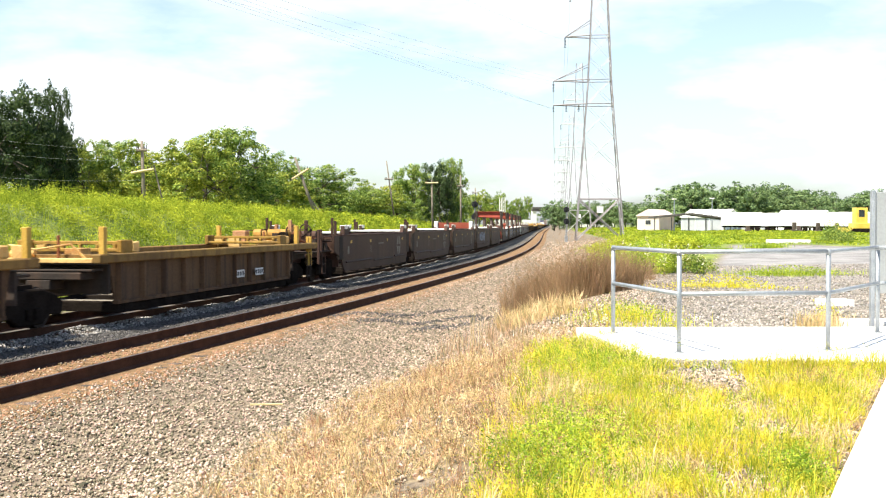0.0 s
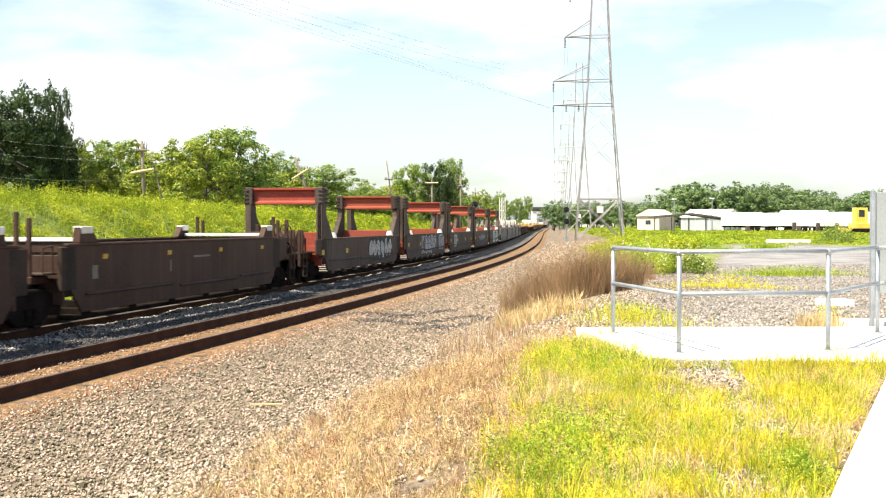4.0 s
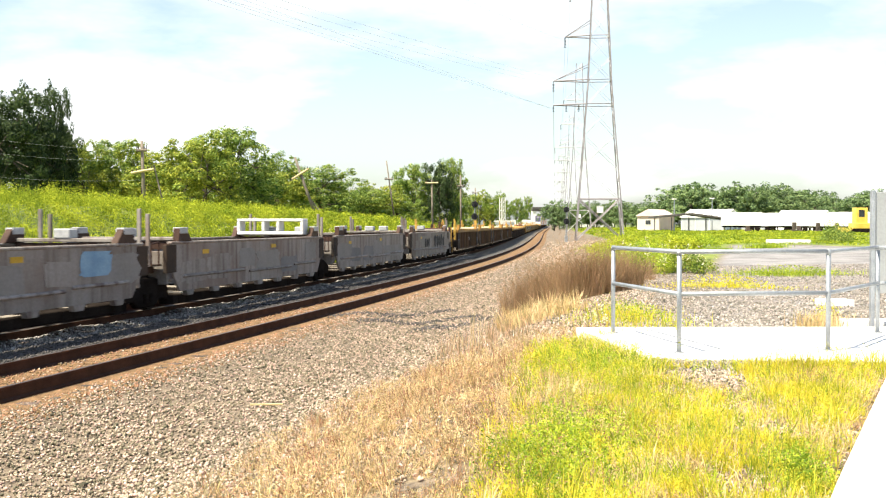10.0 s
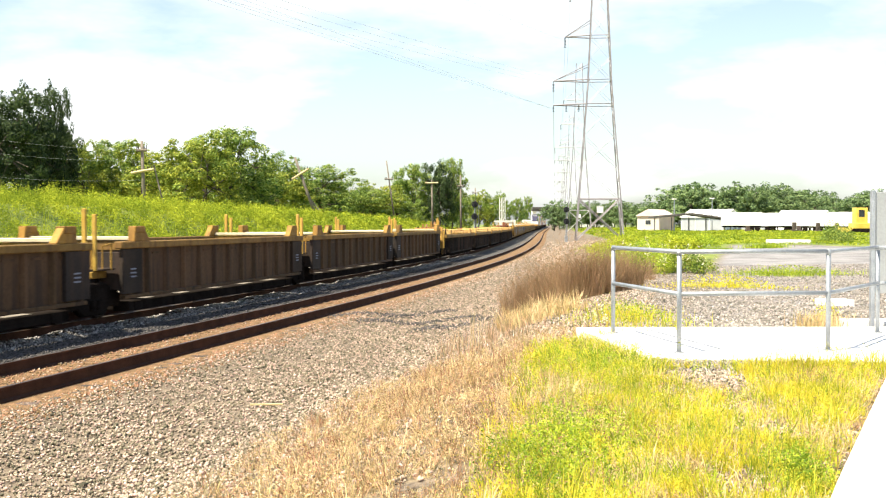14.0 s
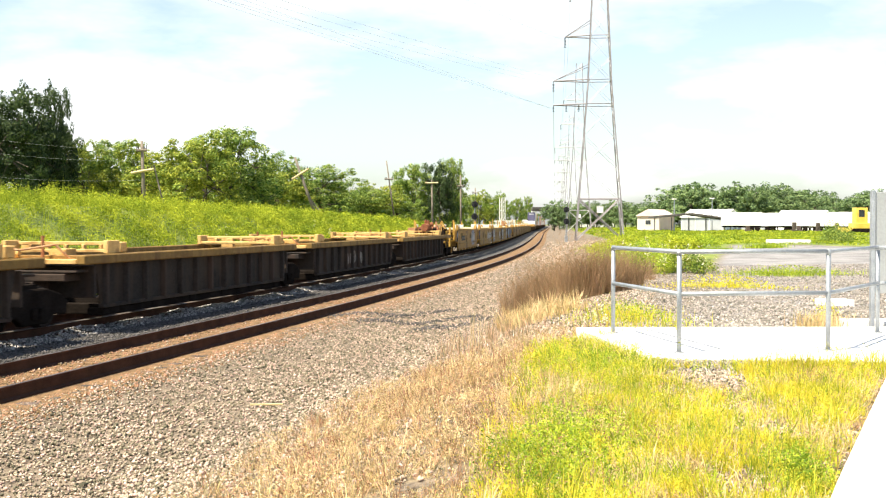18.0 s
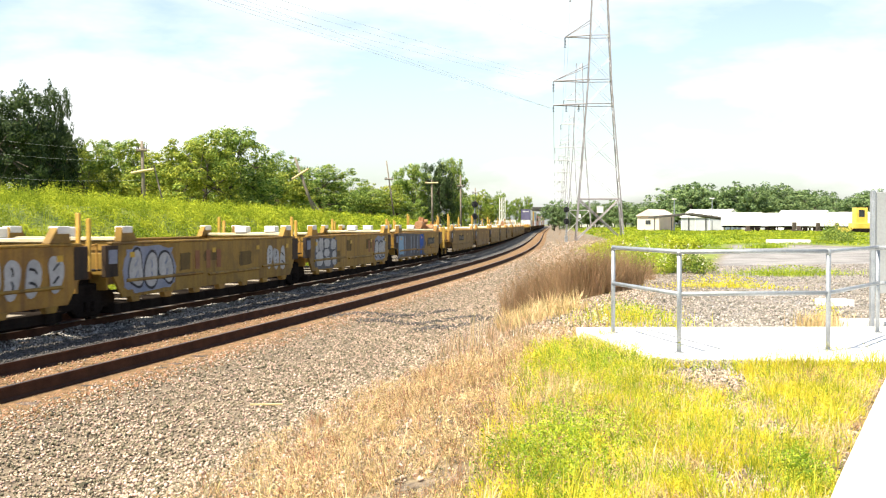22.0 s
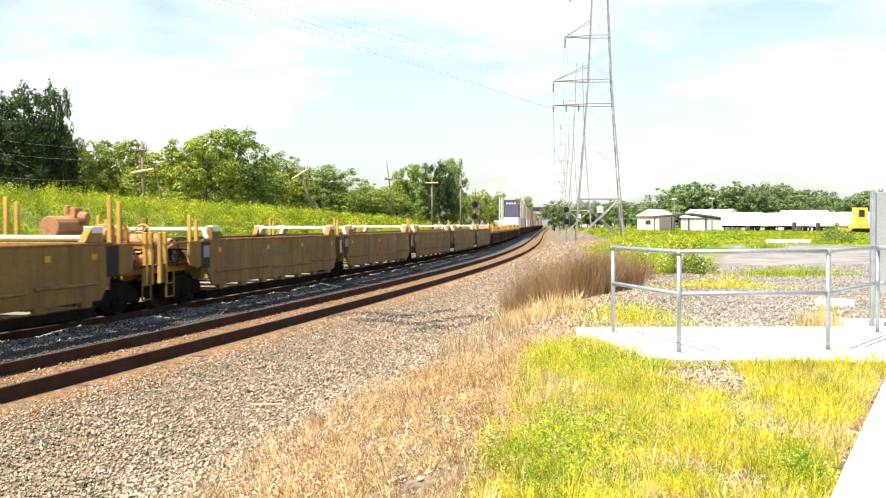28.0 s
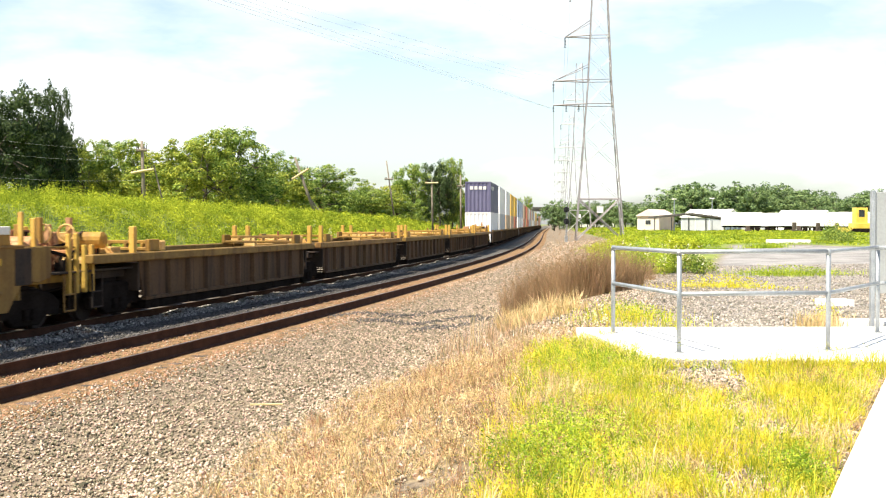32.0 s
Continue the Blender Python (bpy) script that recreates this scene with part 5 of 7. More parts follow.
def signal(x, y, h, heads, label):
    top = tagged(new("railway_signal"), label, "railway signal")
    z = h1(x, y)
    part("mast", Geo().tube((x, y, z - 0.2), (x, y, z + h), 0.09, 0.07, 10), GALV, top)
    for hz in heads:
        hd = part("signal_head", Geo().tube((x, y - 0.28, z + hz), (x, y - 0.12, z + hz), 0.42, 0.42, 16).box(x - 0.1, x + 0.1, y - 0.14, y, z + hz - 0.15, z + hz + 0.15), TAGBLACK, top, "black round signal head")
        for dz in (-0.2, 0.0, 0.2):
            part("lens_hood", Geo().tube((x, y - 0.5, z + hz + dz), (x, y - 0.28, z + hz + dz), 0.09, 0.09, 8, False), TAGBLACK, hd)
    part("ladder", Geo().box(x + 0.2, x + 0.24, y - 0.02, y + 0.02, z, z + h - 0.4).box(x + 0.5, x + 0.54, y - 0.02, y + 0.02, z, z + h - 0.4), GALV, top)
    part("relay_box", Geo().box(x - 0.22, x + 0.22, y - 0.2, y + 0.2, z, z + 0.9), GALV, top, "grey relay cabinet at the mast foot")
    return top


signal(218 * PX * 165, 165, 5.4, (3.0, 4.7), "two-headed railway signal on a steel mast")
signal(56 * PX * 150, 150, 5.6, (3.6, 5.2), "black-headed railway signal across the tracks")
for px in (102, 108):
    d = 215
    g = Geo()
    x = px * PX * d
    z = h1(x, d)
    for sx in (-0.2, 0.2):
        g.bar((x + sx, d, z - 0.2), (x + sx, d, z + 7.6), 0.1)
    for j in range(9):
        g.bar((x - 0.2, d, z + 0.8 * j), (x + 0.2, d, z + 0.8 * j + 0.8), 0.05)
    tagged(part("lattice_mast", g, WHITEPAINT), "pale steel lattice mast beside the track", "mast")
hut = tagged(new("relay_hut"), "small white relay hut beside the track", "hut")
hx = 108 * PX * 225
part("wall", Geo().box(hx - 2.0, hx + 2.0, 225, 228, h1(hx, 225) - 0.2, 2.6), WHITEWALL, hut)
part("roof", Geo().prism([(hx - 2.2, 2.6), (hx + 2.2, 2.6), (hx + 2.0, 2.9), (hx - 2.0, 2.9)], 224.8, 228.2, "y"), WHITEPAINT, hut)

# Overbridge in the distance.
bridge = tagged(new("road_bridge"), "distant dark road bridge over the tracks", "bridge")
bx, by, _ = along(640.0, FAR_C)
bx, by = float(bx), float(by)
part("deck", Geo().box(bx - 5, bx + 22, by - 4, by + 4, 9.5, 11.0), ROOFDARK, bridge, bevel=0.05)
part("parapet", Geo().box(bx - 5, bx + 22, by - 4.3, by - 4.0, 11.0, 12.0), ROOFDARK, bridge)
for dx in (-5.0, 11.5):
    part("pier", Geo().box(bx + dx, bx + dx + 2.5, by - 3.5, by + 3.5, -0.5, 9.5), CONCRETE, bridge, bevel=0.05)
for dx, h in ((-15.1, 4.5), (32.1, 9.5)):
    part("abutment", Geo().box(bx + dx - 10, bx + dx + 10, by - 4, by + 4, -0.5, h), CONCRETE, bridge, bevel=0.05)


# ---- buildings beyond the lot ----
def shed(name, px0, px1, d, y_top, depth, wall, roof, label, windows=0, pitch=0.0, doors=0, turned=27):
    x0, x1 = px0 * PX * d, px1 * PX * d
    z0 = h1((x0 + x1) / 2, d) - 0.3
    z1 = 2.2 + y_top * PX * d
    top = tagged(new(name), label, "building")
    mid = Vector(((x0 + x1) / 2, d, 0))
    top.matrix_basis = Matrix.Translation(mid) @ Matrix.Rotation(radians(-turned), 4, "Z") @ Matrix.Translation(-mid)
    eave = z1 if pitch else z1 - 2.0
    part("wall", Geo().box(x0, x1, d, d + depth, z0, eave), wall, top, bevel=0.04)
    if pitch:
        part("roof", Geo().prism([(x0 - 0.4, z1), (x1 + 0.4, z1), ((x0 + x1) / 2, z1 + pitch)], d - 0.4, d + depth + 0.4, "y"), roof, top)
    else:
        part("roof", Geo().prism([(d - 0.4, eave), (d + depth * 0.5, z1), (d + depth + 0.4, eave)], x0 - 0.3, x1 + 0.3, "x"), roof, top)
    for i in range(windows):
        xc = x0 + (x1 - x0) * (i + 0.5) / windows
        w = part("window", Geo().box(xc - 0.75, xc + 0.75, d - 0.08, d - 0.003, z0 + 1.7, z0 + 2.9), WHITEPAINT, top)
        part("pane", Geo().box(xc - 0.65, xc + 0.65, d - 0.09, d - 0.081, z0 + 1.8, z0 + 2.8), GLASSDARK, w)
    for i in range(doors):
        xc = x0 + (x1 - x0) * (i + 0.5) / doors
        part("door", Geo().box(xc - 1.5, xc + 1.5, d - 0.06, d - 0.003, z0 + 0.3, z0 + 3.5), C_GREY, top, "roller door")
    return top


shed("house", 342, 384, 262, 14, 9, PINKWALL, PINKWALL, "small pinkish gabled house by the lot", 1, 1.6, 0, 34)
canopy = tagged(new("loading_canopy"), "dark flat canopy on posts before the white shed", "canopy")
part("roof", Geo().prism([(366 * PX * 250, 3.9), (430 * PX * 250, 4.6), (497 * PX * 250, 3.5), (497 * PX * 250, 3.15), (430 * PX * 250, 4.15), (366 * PX * 250, 3.5)], 244, 252, "y"), ROOFDARK, canopy)
for px in (370, 400, 430, 460, 492):
    part("post", Geo().box(px * PX * 250 - 0.12, px * PX * 250 + 0.12, 247, 247.3, 0.2, 3.7), TOWERSTEEL, canopy)
shed("warehouse", 421, 496, 262, 27, 18, WHITEWALL, WHITEPAINT, "white flat-roofed warehouse beyond the lot", 0, 0, 3)
shed("warehouse", 496, 598, 268, 20, 20, WHITEWALL, WHITEPAINT, "low white warehouse beyond the lot", 0, 0, 4)
shed("warehouse", 590, 668, 262, 25, 16, WHITEWALL, WHITEPAINT, "white warehouse with plain walls", 5)
shed("warehouse", 668, 800, 270, 22, 18, WHITEWALL, WHITEPAINT, "long white warehouse beyond the lot", 6)
# Parked white trailers in front of the sheds.
trailer = tagged(new("box_trailer"), "white box trailer parked before the sheds", "trailer", group="parked trailers")
part("box", Geo().box(-4.2, 4.2, -1.25, 1.25, 1.15, 3.95), C_WHITE, trailer, bevel=0.04)
part("chassis", Geo().box(-4.0, 4.0, -0.5, 0.5, 0.85, 1.15), TRUCK, trailer)
for x in (2.2, 3.3):
    for y in (-1.1, 1.1):
        part("wheel", Geo().tube((x, y - 0.14, 0.5), (x, y + 0.14, 0.5), 0.5, None, 14), TRUCK, trailer)
part("landing_leg", Geo().box(-2.4, -2.2, -0.8, -0.6, 0.0, 0.9).box(-2.4, -2.2, 0.6, 0.8, 0.0, 0.9), TRUCK, trailer)
tr_px = (528, 556, 590, 612, 640, 668, 700, 745)
for i, px in enumerate(tr_px):
    d = 240 + 6 * (i % 3)
    x = px * PX * d
    m = pose(x, d, h1(x, d), 0, 0, (-14, -22, -10, -16, -20, -8, -24, -15)[i])
    if i == 0:
        trailer.matrix_basis = m
    else:
        copy_thing(trailer, m)
for px, top_y, d in ((409, 43, 246), (476, 44, 256)):
    x = px * PX * d
    z = h1(x, d)
    lp = tagged(new("lamp_pole"), "tall yard lamp pole before the white sheds", "street lamp")
    part("shaft", Geo().tube((x, d, z - 0.2), (x, d, 2.2 + top_y * PX * d), 0.16, 0.10, 8), GALV, lp)
    part("lamp_head", Geo().box(x - 0.5, x + 0.5, d - 0.25, d + 0.25, 2.2 + top_y * PX * d, 2.45 + top_y * PX * d), WHITEPAINT, lp, bevel=0.05)
for px, d in ((622, 232), (630, 233), (664, 230), (697, 231), (540, 233)):
    x = px * PX * d
    z = h1(x, d)
    bale = Geo().box(x - 0.7, x + 0.6, d - 0.6, d + 0.6, z - 0.05, z + 0.5).box(x - 0.4, x + 0.3, d - 0.4, d + 0.4, z + 0.5, z + 1.3 + 0.7 * (px % 3))
    tagged(part("scrap_heap", bale, TIE, None, bevel=0.08), "small dark heap of scrap before the sheds", "scrap")
digger = tagged(new("excavator"), "yellow excavator with a tall cab beside the sheds", "excavator")
dx, dd = 738 * PX * 200, 200
dz = h1(dx, dd)
part("cab", Geo().box(dx - 1.1, dx + 1.0, dd - 1, dd + 1, dz + 1.3, dz + 4.6), MACHINE, digger, bevel=0.08)
part("window", Geo().box(dx - 0.6, dx + 0.4, dd - 1.03, dd - 1.003, dz + 3.0, dz + 4.2), GLASSDARK, digger)
part("body", Geo().box(dx - 1.6, dx + 2.4, dd - 1.2, dd + 1.4, dz + 0.9, dz + 1.9), MACHINE, digger, bevel=0.08)
for y in (-1.3, 1.0):
    part("crawler", Geo().prism([(dx - 2.0, dz + 0.45), (dx - 1.6, dz), (dx + 2.2, dz), (dx + 2.6, dz + 0.45), (dx + 2.2, dz + 0.9), (dx - 1.6, dz + 0.9)], dd + y, dd + y + 0.5, "y"), TRUCK, digger)
part("counterweight", Geo().box(dx - 3.6, dx - 1.6, dd - 1, dd + 1, dz + 0.2, dz + 1.1), MACHINE, digger, bevel=0.1)


# ---- the train: five-unit articulated well cars ----
# In a unit's own space x runs along the car away from its leading end, -y is the side towards the lot, z = 0 is the rail top.
MID, END = 15.05, 16.8
MESHES = {}


def shared(key, make):
    """A mesh that is built once for all units that have it."""
    if key not in MESHES:
        MESHES[key] = make()
    return MESHES[key]


def well_span(kind):
    return {"mid": (-6.6, 6.6), "front": (-5.7, 7.5), "rear": (-7.5, 5.7)}[kind]


def side_frame_mesh():
    o = [(-1.2, 0.26), (-1.25, 0.56), (-1.0, 0.72), (-0.45, 0.86), (0.45, 0.86), (1.0, 0.72), (1.25, 0.56), (1.2, 0.26),
         (0.72, 0.30), (0.46, 0.12), (-0.46, 0.12), (-0.72, 0.30)]
    return mesh_of("side_frame", Geo().prism(o, -0.09, 0.09, "y"), TRUCK, bevel=0.03)


def wheel_mesh():
    g = Geo().tube((0, -0.05, 0), (0, 0.06, 0), 0.42, 0.42, 22).tube((0, 0.06, 0), (0, 0.09, 0), 0.46, 0.46, 22).tube((0, -0.12, 0), (0, -0.05, 0), 0.12, 0.2, 12)
    return mesh_of("wheel", g, WHEEL)


def truck_under(unit, x):
    """A four-wheel truck under a unit."""
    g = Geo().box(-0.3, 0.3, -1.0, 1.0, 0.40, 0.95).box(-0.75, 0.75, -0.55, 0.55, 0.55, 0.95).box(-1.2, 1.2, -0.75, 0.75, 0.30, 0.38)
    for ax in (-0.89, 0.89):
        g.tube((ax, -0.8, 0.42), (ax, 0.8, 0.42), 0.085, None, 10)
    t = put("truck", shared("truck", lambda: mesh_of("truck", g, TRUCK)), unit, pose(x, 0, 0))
    for sy in (-1, 1):
        put("side_frame", shared("side_frame", side_frame_mesh), t, pose(0, sy * 1.06, 0))
        for ax in (-0.89, 0.89):
            put("wheel", shared("wheel", wheel_mesh), t, pose(ax, sy * 0.7535, 0.42, 0, 0, 180 if sy > 0 else 0))
    for sy in (-1, 1):
        g2 = shared("spring_nest", lambda: mesh_of("spring_nest", Geo().tube((-0.13, 0, 0.2), (-0.13, 0, 0.42), 0.08, None, 8).tube((0.13, 0, 0.2), (0.13, 0, 0.42), 0.08, None, 8), TRUCK))
        put("spring_nest", g2, t, pose(0, sy * 1.19, 0.05))
    return t


def plate_bars(unit, x, z, w, h, rows, dark=TAGBLACK, light=STENCIL, y=-1.513):
    """A stencil panel with unreadable lines."""
    p = part("marking", Geo().box(x - w / 2, x + w / 2, y - 0.004, y, z, z + h), dark, unit, "dark stencil panel")
    g = Geo()
    n = max(3, int(w / 0.16))
    rr = random.Random(int(x * 100))
    for r_ in range(rows):
        zz = z + h * (r_ + 0.22) / rows
        for i in range(n):
            if rr.random() < 0.85:
                xa = x - w / 2 + w * (i + 0.15) / n
                g.box(xa, xa + w / n * 0.6, y - 0.008, y - 0.004, zz, zz + h / rows * 0.56)
    part("stencil_bar", g, light, p, "pale stencil bars")


def stroke(g, pts, w, y):
    """A thick flat painted stroke through points (x, z)."""
    for a, b in zip(pts, pts[1:]):
        d = Vector((b[0] - a[0], b[1] - a[1]))
        if d.length < 1e-5:
            continue
        nrm = Vector((-d.y, d.x)).normalized() * w / 2
        o = [(a[0] + nrm.x, a[1] + nrm.y), (a[0] - nrm.x, a[1] - nrm.y), (b[0] - nrm.x, b[1] - nrm.y), (b[0] + nrm.x, b[1] + nrm.y)]
        g.prism(o, y - 0.003, y, "y")
    for p in pts:
        o = [(p[0] + w / 2 * math.cos(6.283 * i / 9), p[1] + w / 2 * math.sin(6.283 * i / 9)) for i in range(9)]
        g.prism(o, y - 0.003, y, "y")


def tag_paint(unit, x, z, w, h, n, back, fill, seed, label, y=-1.512):
    """Looping spray-painted strokes over a sprayed patch: no letters, only shapes."""
    rr = random.Random(seed)
    if back:
        g = Geo()
        o = []
        for i in range(26):
            a = 6.283 * i / 26
            k = 1 + rr.uniform(-0.08, 0.08)
            o.append((x + w / 2 * 1.06 * k * math.copysign(abs(math.cos(a)) ** 0.5, math.cos(a)), z + h / 2 + h / 2 * 1.08 * k * math.copysign(abs(math.sin(a)) ** 0.5, math.sin(a))))
        g.prism(o, y - 0.003, y, "y")
        part("paint_patch", g, back, unit, label)
    lw = w / n
    for i in range(n):
        cx, cz = x - w / 2 + lw * (i + 0.5) + rr.uniform(-0.1, 0.1) * lw, z + h / 2 + rr.uniform(-0.06, 0.06) * h
        p1, p2, k2, k3 = rr.uniform(0, 6.3), rr.uniform(0, 6.3), rr.uniform(0.06, 0.2), rr.uniform(0.04, 0.14)

        def blob(k):
            o = []
            for j in range(22):
                a = 6.283 * j / 22
                q = k * (1 + k2 * math.sin(2 * a + p1) + k3 * math.sin(3 * a + p2))
                o.append((cx + lw * 0.50 * q * math.cos(a), cz + h * 0.44 * q * math.copysign(abs(math.sin(a)) ** 0.8, math.sin(a))))
            return o
        if back:
            rim = part("paint_rim", Geo().prism(blob(1.0), y - 0.006, y - 0.003, "y"), TAGBLACK, unit, "dark painted rim")
        part("paint_stroke", Geo().prism(blob(0.86), y - 0.010, y - 0.007, "y"), fill, unit, label)
        a = rr.uniform(0.6, 2.5)
        for dz in (0.16, -0.14):
            g = Geo()
            stroke(g, [(cx - lw * 0.22 * math.cos(a), cz + h * dz - h * 0.08 * math.sin(a)), (cx + lw * 0.05, cz + h * (dz + rr.uniform(-0.04, 0.04))), (cx + lw * 0.22 * math.cos(a), cz + h * dz + h * 0.08 * math.sin(a))], lw * 0.07, y - 0.011)
            part("paint_line", g, back or TAGBLACK, unit, label)


def word_mesh(name, body, size, grow, material, depth=0.003):
    """Lettering in the built-in font as a mesh, centred, upright along x and z, facing -y."""
    cu = bpy.data.curves.new(name, "FONT")
    cu.body, cu.size, cu.offset, cu.extrude = body, size, grow, depth / 2
    cu.align_x, cu.align_y, cu.resolution_u = "CENTER", "CENTER", 3
    ob = bpy.data.objects.new(name, cu)
    me = bpy.data.meshes.new_from_object(ob)
    bpy.data.objects.remove(ob)
    me.transform(Matrix.Rotation(radians(90), 4, "X"))
    me.materials.append(material)
    return me


def word_paint(unit, body, x, z, w, h, rim, fill, label, y=-1.512):
    """A spray-painted word of tall crowded letters: a broad rim and a narrower filling each."""
    cell = w / len(body)
    for i, ch in enumerate(body):
        for grow, m, dy, k in ((0.06, rim, 0.003, 1.0), (-0.015, fill, 0.008, 0.84)):
            me = word_mesh("painted_letter", ch, 1.0, grow, m)
            xs, zs = [v.co.x for v in me.vertices], [v.co.z for v in me.vertices]
            fit = Matrix.Diagonal((cell * 1.04 * k / (max(xs) - min(xs)), 1.0, h * (0.92 + 0.08 * (i % 2)) * k / (max(zs) - min(zs)), 1.0))
            me.transform(fit @ Matrix.Translation((-(max(xs) + min(xs)) / 2, 0, -(max(zs) + min(zs)) / 2)))
            put("painted_letter", me, unit, pose(x - w / 2 + cell * (i + 0.5), y - dy - 0.0005 * (i % 2), z + h / 2))["label"] = label


def blotch(unit, x, z, w, h, m, seed, label, y=-1.512, square=0.25):
    rr = random.Random(seed)
    o = []
    for i in range(18):
        a = 6.283 * i / 18
        k = rr.uniform(0.8, 1.05)
        o.append((x + w / 2 * k * math.copysign(abs(math.cos(a)) ** square, math.cos(a)), z + h / 2 + h / 2 * k * math.copysign(abs(math.sin(a)) ** square, math.sin(a))))
    part("paint_patch", Geo().prism(o, y - 0.003, y, "y"), m, unit, label)


RUSTPIPE = surf("rust-red pipe", (0.16, 0.06, 0.03), (0.30, 0.13, 0.07), 2.5, 20, 0.8, spec=0.05)
RUSTYELLOW = surf("rust-blotched yellow paint", (0.52, 0.31, 0.11), (0.74, 0.50, 0.20), 2.5, 18, 0.7, stain=(0.20, 0.08, 0.03), amount=0.7, spec=0.08)
# What sets the cars apart: paint of sides, of chords, of fittings, height of side, posts and end frames.
STYLES = {
    "brown": dict(form="smooth", side=BROWN, chord=BROWN, fit=BROWN, guide=WHITEPAINT, top=1.80, low=0.30, post=2.45, beam=WHITEPAINT,
                  label="brown-painted steel well car unit, empty, with pale container guides"),
    "bulk": dict(form="bulk", side=BULKCAR, chord=BULKCAR, fit=BROWN, guide=WHITEPAINT, top=1.68, low=0.44, post=0, beam=RED,
                 label="grey-brown empty well car unit with red end bulkheads"),
    "grey": dict(form="smooth", side=GREYCAR, chord=GREYCAR, fit=BROWN, guide=TAGSILVER, top=1.76, low=0.46, post=2.58, beam=GREYCAR,
                 label="faded grey empty well car unit with painted-over patches"),
    "ribbed": dict(form="ribbed", side=RIBBROWN, chord=DULLYELLOW, fit=YELLOW, guide=YELLOW, top=1.80, low=0.47, post=2.55, beam=CREAM,
                   label="grimy brown ribbed empty well car unit with yellow fittings"),
    "black": dict(form="low", side=SOOT, chord=DULLYELLOW, fit=DULLYELLOW, guide=RUSTYELLOW, top=1.53, low=0.36, post=0, beam=DULLYELLOW,
                  label="low black ribbed well car unit with a yellow sill"),
    "yellow": dict(form="smooth", side=YELLOW, chord=YELLOW, fit=YELLOW, guide=WHITEPAINT, top=1.80, low=0.50, post=2.45, beam=CREAM,
                   label="yellow empty well car unit with spray-painted sides"),
    "tall": dict(form="smooth", side=DULLYELLOW, chord=DULLYELLOW, fit=YELLOW, guide=WHITEPAINT, top=1.80, low=0.50, post=2.85, beam=CREAM,
                 label="dull yellow empty well car unit with tall end posts"),
    "plain": dict(form="smooth", side=DULLYELLOW, chord=DULLYELLOW, fit=YELLOW, guide=WHITEPAINT, top=1.80, low=0.50, post=2.45, beam=WHITEPAINT,
                  label="plain dull yellow empty well car unit"),
    "sill": dict(form="low", side=RIBBROWN, chord=DULLYELLOW, fit=YELLOW, guide=YELLOW, top=1.53, low=0.40, post=2.15, beam=YELLOW,
                 label="low brown ribbed well car unit with a yellow sill"),
}


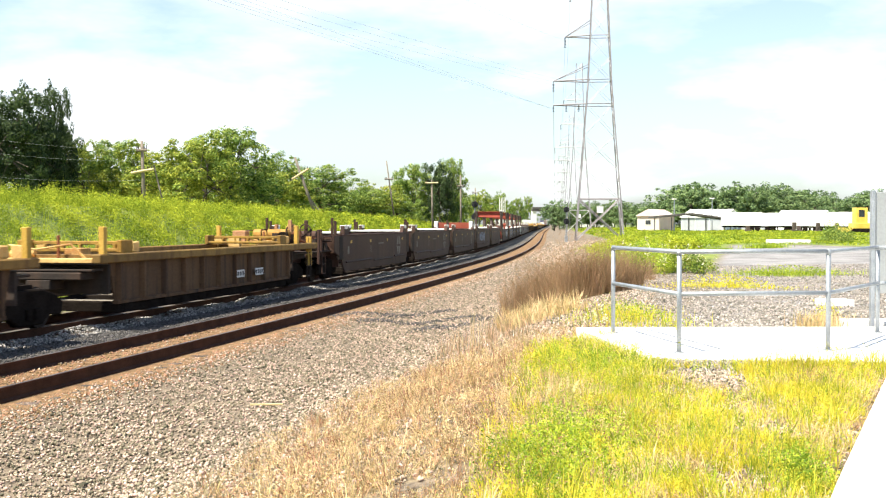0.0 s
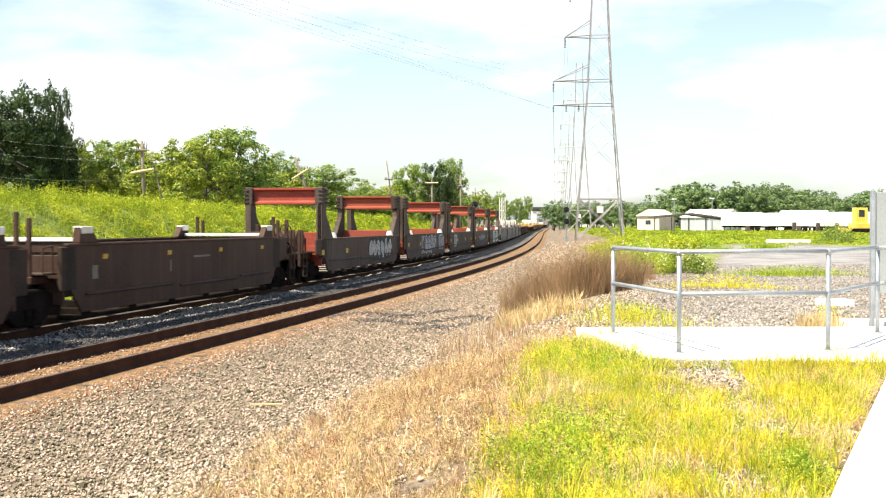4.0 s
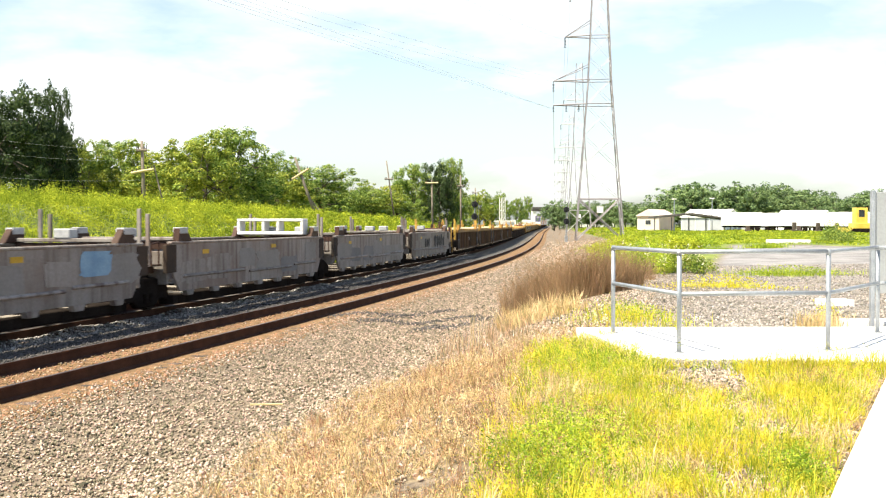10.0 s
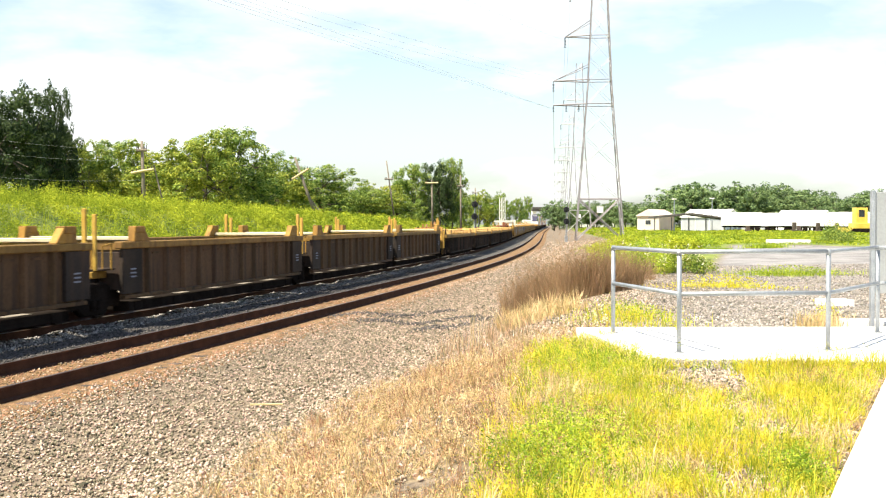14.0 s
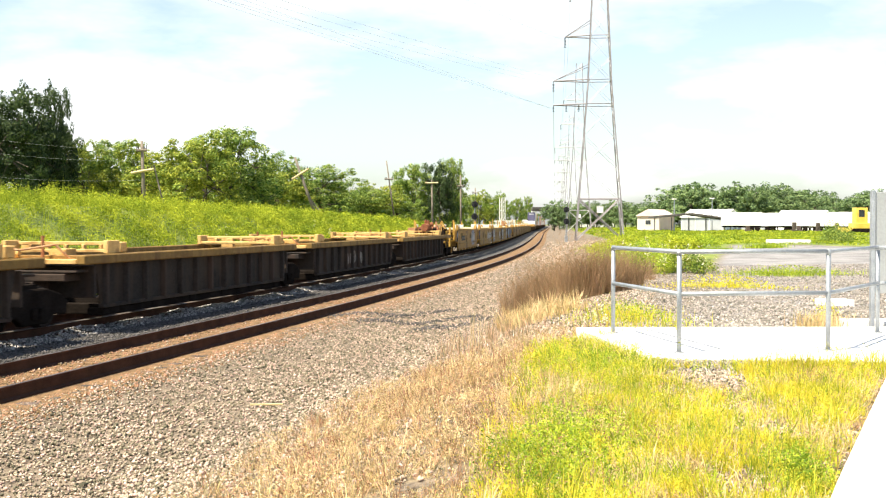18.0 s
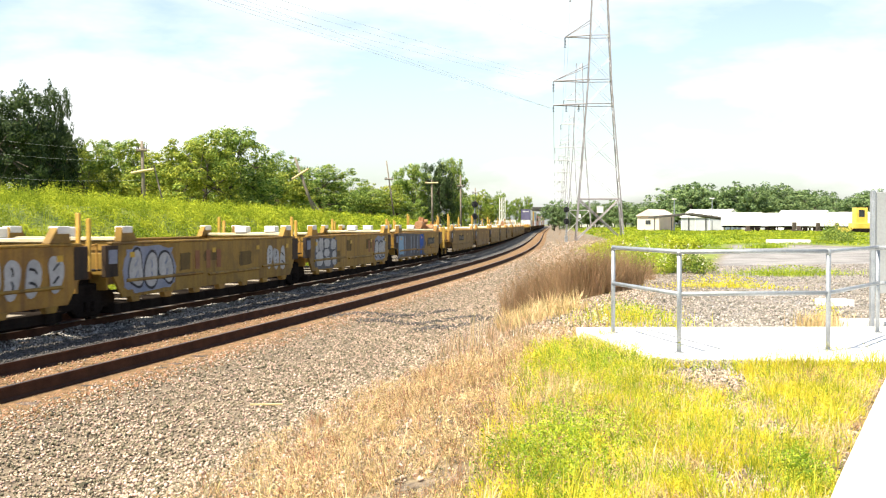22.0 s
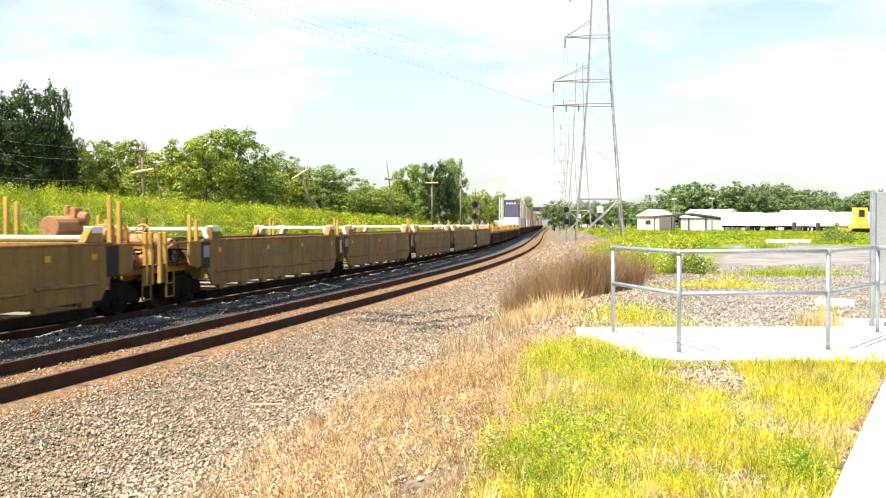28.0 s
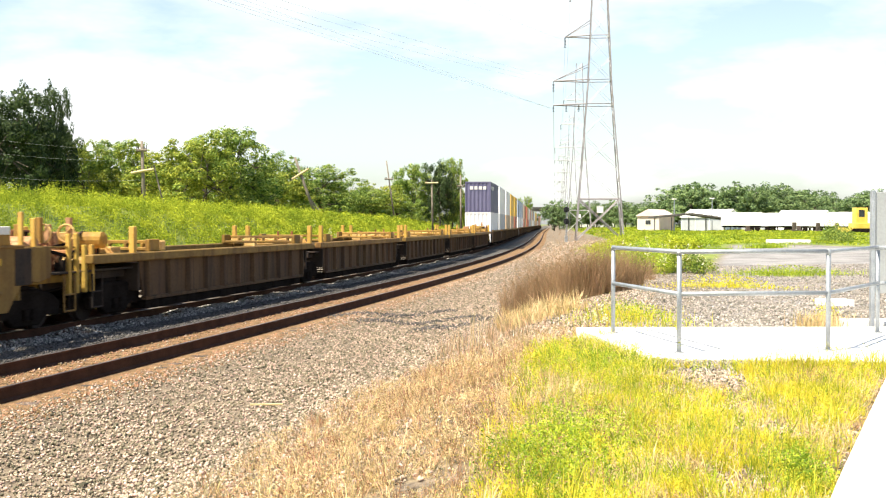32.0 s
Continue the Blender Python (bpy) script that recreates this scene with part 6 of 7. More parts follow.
def unit_proto(style, kind):
    st = STYLES[style]
    form, top, low = st["form"], st["top"], st["low"]
    w0, w1 = well_span(kind)
    L = MID if kind == "mid" else END
    e0, e1 = -L / 2, L / 2
    u = tagged(new("well_car"), st["label"], "railway car", group="units of the freight train")
    small = lambda nm, key, geo, m, b=0.012: shared((nm, style, kind, key), lambda: mesh_of(nm, geo, m, b))
    for sy in (-1, 1):
        if form in ("smooth", "bulk"):
            o = [(w0 + 0.05, top - 0.05), (w1 - 0.05, top - 0.05), (w1 - 0.05, low + 0.55), (w1 - 0.55, low), (w0 + 0.55, low), (w0 + 0.05, low + 0.55)]
            part("side_panel", small("side_panel", sy, Geo().prism(o, sy * 1.44, sy * 1.505, "y"), st["side"]), None, u)
            part("top_chord", small("top_chord", sy, Geo().box(w0, w1, sy * 1.38, sy * 1.53, top - 0.07, top), st["chord"], 0.02), None, u)
            zb = low + 0.34
            g = Geo().prism([(sy * 1.507, zb), (sy * 1.56, zb + 0.03), (sy * 1.56, zb + 0.055), (sy * 1.507, zb + 0.10)], w0 + 0.7, w0 + 5.2, "x")
            g.prism([(sy * 1.507, zb - 0.06), (sy * 1.56, zb - 0.03), (sy * 1.56, zb - 0.005), (sy * 1.507, zb + 0.04)], w0 + 5.6, w1 - 3.6, "x")
            g.prism([(sy * 1.507, zb), (sy * 1.56, zb + 0.03), (sy * 1.56, zb + 0.055), (sy * 1.507, zb + 0.10)], w1 - 3.3, w1 - 0.8, "x")
            part("ledge", small("ledge", sy, g, st["side"]), None, u)
            foot = shared(("foot", style), lambda: mesh_of("foot", Geo().prism([(-0.26, 0.14), (0.26, 0.14), (0.18, 0.0), (-0.18, 0.0)], -0.08, 0.06, "y"), st["side"], 0.01))
            for i in range(7 if style != "brown" else 0):
                put("foot", foot, u, pose(w0 + 1.2 + (w1 - w0 - 2.4) * i / 6, sy * 1.43, low - 0.13))
            for xa, xb in ((w0 - 0.28, w0 + 0.32), (w1 - 0.32, w1 + 0.28)):
                part("end_plate", small("end_plate", (sy, xa), Geo().box(xa, xb, sy * 1.40, sy * 1.512, low + 0.5, top - 0.08), SOOT), None, u, "sooty end plate")
        elif form == "ribbed":
            part("side_panel", small("side_panel", sy, Geo().box(w0, w1, sy * 1.36, sy * 1.41, low, top - 0.16), st["side"]), None, u)
            part("top_chord", small("top_chord", sy, Geo().box(w0 - 0.2, w1 + 0.2, sy * 1.32, sy * 1.53, top - 0.17, top), st["chord"], 0.02), None, u)
            part("bottom_chord", small("bottom_chord", sy, Geo().box(w0, w1, sy * 1.34, sy * 1.50, low - 0.02, low + 0.07), st["side"]), None, u)
            rib = shared(("rib", style, sy), lambda: mesh_of("rib", Geo().prism([(-0.11, sy * 1.41), (-0.05, sy * 1.50), (0.05, sy * 1.50), (0.11, sy * 1.41)], low + 0.05, top - 0.16, "z"), st["side"], 0.01))
            for i in range(13):
                put("rib", rib, u, pose(w0 + 0.25 + (w1 - w0 - 0.5) * i / 12, 0, 0))
            slot = shared(("slot", style, sy), lambda: mesh_of("slot_bar", Geo().box(-0.22, 0.22, sy * 1.412, sy * 1.432, top - 0.32, top - 0.27), st["side"]))
            for i in range(12):
                put("slot_bar", slot, u, pose(w0 + 0.25 + (w1 - w0 - 0.5) * (i + 0.5) / 12, 0, 0))
            for xa, xb in ((w0 - 0.1, w0 + 0.9), (w1 - 0.9, w1 + 0.1)):
                part("end_plate", small("end_plate", (sy, xa), Geo().box(xa, xb, sy * 1.40, sy * 1.508, low + 0.1, top - 0.18), SOOT), None, u, "dark repainted end plate")
        else:
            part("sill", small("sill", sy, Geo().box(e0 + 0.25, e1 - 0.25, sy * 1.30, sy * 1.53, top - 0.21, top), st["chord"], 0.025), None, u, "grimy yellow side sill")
            lo_x, hi_x = w0 + 0.35, w1 - 0.35
            o = [(lo_x - 0.25, top - 0.21), (hi_x + 0.25, top - 0.21), (hi_x, low), (lo_x, low)]
            part("side_panel", small("side_panel", sy, Geo().prism(o, sy * 1.30, sy * 1.35, "y"), st["side"]), None, u)
            rib = shared(("rib", style, sy), lambda: mesh_of("rib", Geo().prism([(-0.10, sy * 1.35), (-0.05, sy * 1.46), (0.05, sy * 1.46), (0.10, sy * 1.35)], low + 0.02, top - 0.22, "z"), st["side"], 0.01))
            n = 13 if style == "black" else 11
            for i in range(n):
                put("rib", rib, u, pose(lo_x + 0.15 + (hi_x - lo_x - 0.3) * i / (n - 1), 0, 0))
            part("bottom_chord", small("bottom_chord", sy, Geo().box(lo_x, hi_x, sy * 1.28, sy * 1.42, low - 0.05, low + 0.04), st["side"]), None, u)
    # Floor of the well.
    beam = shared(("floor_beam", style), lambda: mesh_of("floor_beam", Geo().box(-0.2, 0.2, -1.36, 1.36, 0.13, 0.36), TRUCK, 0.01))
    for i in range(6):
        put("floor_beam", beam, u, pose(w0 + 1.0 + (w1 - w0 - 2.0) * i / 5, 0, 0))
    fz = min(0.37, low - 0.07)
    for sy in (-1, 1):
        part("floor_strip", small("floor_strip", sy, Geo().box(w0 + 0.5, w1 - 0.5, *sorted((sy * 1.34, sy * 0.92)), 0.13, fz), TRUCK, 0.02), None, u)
    # Pale strips stand in for sunlit ground seen through under the car.
    if style != "brown":
        rr = random.Random(len(style) + 3 * len(kind))
        for i in range(5):
            xa = w0 + 0.95 + (w1 - w0 - 1.9) * (i + rr.uniform(0.0, 0.25)) / 5
            part("floor_sheet", small("floor_sheet", i, Geo().box(xa, xa + rr.uniform(0.5, 0.9), -1.28, 1.28, fz + 0.004, fz + 0.016), LITGAP, 0), None, u, "pale strip standing in for a sunlit gap")
    # Ends: bulkheads of the well, platforms over the trucks, guides, frames and posts.
    for end, w in ((-1, w0), (1, w1)):
        e = e0 if end < 0 else e1
        out = abs(e - w)
        part("well_end", small("well_end", end, Geo().box(w - 0.05, w + 0.05, -1.40, 1.40, low + 0.2, top - 0.25), st["side"] if form == "smooth" else RED if form == "bulk" else SOOT), None, u)
        xa, xb = sorted((w, w + end * (out - 0.22)))
        part("platform", small("platform", end, Geo().box(xa, xb, -1.05, 1.05, 0.95, 1.12).box(xa, xb, -0.30, 0.30, 0.72, 0.95), SOOT if form in ("bulk", "low") else st["fit"], 0.02), None, u)
        part("grating", small("grating", end, Geo().box(*sorted((w + end * 0.1, w + end * (out - 0.25))), -1.30, 1.30, 1.14, 1.19), SOOT), None, u)
        if form in ("smooth", "ribbed"):
            bx = w - end * 0.75
            if style == "tall":
                g = Geo().tube((bx, -1.30, top + 0.09), (bx, 1.30, top + 0.09), 0.075, None, 10).tube((bx + 0.3, -1.2, top + 0.05), (bx + 0.3, 1.2, top + 0.05), 0.05, None, 8)
            elif style == "plain":
                g = Geo().prism([(-1.42, top), (-1.30, top + 0.32), (1.30, top + 0.32), (1.42, top), (1.28, top), (1.2, top + 0.22), (-1.2, top + 0.22), (-1.28, top)], bx - 0.3, bx + 0.3, "x")
            else:
                g = Geo().box(bx - 0.16, bx + 0.16, -1.30, 1.30, top + 0.02, top + 0.11)
            part("end_beam", small("end_beam", end, g, st["beam"], 0.015), None, u, "pale cross beam over the well end")
            part("under_beam", small("under_beam", end, Geo().box(bx - 0.12, bx + 0.12, -1.36, 1.36, top - 0.22, top), st["fit"]), None, u)
            for sy in (-1, 1):
                o = [(bx - 0.55, top), (bx + 0.30, top), (bx + 0.24, top + 0.34), (bx - 0.22, top + 0.34)] if end > 0 else \
                    [(bx + 0.55, top), (bx - 0.30, top), (bx - 0.24, top + 0.34), (bx + 0.22, top + 0.34)]
                gd = part("container_guide", small("container_guide", (sy, end), Geo().prism(o, sy * 1.34, sy * 1.52, "y"), st["fit"]), None, u)
                part("guide_cap", small("guide_cap", (sy, end), Geo().box(bx - 0.235, bx + 0.25, sy * 1.32, sy * 1.535, top + 0.20, top + 0.36), st["guide"]), None, gd, "white painted guide cap")
            if style in ("yellow", "grey"):
                part("guide_cap", small("mid_guide", end, Geo().box(bx - 0.18, bx + 0.2, -0.12, 0.32, top + 0.10, top + 0.34), st["guide"], 0.03), None, u, "white middle guide block")
            if end > 0 or kind == "front":
                px = w + end * 0.42
                for sy in (-1.32, 1.32):
                    for dx in (-0.14, 0.14):
                        key = ("post", style, dx > 0)
                        tall = st["post"] - (0.0 if dx < 0 else 0.12)
                        pm = shared(key, lambda: mesh_of("post", Geo().box(-0.035, 0.035, -0.05, 0.05, 1.15, tall), GREYCAR if style == "grey" else BROWN if style == "brown" else LITYELLOW, 0.012))
                        put("post", pm, u, pose(px + dx * 1.6, sy, 0))
            rail_g = Geo().path([(w + end * 0.3, -1.3, 1.15), (w + end * 0.3, -1.3, 1.75), (e - end * 0.3, -1.25, 1.7), (e - end * 0.3, -1.25, 1.15)], 0.022, 6)
            part("grab_rail", small("grab_rail", end, rail_g, st["fit"], 0), None, u)
            part("brake_hose", small("brake_hose", end, Geo().path([(w + end * 0.2, -0.9, 1.1), (w + end * 0.5, -1.1, 0.7), (e - end * 0.15, -0.8, 0.8)], 0.03, 6), TRUCK, 0), None, u)
        if form == "bulk":
            bx = w - end * 0.05
            for sy in (-1, 1):
                o = [(bx + end * 0.30, top - 0.3), (bx + end * 0.30, 3.0), (bx - end * 0.20, 3.0), (bx - end * 0.28, 2.55), (bx - end * 1.25, top), (bx - end * 1.25, top - 0.3)]
                part("bulkhead_leg", small("bulkhead_leg", (sy, end), Geo().prism(o, sy * 1.26, sy * 1.50, "y"), st["side"], 0.02), None, u, "tapered grey-brown bulkhead leg")
                h_ = part("leg_head", small("leg_head", (sy, end), Geo().box(bx - 0.30, bx + 0.36, sy * 1.20, sy * 1.52, 2.92, 3.58), st["side"], 0.03), None, u)
                for j in range(4):
                    part("rung", small("rung", (sy, end, j), Geo().box(bx - 0.33, bx + 0.39, sy * 1.36, sy * 1.56, 2.98 + 0.15 * j, 3.03 + 0.15 * j), SOOT, 0.006), None, h_)
            o = [(bx - 0.20, 2.94), (bx + 0.20, 2.94), (bx + 0.20, 3.02), (bx + 0.10, 3.08), (bx + 0.10, 3.42), (bx + 0.22, 3.48), (bx + 0.22, 3.56), (bx - 0.22, 3.56), (bx - 0.22, 3.48), (bx - 0.10, 3.42), (bx - 0.10, 3.08), (bx - 0.20, 3.02)]
            part("bulkhead_beam", small("bulkhead_beam", end, Geo().prism(o, -1.22, 1.22, "y"), RED, 0.01), None, u, "faded red bulkhead cross beam")
            part("end_sheet", small("end_sheet", end, Geo().box(bx - 0.04, bx + 0.04, -1.25, 1.25, top - 0.25, top + 0.22), RED), None, u, "faded red low end sheet")
            gd = shared(("guide_cap", style), lambda: mesh_of("guide_cap", Geo().tube((0, 0, 0), (0, 0, 0.22), 0.17, 0.10, 10), WHITEPAINT))
            put("guide_cap", gd, u, pose(bx - end * 1.5, -1.4, top - 0.02))
            for sy in (-1.45,):
                lad = Geo().path([(bx + end * 0.42, sy, 0.9), (bx + end * 0.42, sy, 2.95)], 0.025, 6).path([(bx + end * 0.62, sy, 0.9), (bx + end * 0.62, sy, 2.95)], 0.025, 6)
                for j in range(6):
                    lad.tube((bx + end * 0.42, sy, 1.1 + 0.33 * j), (bx + end * 0.62, sy, 1.1 + 0.33 * j), 0.018, None, 6)
                part("ladder", small("ladder", end, lad, TRUCK, 0), None, u)
        if form == "low":
            bx = w - end * 0.9
            fr = Geo().box(bx - 0.18, bx - 0.06, -1.25, 1.25, top + 0.02, top + 0.10).box(bx + 0.30, bx + 0.40, -1.25, 1.25, top + 0.18, top + 0.27)
            fr.box(bx - 0.2, bx + 0.4, -1.34, -1.22, top, top + 0.30).box(bx - 0.2, bx + 0.4, 1.22, 1.34, top, top + 0.30)
            for j in range(5):
                fr.box(bx + 0.29, bx + 0.41, -0.9 + 0.45 * j - 0.04, -0.9 + 0.45 * j + 0.04, top, top + 0.2)
            part("end_frame", small("end_frame", end, fr, st["guide"], 0.015), None, u, "rusty yellow container end frame")
            part("end_beam", small("end_beam", end, Geo().box(w - 0.12, w + 0.12, -1.3, 1.3, top - 0.12, top - 0.02), st["chord"]), None, u)
            part("lock_block", small("lock_block", end, Geo().box(bx + 0.55, bx + 0.85, -1.30, -0.95, top, top + 0.26).box(bx + 0.55, bx + 0.85, 0.95, 1.30, top, top + 0.26), RUSTYELLOW, 0.03), None, u)
            part("deck", small("deck", end, Geo().box(*sorted((w, e - end * 0.3)), -1.28, 1.28, top - 0.20, top - 0.10), RUSTYELLOW, 0.01), None, u, "rust-stained end deck")
            cl = Geo().path([(w + end * 0.2, -0.9, top - 0.1), (w + end * 0.3, -0.6, top + 0.22), (w + end * 0.6, 0.1, top + 0.1), (w + end * 0.5, 0.8, top + 0.2)], 0.03, 6)
            pieces = (("valve_box", Geo().box(w - 0.5 - 0.1, w - 0.5 + 0.1, 0.3, 0.7, top - 0.1, top + 0.2)), ("small_cylinder", Geo().tube((w + end * 0.1, 0.4, top), (w + end * 0.1, 1.0, top), 0.09, None, 8)),
                      ("lever", Geo().box(w + end * 0.25 - 0.03, w + end * 0.25 + 0.03, -0.3, -0.24, top - 0.1, top + 0.42)), ("cover_box", Geo().box(w - end * 0.2 - 0.25, w - end * 0.2 + 0.25, -0.7, -0.3, top - 0.05, top + 0.12)))
            for nm, gg in pieces:
                part(nm, small(nm, end, gg, RUSTYELLOW if nm != "lever" else RUSTPIPE, 0.01), None, u)
            part("pipework", small("pipework", end, cl, ORANGE if style == "black" else RUSTYELLOW, 0), None, u, "rusty brake pipework")
            if st["post"]:
                for sy in (-1.42, 1.42):
                    pm = shared(("post", style), lambda: mesh_of("post", Geo().box(-0.08, 0.08, -0.07, 0.07, top - 0.1, st["post"]), LITYELLOW, 0.015))
                    put("post", pm, u, pose(w + end * 0.35, sy, 0))
    # Brake gear and couplers on the outer ends.
    if kind != "mid":
        end, e, w = (-1, e0, w0) if kind == "front" else (1, e1, w1)
        if form in ("smooth", "bulk"):
            for sy in (-1, 1):
                o = [(w - end * 0.05, top - 0.05), (w + end * 1.0, top - 0.05), (w + end * 1.0, 1.12), (w + end * 0.55, 1.02), (w - end * 0.05, low + 0.6)]
                part("side_extension", small("side_extension", sy, Geo().prism(o, sy * 1.43, sy * 1.50, "y"), st["side"]), None, u)
        tx = e - end * 2.0
        truck_under(u, tx)
        part("coupler", small("coupler", end, Geo().box(*sorted((e - end * 0.9, e - end * 0.05)), -0.14, 0.14, 0.68, 0.92).box(*sorted((e - end * 0.28, e + end * 0.05)), -0.2, 0.2, 0.64, 0.98), TRUCK, 0.03), None, u)
        zt = 1.25 if form != "low" else top - 0.05
        part("air_reservoir", small("air_reservoir", end, Geo().tube((w + end * 0.9, -0.95, zt + 0.35), (w + end * 0.9, 0.3, zt + 0.35), 0.20 if form == "low" else 0.24, None, 14).tube((w + end * 0.9, -1.0, zt + 0.35), (w + end * 0.9, -0.95, zt + 0.35), 0.12, 0.20, 14), RUSTPIPE if style == "black" else ORANGE if style == "plain" else st["fit"], 0), None, u, "cylindrical air reservoir")
        part("brake_stand", small("brake_stand", end, Geo().box(e - end * 0.75 - 0.06, e - end * 0.75 + 0.06, -0.72, -0.60, 1.0, 2.35).box(e - end * 0.75 - 0.06, e - end * 0.75 + 0.06, -0.2, -0.08, 1.0, 2.2).box(e - end * 0.75 - 0.04, e - end * 0.75 + 0.04, -0.72, 0.9, 1.55, 1.62), st["fit"] if form != "low" else ORANGE, 0.01), None, u)
        bw = Geo()
        c = (e - end * 0.62, -0.66, 2.0)
        ring = [(c[0], c[1] + 0.2 * math.cos(6.283 * i / 14), c[2] + 0.2 * math.sin(6.283 * i / 14)) for i in range(15)]
        bw.path(ring, 0.025, 6)
        for i in range(0, 14, 5):
            bw.tube(c, ring[i], 0.02, None, 5)
        part("brake_wheel", small("brake_wheel", end, bw, RUSTYELLOW if style in ("black", "plain", "tall", "yellow", "sill") else st["fit"], 0), None, u, "hand brake wheel")
        vm = ORANGE if form == "low" or style in ("yellow", "tall", "plain") else st["fit"]
        part("valve_block", small("valve_block", end, Geo().box(w + end * 0.35 - 0.2, w + end * 0.35 + 0.2, 0.35, 0.85, zt, zt + 0.5), vm, 0.03), None, u, "brake valve block")
        part("valve_cylinder", small("valve_cylinder", end, Geo().tube((w + end * 1.4, 0.1, zt + 0.05), (w + end * 1.4, 0.1, zt + 0.55), 0.2, 0.14, 10), vm, 0.03), None, u, "upright brake valve cylinder")
        part("step_irons", small("step_irons", end, Geo().path([(e - end * 0.5, -1.35, 1.1), (e - end * 0.5, -1.35, 0.35), (e - end * 0.95, -1.35, 0.35), (e - end * 0.95, -1.35, 1.1)], 0.022, 6).tube((e - end * 0.5, -1.35, 0.7), (e - end * 0.95, -1.35, 0.7), 0.018, None, 6), st["chord"] if form != "low" else SOOT, 0), None, u)
        rr = random.Random(len(style) * 7 + len(kind))
        for m_, lab in ((SOOT, "dark bent brake pipes"), (RUSTPIPE, "rusty bent brake pipes"), (TRUCK, "hanging brake hoses")):
            tg = Geo()
            for _ in range(4):
                xs = sorted(rr.uniform(w + end * 0.15, e - end * 0.25) for _ in range(3))
                base_z = 1.2 if form != "low" else top - 0.05
                zz = [base_z + rr.uniform(0.0, 0.6) for _ in range(3)]
                ya = rr.uniform(-1.25, 0.6)
                tg.path([(xs[0], ya, base_z - 0.1), (xs[0], ya, zz[0]), (xs[1], ya + rr.uniform(-0.2, 0.3), zz[1]), (xs[2], ya + rr.uniform(-0.2, 0.3), zz[2]), (xs[2], ya, base_z - 0.1)], rr.uniform(0.018, 0.04), 5)
                bx_, bz_ = rr.choice(xs), base_z + rr.uniform(0.0, 0.3)
                tg.box(bx_ - 0.1, bx_ + 0.1, ya - 0.1, ya + 0.1, bz_ - 0.1, bz_ + rr.uniform(0.1, 0.35))
            part("brake_pipes", small("brake_pipes", lab, tg, m_, 0), None, u, lab)
        if kind == "rear" and style in ("black", "yellow", "tall"):
            vx, vz = w + 0.25, top + (0.05 if form != "low" else 0.15)
            vg = Geo().tube((vx - 1.0, -0.35, vz + 0.30), (vx + 0.35, -0.35, vz + 0.30), 0.24, None, 16).tube((vx + 0.35, -0.35, vz + 0.30), (vx + 0.45, -0.35, vz + 0.30), 0.24, 0.12, 16).box(vx - 0.12, vx + 0.2, -0.5, -0.2, vz + 0.5, vz + 0.74).tube((vx, -0.75, vz + 0.5), (vx, -0.55, vz + 0.5), 0.13, 0.16, 10).tube((vx - 0.1, -0.3, vz + 0.62), (vx - 0.1, -0.3, vz + 0.8), 0.06, None, 8)
            vg.box(vx - 0.05, vx + 0.05, -0.35, -0.25, vz - 0.3, vz + 0.12).tube((vx + 0.5, -1.0, vz + 0.1), (vx + 0.5, 0.2, vz + 0.1), 0.17, None, 12).box(vx + 0.75, vx + 1.0, -0.9, -0.5, vz - 0.2, vz + 0.35)
            part("valve_stand", small("valve_stand", 0, vg, RUSTPIPE if style == "black" else ORANGE, 0.02), None, u, "raised rusty brake valve stand")
        if form != "low":
            tg = Geo().tube((e - end * 1.35, -0.9, 1.75), (e - end * 1.35, 0.2, 1.75), 0.2, None, 12).tube((e - end * 0.45, -0.95, 1.35), (e - end * 0.45, -0.55, 1.35), 0.16, None, 12)
            tg.box(e - end * 1.0 - 0.15, e - end * 1.0 + 0.15, -1.0, -0.6, 1.15, 1.65).path([(e - end * 1.6, -1.1, 1.2), (e - end * 1.4, -1.15, 1.7), (e - end * 0.9, -1.1, 1.5), (e - end * 0.5, -1.15, 1.15)], 0.03, 6)
            part("brake_cylinder", small("brake_cylinder", end, tg, ORANGE if style in ("plain", "tall") else st["fit"], 0), None, u, "grimy brake cylinder group")
        for dx in (0.3, 0.62):
            part("post", small("end_post", (end, dx), Geo().box(e - end * dx - 0.05, e - end * dx + 0.05, -1.32, -1.22, 0.7, 2.0 if form != "low" else 1.75), (LITYELLOW if st["fit"] is YELLOW else st["fit"]) if form != "low" else LITYELLOW, 0.012), None, u)
    if kind != "rear":
        truck_under(u, e1)
    return u


PROTO = {}


def unit(style, kind):
    """A unit of a car: built once, then copied."""
    if (style, kind) not in PROTO:
        PROTO[style, kind] = unit_proto(style, kind)
        return PROTO[style, kind]
    return copy_thing(PROTO[style, kind], Matrix())


# Couplings and joints, in metres along the train from where the leading end stands at the start.
CARS = [("black0", "black", (-12.0, 5.6, 23.9)), ("brown", "brown", (23.9, 40.2, 55.3, 70.4, 85.6, 102.4)), ("bulk", "bulk", (102.4, 119.5, 134.6, 149.9, 165.0, 180.9)),
        ("grey", "grey", (180.9, 197.8, 212.6, 227.5, 243.0, 259.3)), ("ribbed", "ribbed", (259.3, 276.2, 291.4, 306.2, 320.9, 336.9)),
        ("black", "black", (336.9, 354.6, 370.7, 387.0, 403.5, 421.0)), ("yellow", "yellow", (421.0, 438.8, 453.3, 468.0, 482.8, 499.8)),
        ("tall", "tall", (499.8, 516.9, 531.8, 546.7, 561.6, 579.0)), ("plain", "plain", (579.0, 595.1, 609.8, 624.5, 639.6, 656.2)),
        ("sill", "sill", (656.2, 672.8, 688.8, 704.2, 719.6, 736.6))]
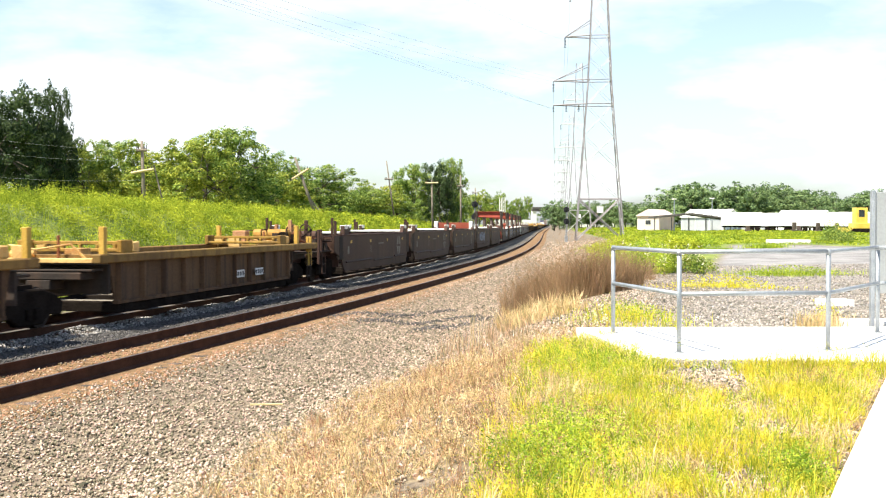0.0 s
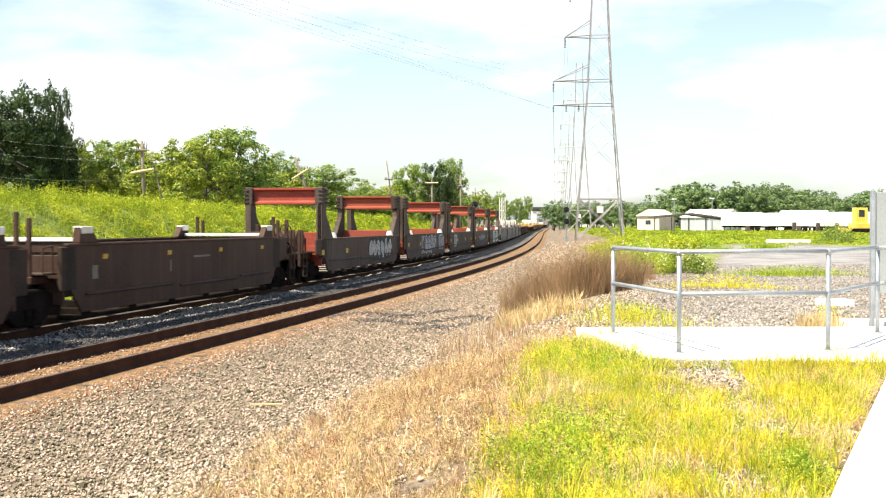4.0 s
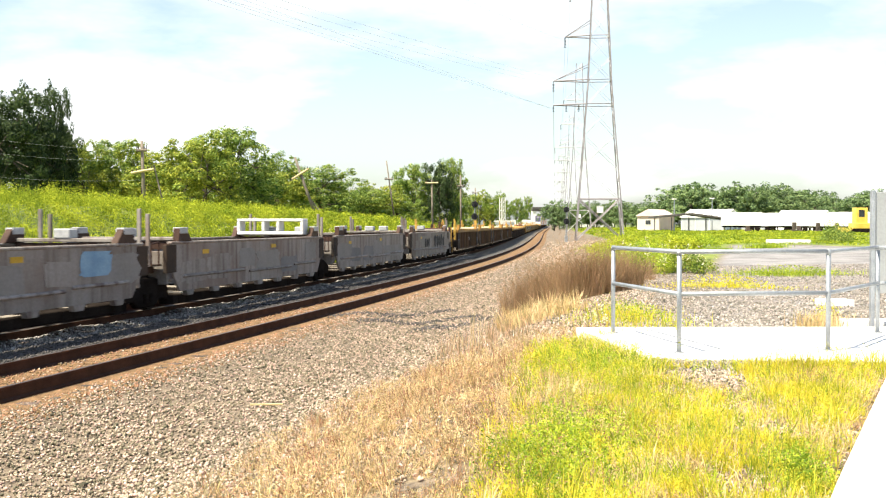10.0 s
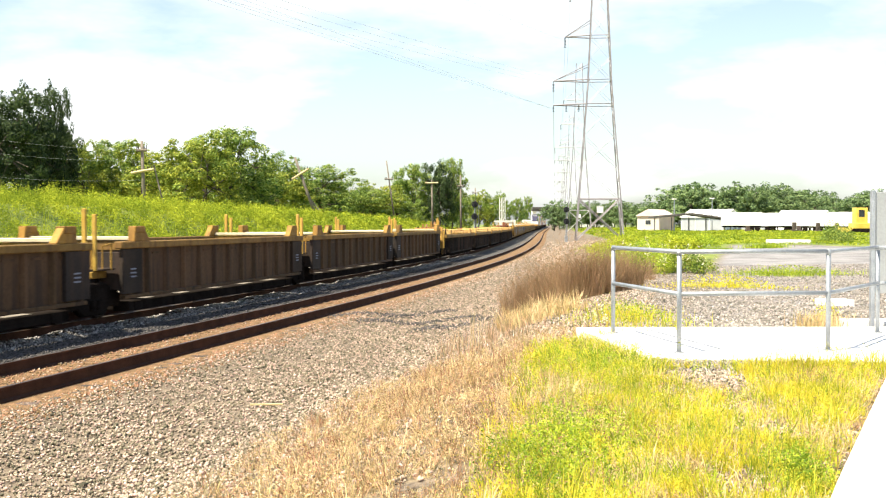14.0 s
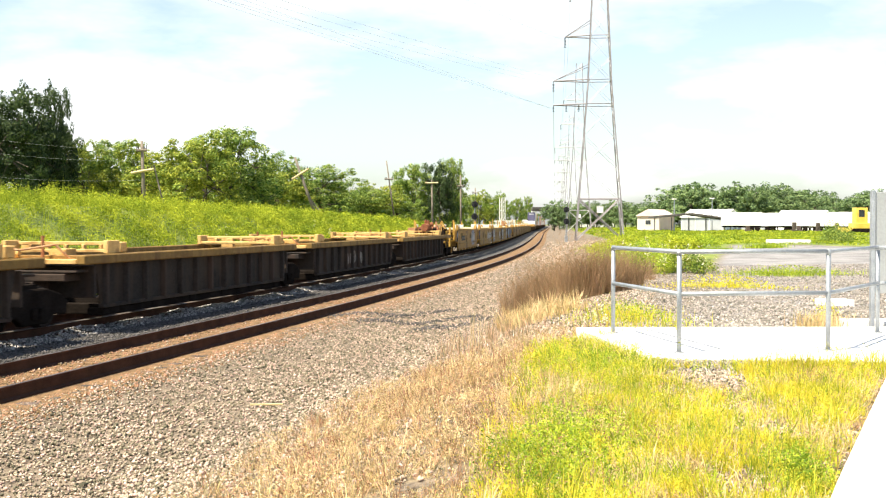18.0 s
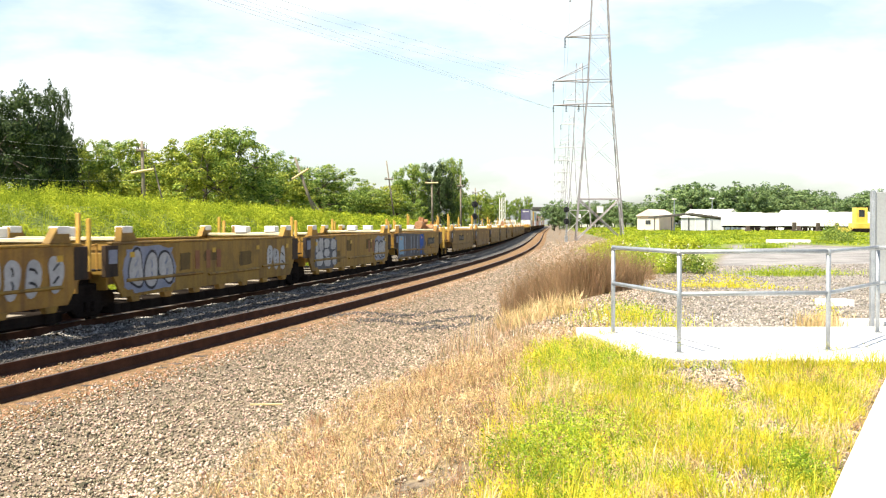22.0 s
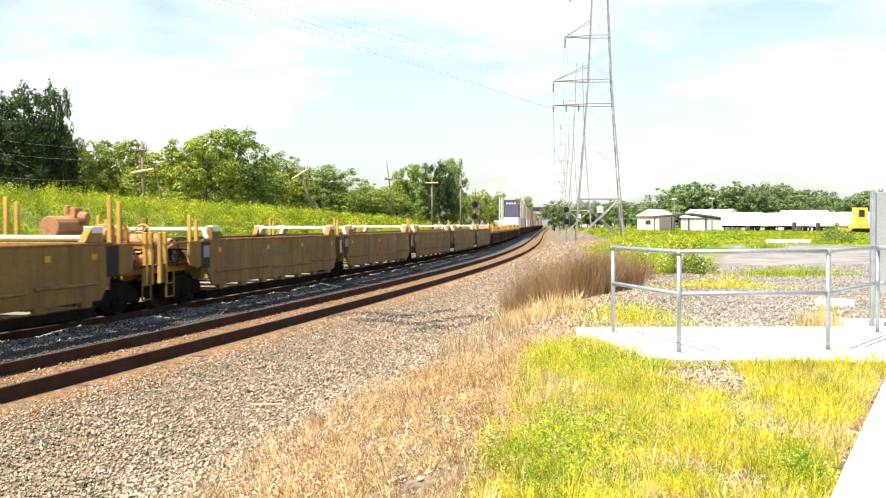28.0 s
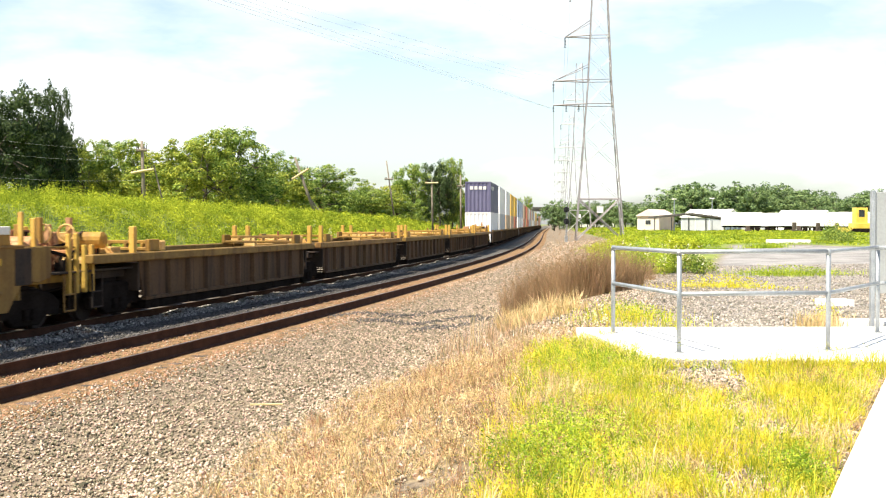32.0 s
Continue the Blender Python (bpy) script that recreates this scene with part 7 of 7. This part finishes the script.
MOVERS = []   # thing, start and end along the train, offset of the thing along its unit, height
UNITS = {}
SPEED = 20.315
for key, style, joints in CARS:
    n = len(joints) - 1
    for i in range(n):
        kind = "front" if i == 0 and n == 5 else "rear" if i == n - 1 else "mid"
        u = unit("sill" if key == "black0" else style, kind)
        UNITS[key, i] = u
        MOVERS.append((u, joints[i], joints[i + 1], 0.0, 0.0))
# Copies are drawn from plain prototypes above; what is painted on single units comes now.
for i in range(5):
    u = UNITS["brown", i]
    w0, w1 = well_span("front" if i == 0 else "rear" if i == 4 else "mid")
    cx, cz, y = w1 - 2.3, 1.18, -1.512
    o = [(cx + 0.42 * math.cos(6.283 * j / 20), cz + 0.46 * math.sin(6.283 * j / 20)) for j in range(20)]
    if i < 3:
        em = part("emblem", Geo().prism(o, y - 0.004, y, "y"), STENCIL, u, "worn round pale emblem")
        part("emblem_cross", Geo().box(cx - 0.05, cx + 0.05, y - 0.008, y - 0.004, cz - 0.4, cz + 0.4).box(cx - 0.36, cx - 0.055, y - 0.008, y - 0.004, cz - 0.05, cz + 0.05).box(cx + 0.055, cx + 0.36, y - 0.008, y - 0.004, cz - 0.05, cz + 0.05), BROWN, em)
    for j in range(4):
        x = w0 + 1.6 + (w1 - w0 - 3.0) * j / 3
        part("reflector", Geo().box(x - 0.12, x + 0.12, y - 0.004, y, 1.43, 1.54), REFLECT, u, "faded orange reflector")
    part("stencil", Geo().box(w0 + 1.0, w0 + 1.25, y - 0.004, y, 1.0, 1.3).box(w0 + 5.0, w0 + 5.1, y - 0.004, y, 1.0, 1.3).box(w0 + 6.5, w0 + 7.6, y - 0.004, y, 1.32, 1.37), STENCIL, u, "worn stencil marks")
tag_paint(UNITS["brown", 3], -1.6, 0.75, 5.2, 0.85, 7, None, TAGSLATE, 3, "faded spray-painted lettering shapes")
bh = Geo().box(5.55, 5.75, -1.2, 1.2, 1.86, 2.32)
part("end_sheet", bh, RED, UNITS["brown", 2], "faded red end sheet between the guides", bevel=0.01)
for sy in (-1.33, 1.33):
    part("guide_cap", Geo().box(5.45, 5.9, sy - 0.14, sy + 0.14, 1.8, 2.42), WHITEPAINT, UNITS["brown", 2], "tall white guide", bevel=0.03)
# grey-brown car with bulkheads
part("air_reservoir", Geo().tube((5.2, -0.2, 2.05), (5.2, 0.75, 2.05), 0.24, None, 16), RED, UNITS["bulk", 2], "red air reservoir", smooth=False)
word_paint(UNITS["bulk", 1], "Keeps", 0.5, 0.55, 5.0, 1.04, TAGSILVER, TAGVIOLET, "large silver-rimmed violet spray-painted word")
tag_paint(UNITS["bulk", 1], 4.9, 0.75, 1.9, 0.8, 3, TAGSILVER, TAGSLATE, 6, "faded silver spray-painted shapes")
tag_paint(UNITS["bulk", 0], 3.6, 0.62, 4.4, 0.98, 6, TAGBLACK, TAGSILVER, 7, "silver and black spray-painted shapes")
blotch(UNITS["bulk", 2], -3.4, 0.68, 1.6, 0.9, TAGSILVER, 8, "silver sprayed patch")
put("painted_word", word_mesh("painted_word", "STG", 0.62, 0.0, TAGBLACK), UNITS["bulk", 2], pose(-3.4, -1.519, 1.12))["label"] = "black spray-painted letters on silver"
tag_paint(UNITS["bulk", 3], 0.0, 0.85, 3.8, 0.6, 5, None, TAGSLATE, 9, "faint spray-painted strokes")
tag_paint(UNITS["bulk", 4], -1.2, 0.55, 3.6, 1.02, 4, TAGPALE, TAGSILVER, 10, "pale green spray-painted shapes")
tag_paint(UNITS["bulk", 4], 2.9, 0.55, 3.0, 1.0, 4, TAGPALE, TAGSILVER, 11, "pale yellow-green spray-painted shapes")
plate_bars(UNITS["bulk", 4], -4.6, 0.75, 2.2, 0.34, 1, BROWN)
for i in range(5):
    for x in (-5.9, -2.4, 2.2, 5.8):
        part("reflector", Geo().box(x - 0.17, x + 0.17, -1.519, -1.513, 1.05, 1.24), REFLECT, UNITS["bulk", i], "yellow reflector")
# grey car: painted-over patches
PATCH_A = surf("pale cover paint", (0.20, 0.185, 0.17), (0.27, 0.255, 0.24), 1, 14, 0.65, spec=0.08)
PATCH_B = surf("mid-grey cover paint", (0.15, 0.145, 0.145), (0.22, 0.21, 0.21), 1, 14, 0.65, spec=0.08)
rp = random.Random(4)
for i in range(5):
    u = UNITS["grey", i]
    for j in range(6):
        blotch(u, -5.4 + 2.1 * j + rp.uniform(-0.3, 0.3), rp.uniform(0.58, 0.95), rp.uniform(1.3, 2.6), rp.uniform(0.55, 0.85),
               (PATCH_A, PATCH_B, GREYCAR)[rp.randint(0, 2)], 40 + 7 * i + j, "painted-over pale patch")
    for xa, za in ((-4.6, 1.4), (1.0, 1.45)):
        part("reflector", Geo().box(xa, xa + 0.45, -1.521, -1.5155, za, za + 0.12), REFLECT, u, "orange reflector")
blotch(UNITS["grey", 1], 4.3, 1.05, 1.6, 0.55, TAGSKY, 71, "faded blue sprayed patch", -1.5165)
blotch(UNITS["grey", 1], -1.5, 0.5, 1.1, 0.35, TAGSKY, 72, "faded blue sprayed patch", -1.517)
tag_paint(UNITS["grey", 4], 2.0, 0.75, 3.9, 0.9, 5, None, TAGBLACK, 12, "looping black spray-painted strokes", -1.517)
tag_paint(UNITS["grey", 4], -2.4, 0.85, 1.8, 0.6, 3, None, TAGBLACK, 13, "black spray-painted scrawl", -1.517)
bx = Geo().box(5.2, 5.75, -1.25, 1.25, 1.82, 1.94).box(5.2, 5.75, -1.25, 1.25, 2.30, 2.40)
for sy in (-1.25, -0.35, 0.2, 1.13):
    bx.box(5.2, 5.75, sy, sy + 0.12, 1.94, 2.30)
part("end_cage", bx, SIGNWHITE, UNITS["grey", 2], "pale boxed end frame", bevel=0.02)
# ribbed car
for i in range(5):
    u = UNITS["ribbed", i]
    w0, w1 = well_span("front" if i == 0 else "rear" if i == 4 else "mid")
    for x in (w0 + 0.42, w1 - 0.42):
        g = Geo()
        for j in range(3):
            g.box(x - 0.16, x + 0.12, -1.513, -1.509, 0.95 + 0.09 * j, 0.985 + 0.09 * j)
        part("stencil", g, TAGSLATE, u, "worn stencil lines")
plate_bars(UNITS["ribbed", 0], 1.2, 1.0, 0.6, 0.3, 1, RIBBROWN, SIGNWHITE, -1.502)
# black low car
tag_paint(UNITS["black", 3], -1.1, 0.5, 1.7, 0.6, 3, None, GREYCAR, 81, "dusty pale sprayed strokes", -1.352)
tag_paint(UNITS["black", 3], 0.9, 0.5, 0.9, 0.6, 2, None, GREYCAR, 82, "dusty pale sprayed strokes", -1.352)
for i in (0, 1):
    plate_bars(UNITS["black0", i], 0.6 if i else -1.0, 0.62, 0.62, 0.22, 1, SIGNWHITE, TAGBLACK, -1.462)
    plate_bars(UNITS["black0", i], 2.2 if i else 0.6, 0.62, 0.7, 0.22, 1, SIGNWHITE, TAGBLACK, -1.462)
# yellow sprayed car
Y = UNITS
plate_bars(Y["yellow", 0], -2.2, 1.05, 2.3, 0.34, 1)
tag_paint(Y["yellow", 0], 4.2, 0.68, 2.1, 0.98, 3, TAGSLATE, TAGSILVER, 20, "rounded silver spray-painted shapes")
tag_paint(Y["yellow", 1], 3.6, 0.72, 4.6, 0.9, 6, None, TAGSILVER, 21, "white spray-painted loops along the side")
tag_paint(Y["yellow", 2], -4.6, 0.62, 2.6, 1.02, 3, TAGSLATE, TAGSILVER, 22, "rounded silver spray-painted shapes")
tag_paint(Y["yellow", 2], 4.6, 0.68, 2.0, 0.9, 3, None, TAGSILVER, 23, "silver spray-painted strokes")
blotch(Y["yellow", 3], -4.3, 0.56, 3.1, 1.18, TAGDUSK, 24, "dark sprayed ground of a painted piece")
for xa, za, wa, ha, k in ((-5.5, 1.15, 0.42, 0.5, 50), (-4.95, 1.2, 0.6, 0.5, 51), (-5.15, 0.62, 1.0, 0.6, 52), (-4.2, 1.3, 0.75, 0.36, 53), (-4.2, 0.98, 0.75, 0.3, 54), (-4.1, 0.6, 0.9, 0.36, 55), (-3.3, 1.22, 0.8, 0.42, 56), (-3.15, 0.62, 0.62, 0.58, 57)):
    blotch(Y["yellow", 3], xa, za, wa, ha, TAGSILVER, k, "rounded silver sprayed letter shape", -1.516, 0.65)
tag_paint(Y["yellow", 3], 4.6, 0.62, 2.0, 1.0, 3, TAGSLATE, TAGSILVER, 25, "silver spray-painted strokes")
for i in (2, 3):
    for j in range(3):
        xa = -1.9 + 0.75 * j + (i - 2) * 4.3
        part("emblem", Geo().box(xa, xa + 0.3, -1.516, -1.512, 1.0, 1.5), TAGRUST, Y["yellow", i], "faded rust-red block emblem")
blotch(Y["yellow", 4], -3.3, 0.52, 8.3, 1.24, TAGDUSK, 26, "dusky slate sprayed patch over the side", square=0.08)
blotch(Y["yellow", 4], -6.4, 0.62, 1.4, 1.05, TAGSKY, 28, "pale blue sprayed patch", -1.516)
for xa, za, wa, ha, k in ((-0.6, 0.95, 1.3, 0.75, 29), (-0.75, 0.55, 0.45, 0.45, 30)):
    blotch(Y["yellow", 4], xa, za, wa, ha, TAGBLUE, k, "vivid blue sprayed shape", -1.516, 0.5)
for xa, k in ((-5.4, 40), (-3.7, 41), (-2.9, 42), (-1.8, 43)):
    blotch(Y["yellow", 4], xa, 0.65, 0.22, 0.95, TAGSLATE, k, "pale sprayed vertical stroke", -1.5165)
plate_bars(Y["yellow", 4], 2.6, 1.08, 2.3, 0.36, 1)
for nm in ("yellow", "tall", "plain"):
    for i in range(5):
        w0, w1 = well_span("front" if i == 0 else "rear" if i == 4 else "mid")
        for x in (w0 + 1.0, -0.6, 2.9, w1 - 0.9):
            part("reflector", Geo().box(x - 0.12, x + 0.12, -1.526, -1.521, 1.42, 1.55), REFLECT, Y[nm, i], "yellow reflector")
        part("data_panel", Geo().box(w0 - 0.15, w0 + 0.25, -1.522, -1.513, 1.3, 1.62), TAGSLATE, Y[nm, i], "small grey data panel")
GRIME = surf("sooty grime on yellow", (0.10, 0.072, 0.035), (0.19, 0.13, 0.05), 1.5, 20, 0.75, spec=0.05, streak=(0.07, 0.052, 0.032))
for i in range(5):
    for j in range(3):
        blotch(Y["yellow", i], -3.0 + 2.6 * j + rp.uniform(-0.5, 0.5), rp.uniform(0.55, 1.2), rp.uniform(0.7, 1.4), rp.uniform(0.3, 0.5), GRIME, 90 + 5 * i + j, "dark grimy patch", -1.5095)
plate_bars(Y["tall", 0], -0.6, 1.08, 2.6, 0.36, 1, SOOT)
plate_bars(Y["tall", 4], -2.6, 1.08, 2.2, 0.36, 1, SOOT)
plate_bars(Y["plain", 0], 0.0, 1.18, 2.6, 0.30, 1, DULLYELLOW, STENCIL)
plate_bars(Y["plain", 4], 1.4, 1.18, 2.6, 0.30, 1, DULLYELLOW, STENCIL)
for i in (1, 2, 3):
    for j in range(3):
        part("emblem", Geo().box(-1.4 + 0.8 * j, -1.1 + 0.8 * j, -1.516, -1.512, 0.95, 1.55), TAGRUST, Y["plain", i], "faded rust-red block emblem")

# ---- loaded cars and containers ----
def container_proto(material, label, h, front=None):
    L, W = 12.19, 2.44
    c = tagged(new("shipping_container"), label, "container", group="stacked containers")
    part("core", Geo().box(-L / 2 + 0.06, L / 2 - 0.06, -W / 2 + 0.07, W / 2 - 0.07, 0.1, h - 0.04), material, c)
    for sy in (-1, 1):
        o = []
        n = 40
        for i in range(n + 1):
            x = -L / 2 + 0.15 + (L - 0.3) * i / n
            o.append((x, sy * (W / 2 - (0.01 if i % 4 < 2 else 0.045))))
        o += [(L / 2 - 0.15, sy * (W / 2 - 0.075)), (-L / 2 + 0.15, sy * (W / 2 - 0.075))]
        part("side_wall", Geo().prism(o, 0.12, h - 0.1, "z"), material, c)
    for sx in (-1, 1):
        o = []
        for i in range(25):
            y = -W / 2 + 0.12 + (W - 0.24) * i / 24
            o.append((sx * (L / 2 - (0.015 if i % 4 < 2 else 0.055)), y))
        o += [(sx * (L / 2 - 0.08), W / 2 - 0.12), (sx * (L / 2 - 0.08), -W / 2 + 0.12)]
        part("end_wall" if sx < 0 else "door", Geo().prism(o, 0.15, h - 0.14, "z"), material, c)
        for sy in (-1, 1):
            part("corner_post", Geo().box(*sorted((sx * L / 2, sx * (L / 2 - 0.16))), *sorted((sy * W / 2, sy * (W / 2 - 0.13))), 0.0, h), material, c)
    for z in (0.0, h - 0.12):
        for sy in (-1, 1):
            part("side_rail", Geo().box(-L / 2, L / 2, *sorted((sy * (W / 2 + 0.003), sy * (W / 2 - 0.08))), z, z + 0.12), material, c)
        for sx in (-1, 1):
            part("end_rail", Geo().box(*sorted((sx * (L / 2 + 0.003), sx * (L / 2 - 0.08))), -W / 2, W / 2, z, z + 0.12), material, c)
    part("roof", Geo().box(-L / 2 + 0.05, L / 2 - 0.05, -W / 2 + 0.05, W / 2 - 0.05, h - 0.04, h - 0.015), material, c)
    return c


def container_bars(c, h):
    """Unreadable white lettering as bars on the sides and the ends."""
    g = Geo()
    for j in range(6):
        g.box(-5.2 + 0.62 * j, -4.75 + 0.62 * j, -1.2265, -1.2225, h - 0.75, h - 0.4)
    for j in range(4):
        g.box(-6.1, -6.0965, -0.8 + 0.42 * j, -0.5 + 0.42 * j, h - 0.75, h - 0.45)
    part("lettering_bars", g, SIGNWHITE, c, "white lettering bars")


CPROTO = {}
CKIND = {"purple": (C_PURPLE, "slate-purple corrugated shipping container", 2.9), "white": (C_WHITE, "white corrugated shipping container on a car", 2.9),
         "tan": (C_TAN, "tan corrugated shipping container on a car", 2.9), "amber": (C_YELLOW, "amber-yellow corrugated shipping container", 2.9),
         "blue": (C_BLUE, "grey-blue corrugated shipping container", 2.9), "red": (C_RED, "brick-red corrugated shipping container", 2.9),
         "grey": (C_GREY, "grey corrugated shipping container on a car", 2.9)}


def container(colour):
    if colour not in CPROTO:
        CPROTO[colour] = container_proto(*CKIND[colour])
        if colour in ("purple", "blue"):
            container_bars(CPROTO[colour], CKIND[colour][2])
        return CPROTO[colour]
    return copy_thing(CPROTO[colour], Matrix())


def loaded_proto(kind):
    w0, w1 = well_span(kind)
    L = MID if kind == "mid" else END
    u = tagged(new("well_car"), "dull yellow-brown well car unit loaded with stacked containers", "railway car", group="units of the freight train")
    for sy in (-1, 1):
        part("side_panel", Geo().box(w0, w1, *sorted((sy * 1.40, sy * 1.46)), 0.45, 1.5), RIBBROWN, u)
        part("top_chord", Geo().box(w0, w1, *sorted((sy * 1.36, sy * 1.52)), 1.5, 1.62), DULLYELLOW, u)
        g = Geo()
        for i in range(12):
            x = w0 + 0.4 + (w1 - w0 - 0.8) * i / 11
            g.box(x - 0.06, x + 0.06, *sorted((sy * 1.455, sy * 1.51)), 0.47, 1.5)
        part("ribs", g, RIBBROWN, u)
    part("floor_plate", Geo().box(w0, w1, -1.36, 1.36, 0.34, 0.42), TRUCK, u)
    for e, w in ((-L / 2, w0), (L / 2, w1)):
        part("platform", Geo().box(*sorted((e * 0.985, w)), -1.1, 1.1, 0.95, 1.15), DULLYELLOW, u)
    if kind != "rear":
        truck_under(u, L / 2)
    if kind == "front":
        truck_under(u, -L / 2 + 2.0)
    if kind == "rear":
        truck_under(u, L / 2 - 2.0)
    return u


LPROTO = {}
STACK = (("purple", "white"), ("white", "grey"), ("white", "tan"), ("amber", "tan"), ("amber", "red"), ("blue", "white"), ("blue", "grey"), ("grey", "white"), ("tan", "red"),
         ("red", "tan"), ("red", "red"), ("tan", "red"), ("white", "grey"), ("red", "blue"), ("grey", "tan"), ("tan", "white"))
start = 736.6
for car in range(6):
    js = [start] + [start + 17.0 + 15.05 * k for k in range(4)]
    js.append(js[-1] + 17.0)
    for i in range(5):
        kind = "front" if i == 0 else "rear" if i == 4 else "mid"
        if kind not in LPROTO:
            LPROTO[kind] = loaded_proto(kind)
            u = LPROTO[kind]
        else:
            u = copy_thing(LPROTO[kind], Matrix())
        MOVERS.append((u, js[i], js[i + 1], 0.0, 0.0))
        w0, w1 = well_span(kind)
        up, lowc = STACK[(car * 5 + i) % len(STACK)]
        MOVERS.append((container(lowc), js[i], js[i + 1], (w0 + w1) / 2, 0.42))
        MOVERS.append((container(up), js[i], js[i + 1], (w0 + w1) / 2, 3.325))
    start = js[-1]


def chord_pose(a, b, off, z):
    """A unit's pose with its two ends on the far track."""
    ax, ay, _ = along(a, FAR_C)
    bx_, by_, _ = along(b, FAR_C)
    t = math.atan2(by_ - ay, bx_ - ax)
    cx, cy = (ax + bx_) / 2 + off * math.cos(t), (ay + by_) / 2 + off * math.sin(t)
    return pose(float(cx), float(cy), z, 0, 0, math.degrees(t))


def motions():
    for thing, a, b, off, z in MOVERS:
        walk(thing, [(t, chord_pose(a - SPEED * t, b - SPEED * t, off, z)) for t in range(33)])


motions()
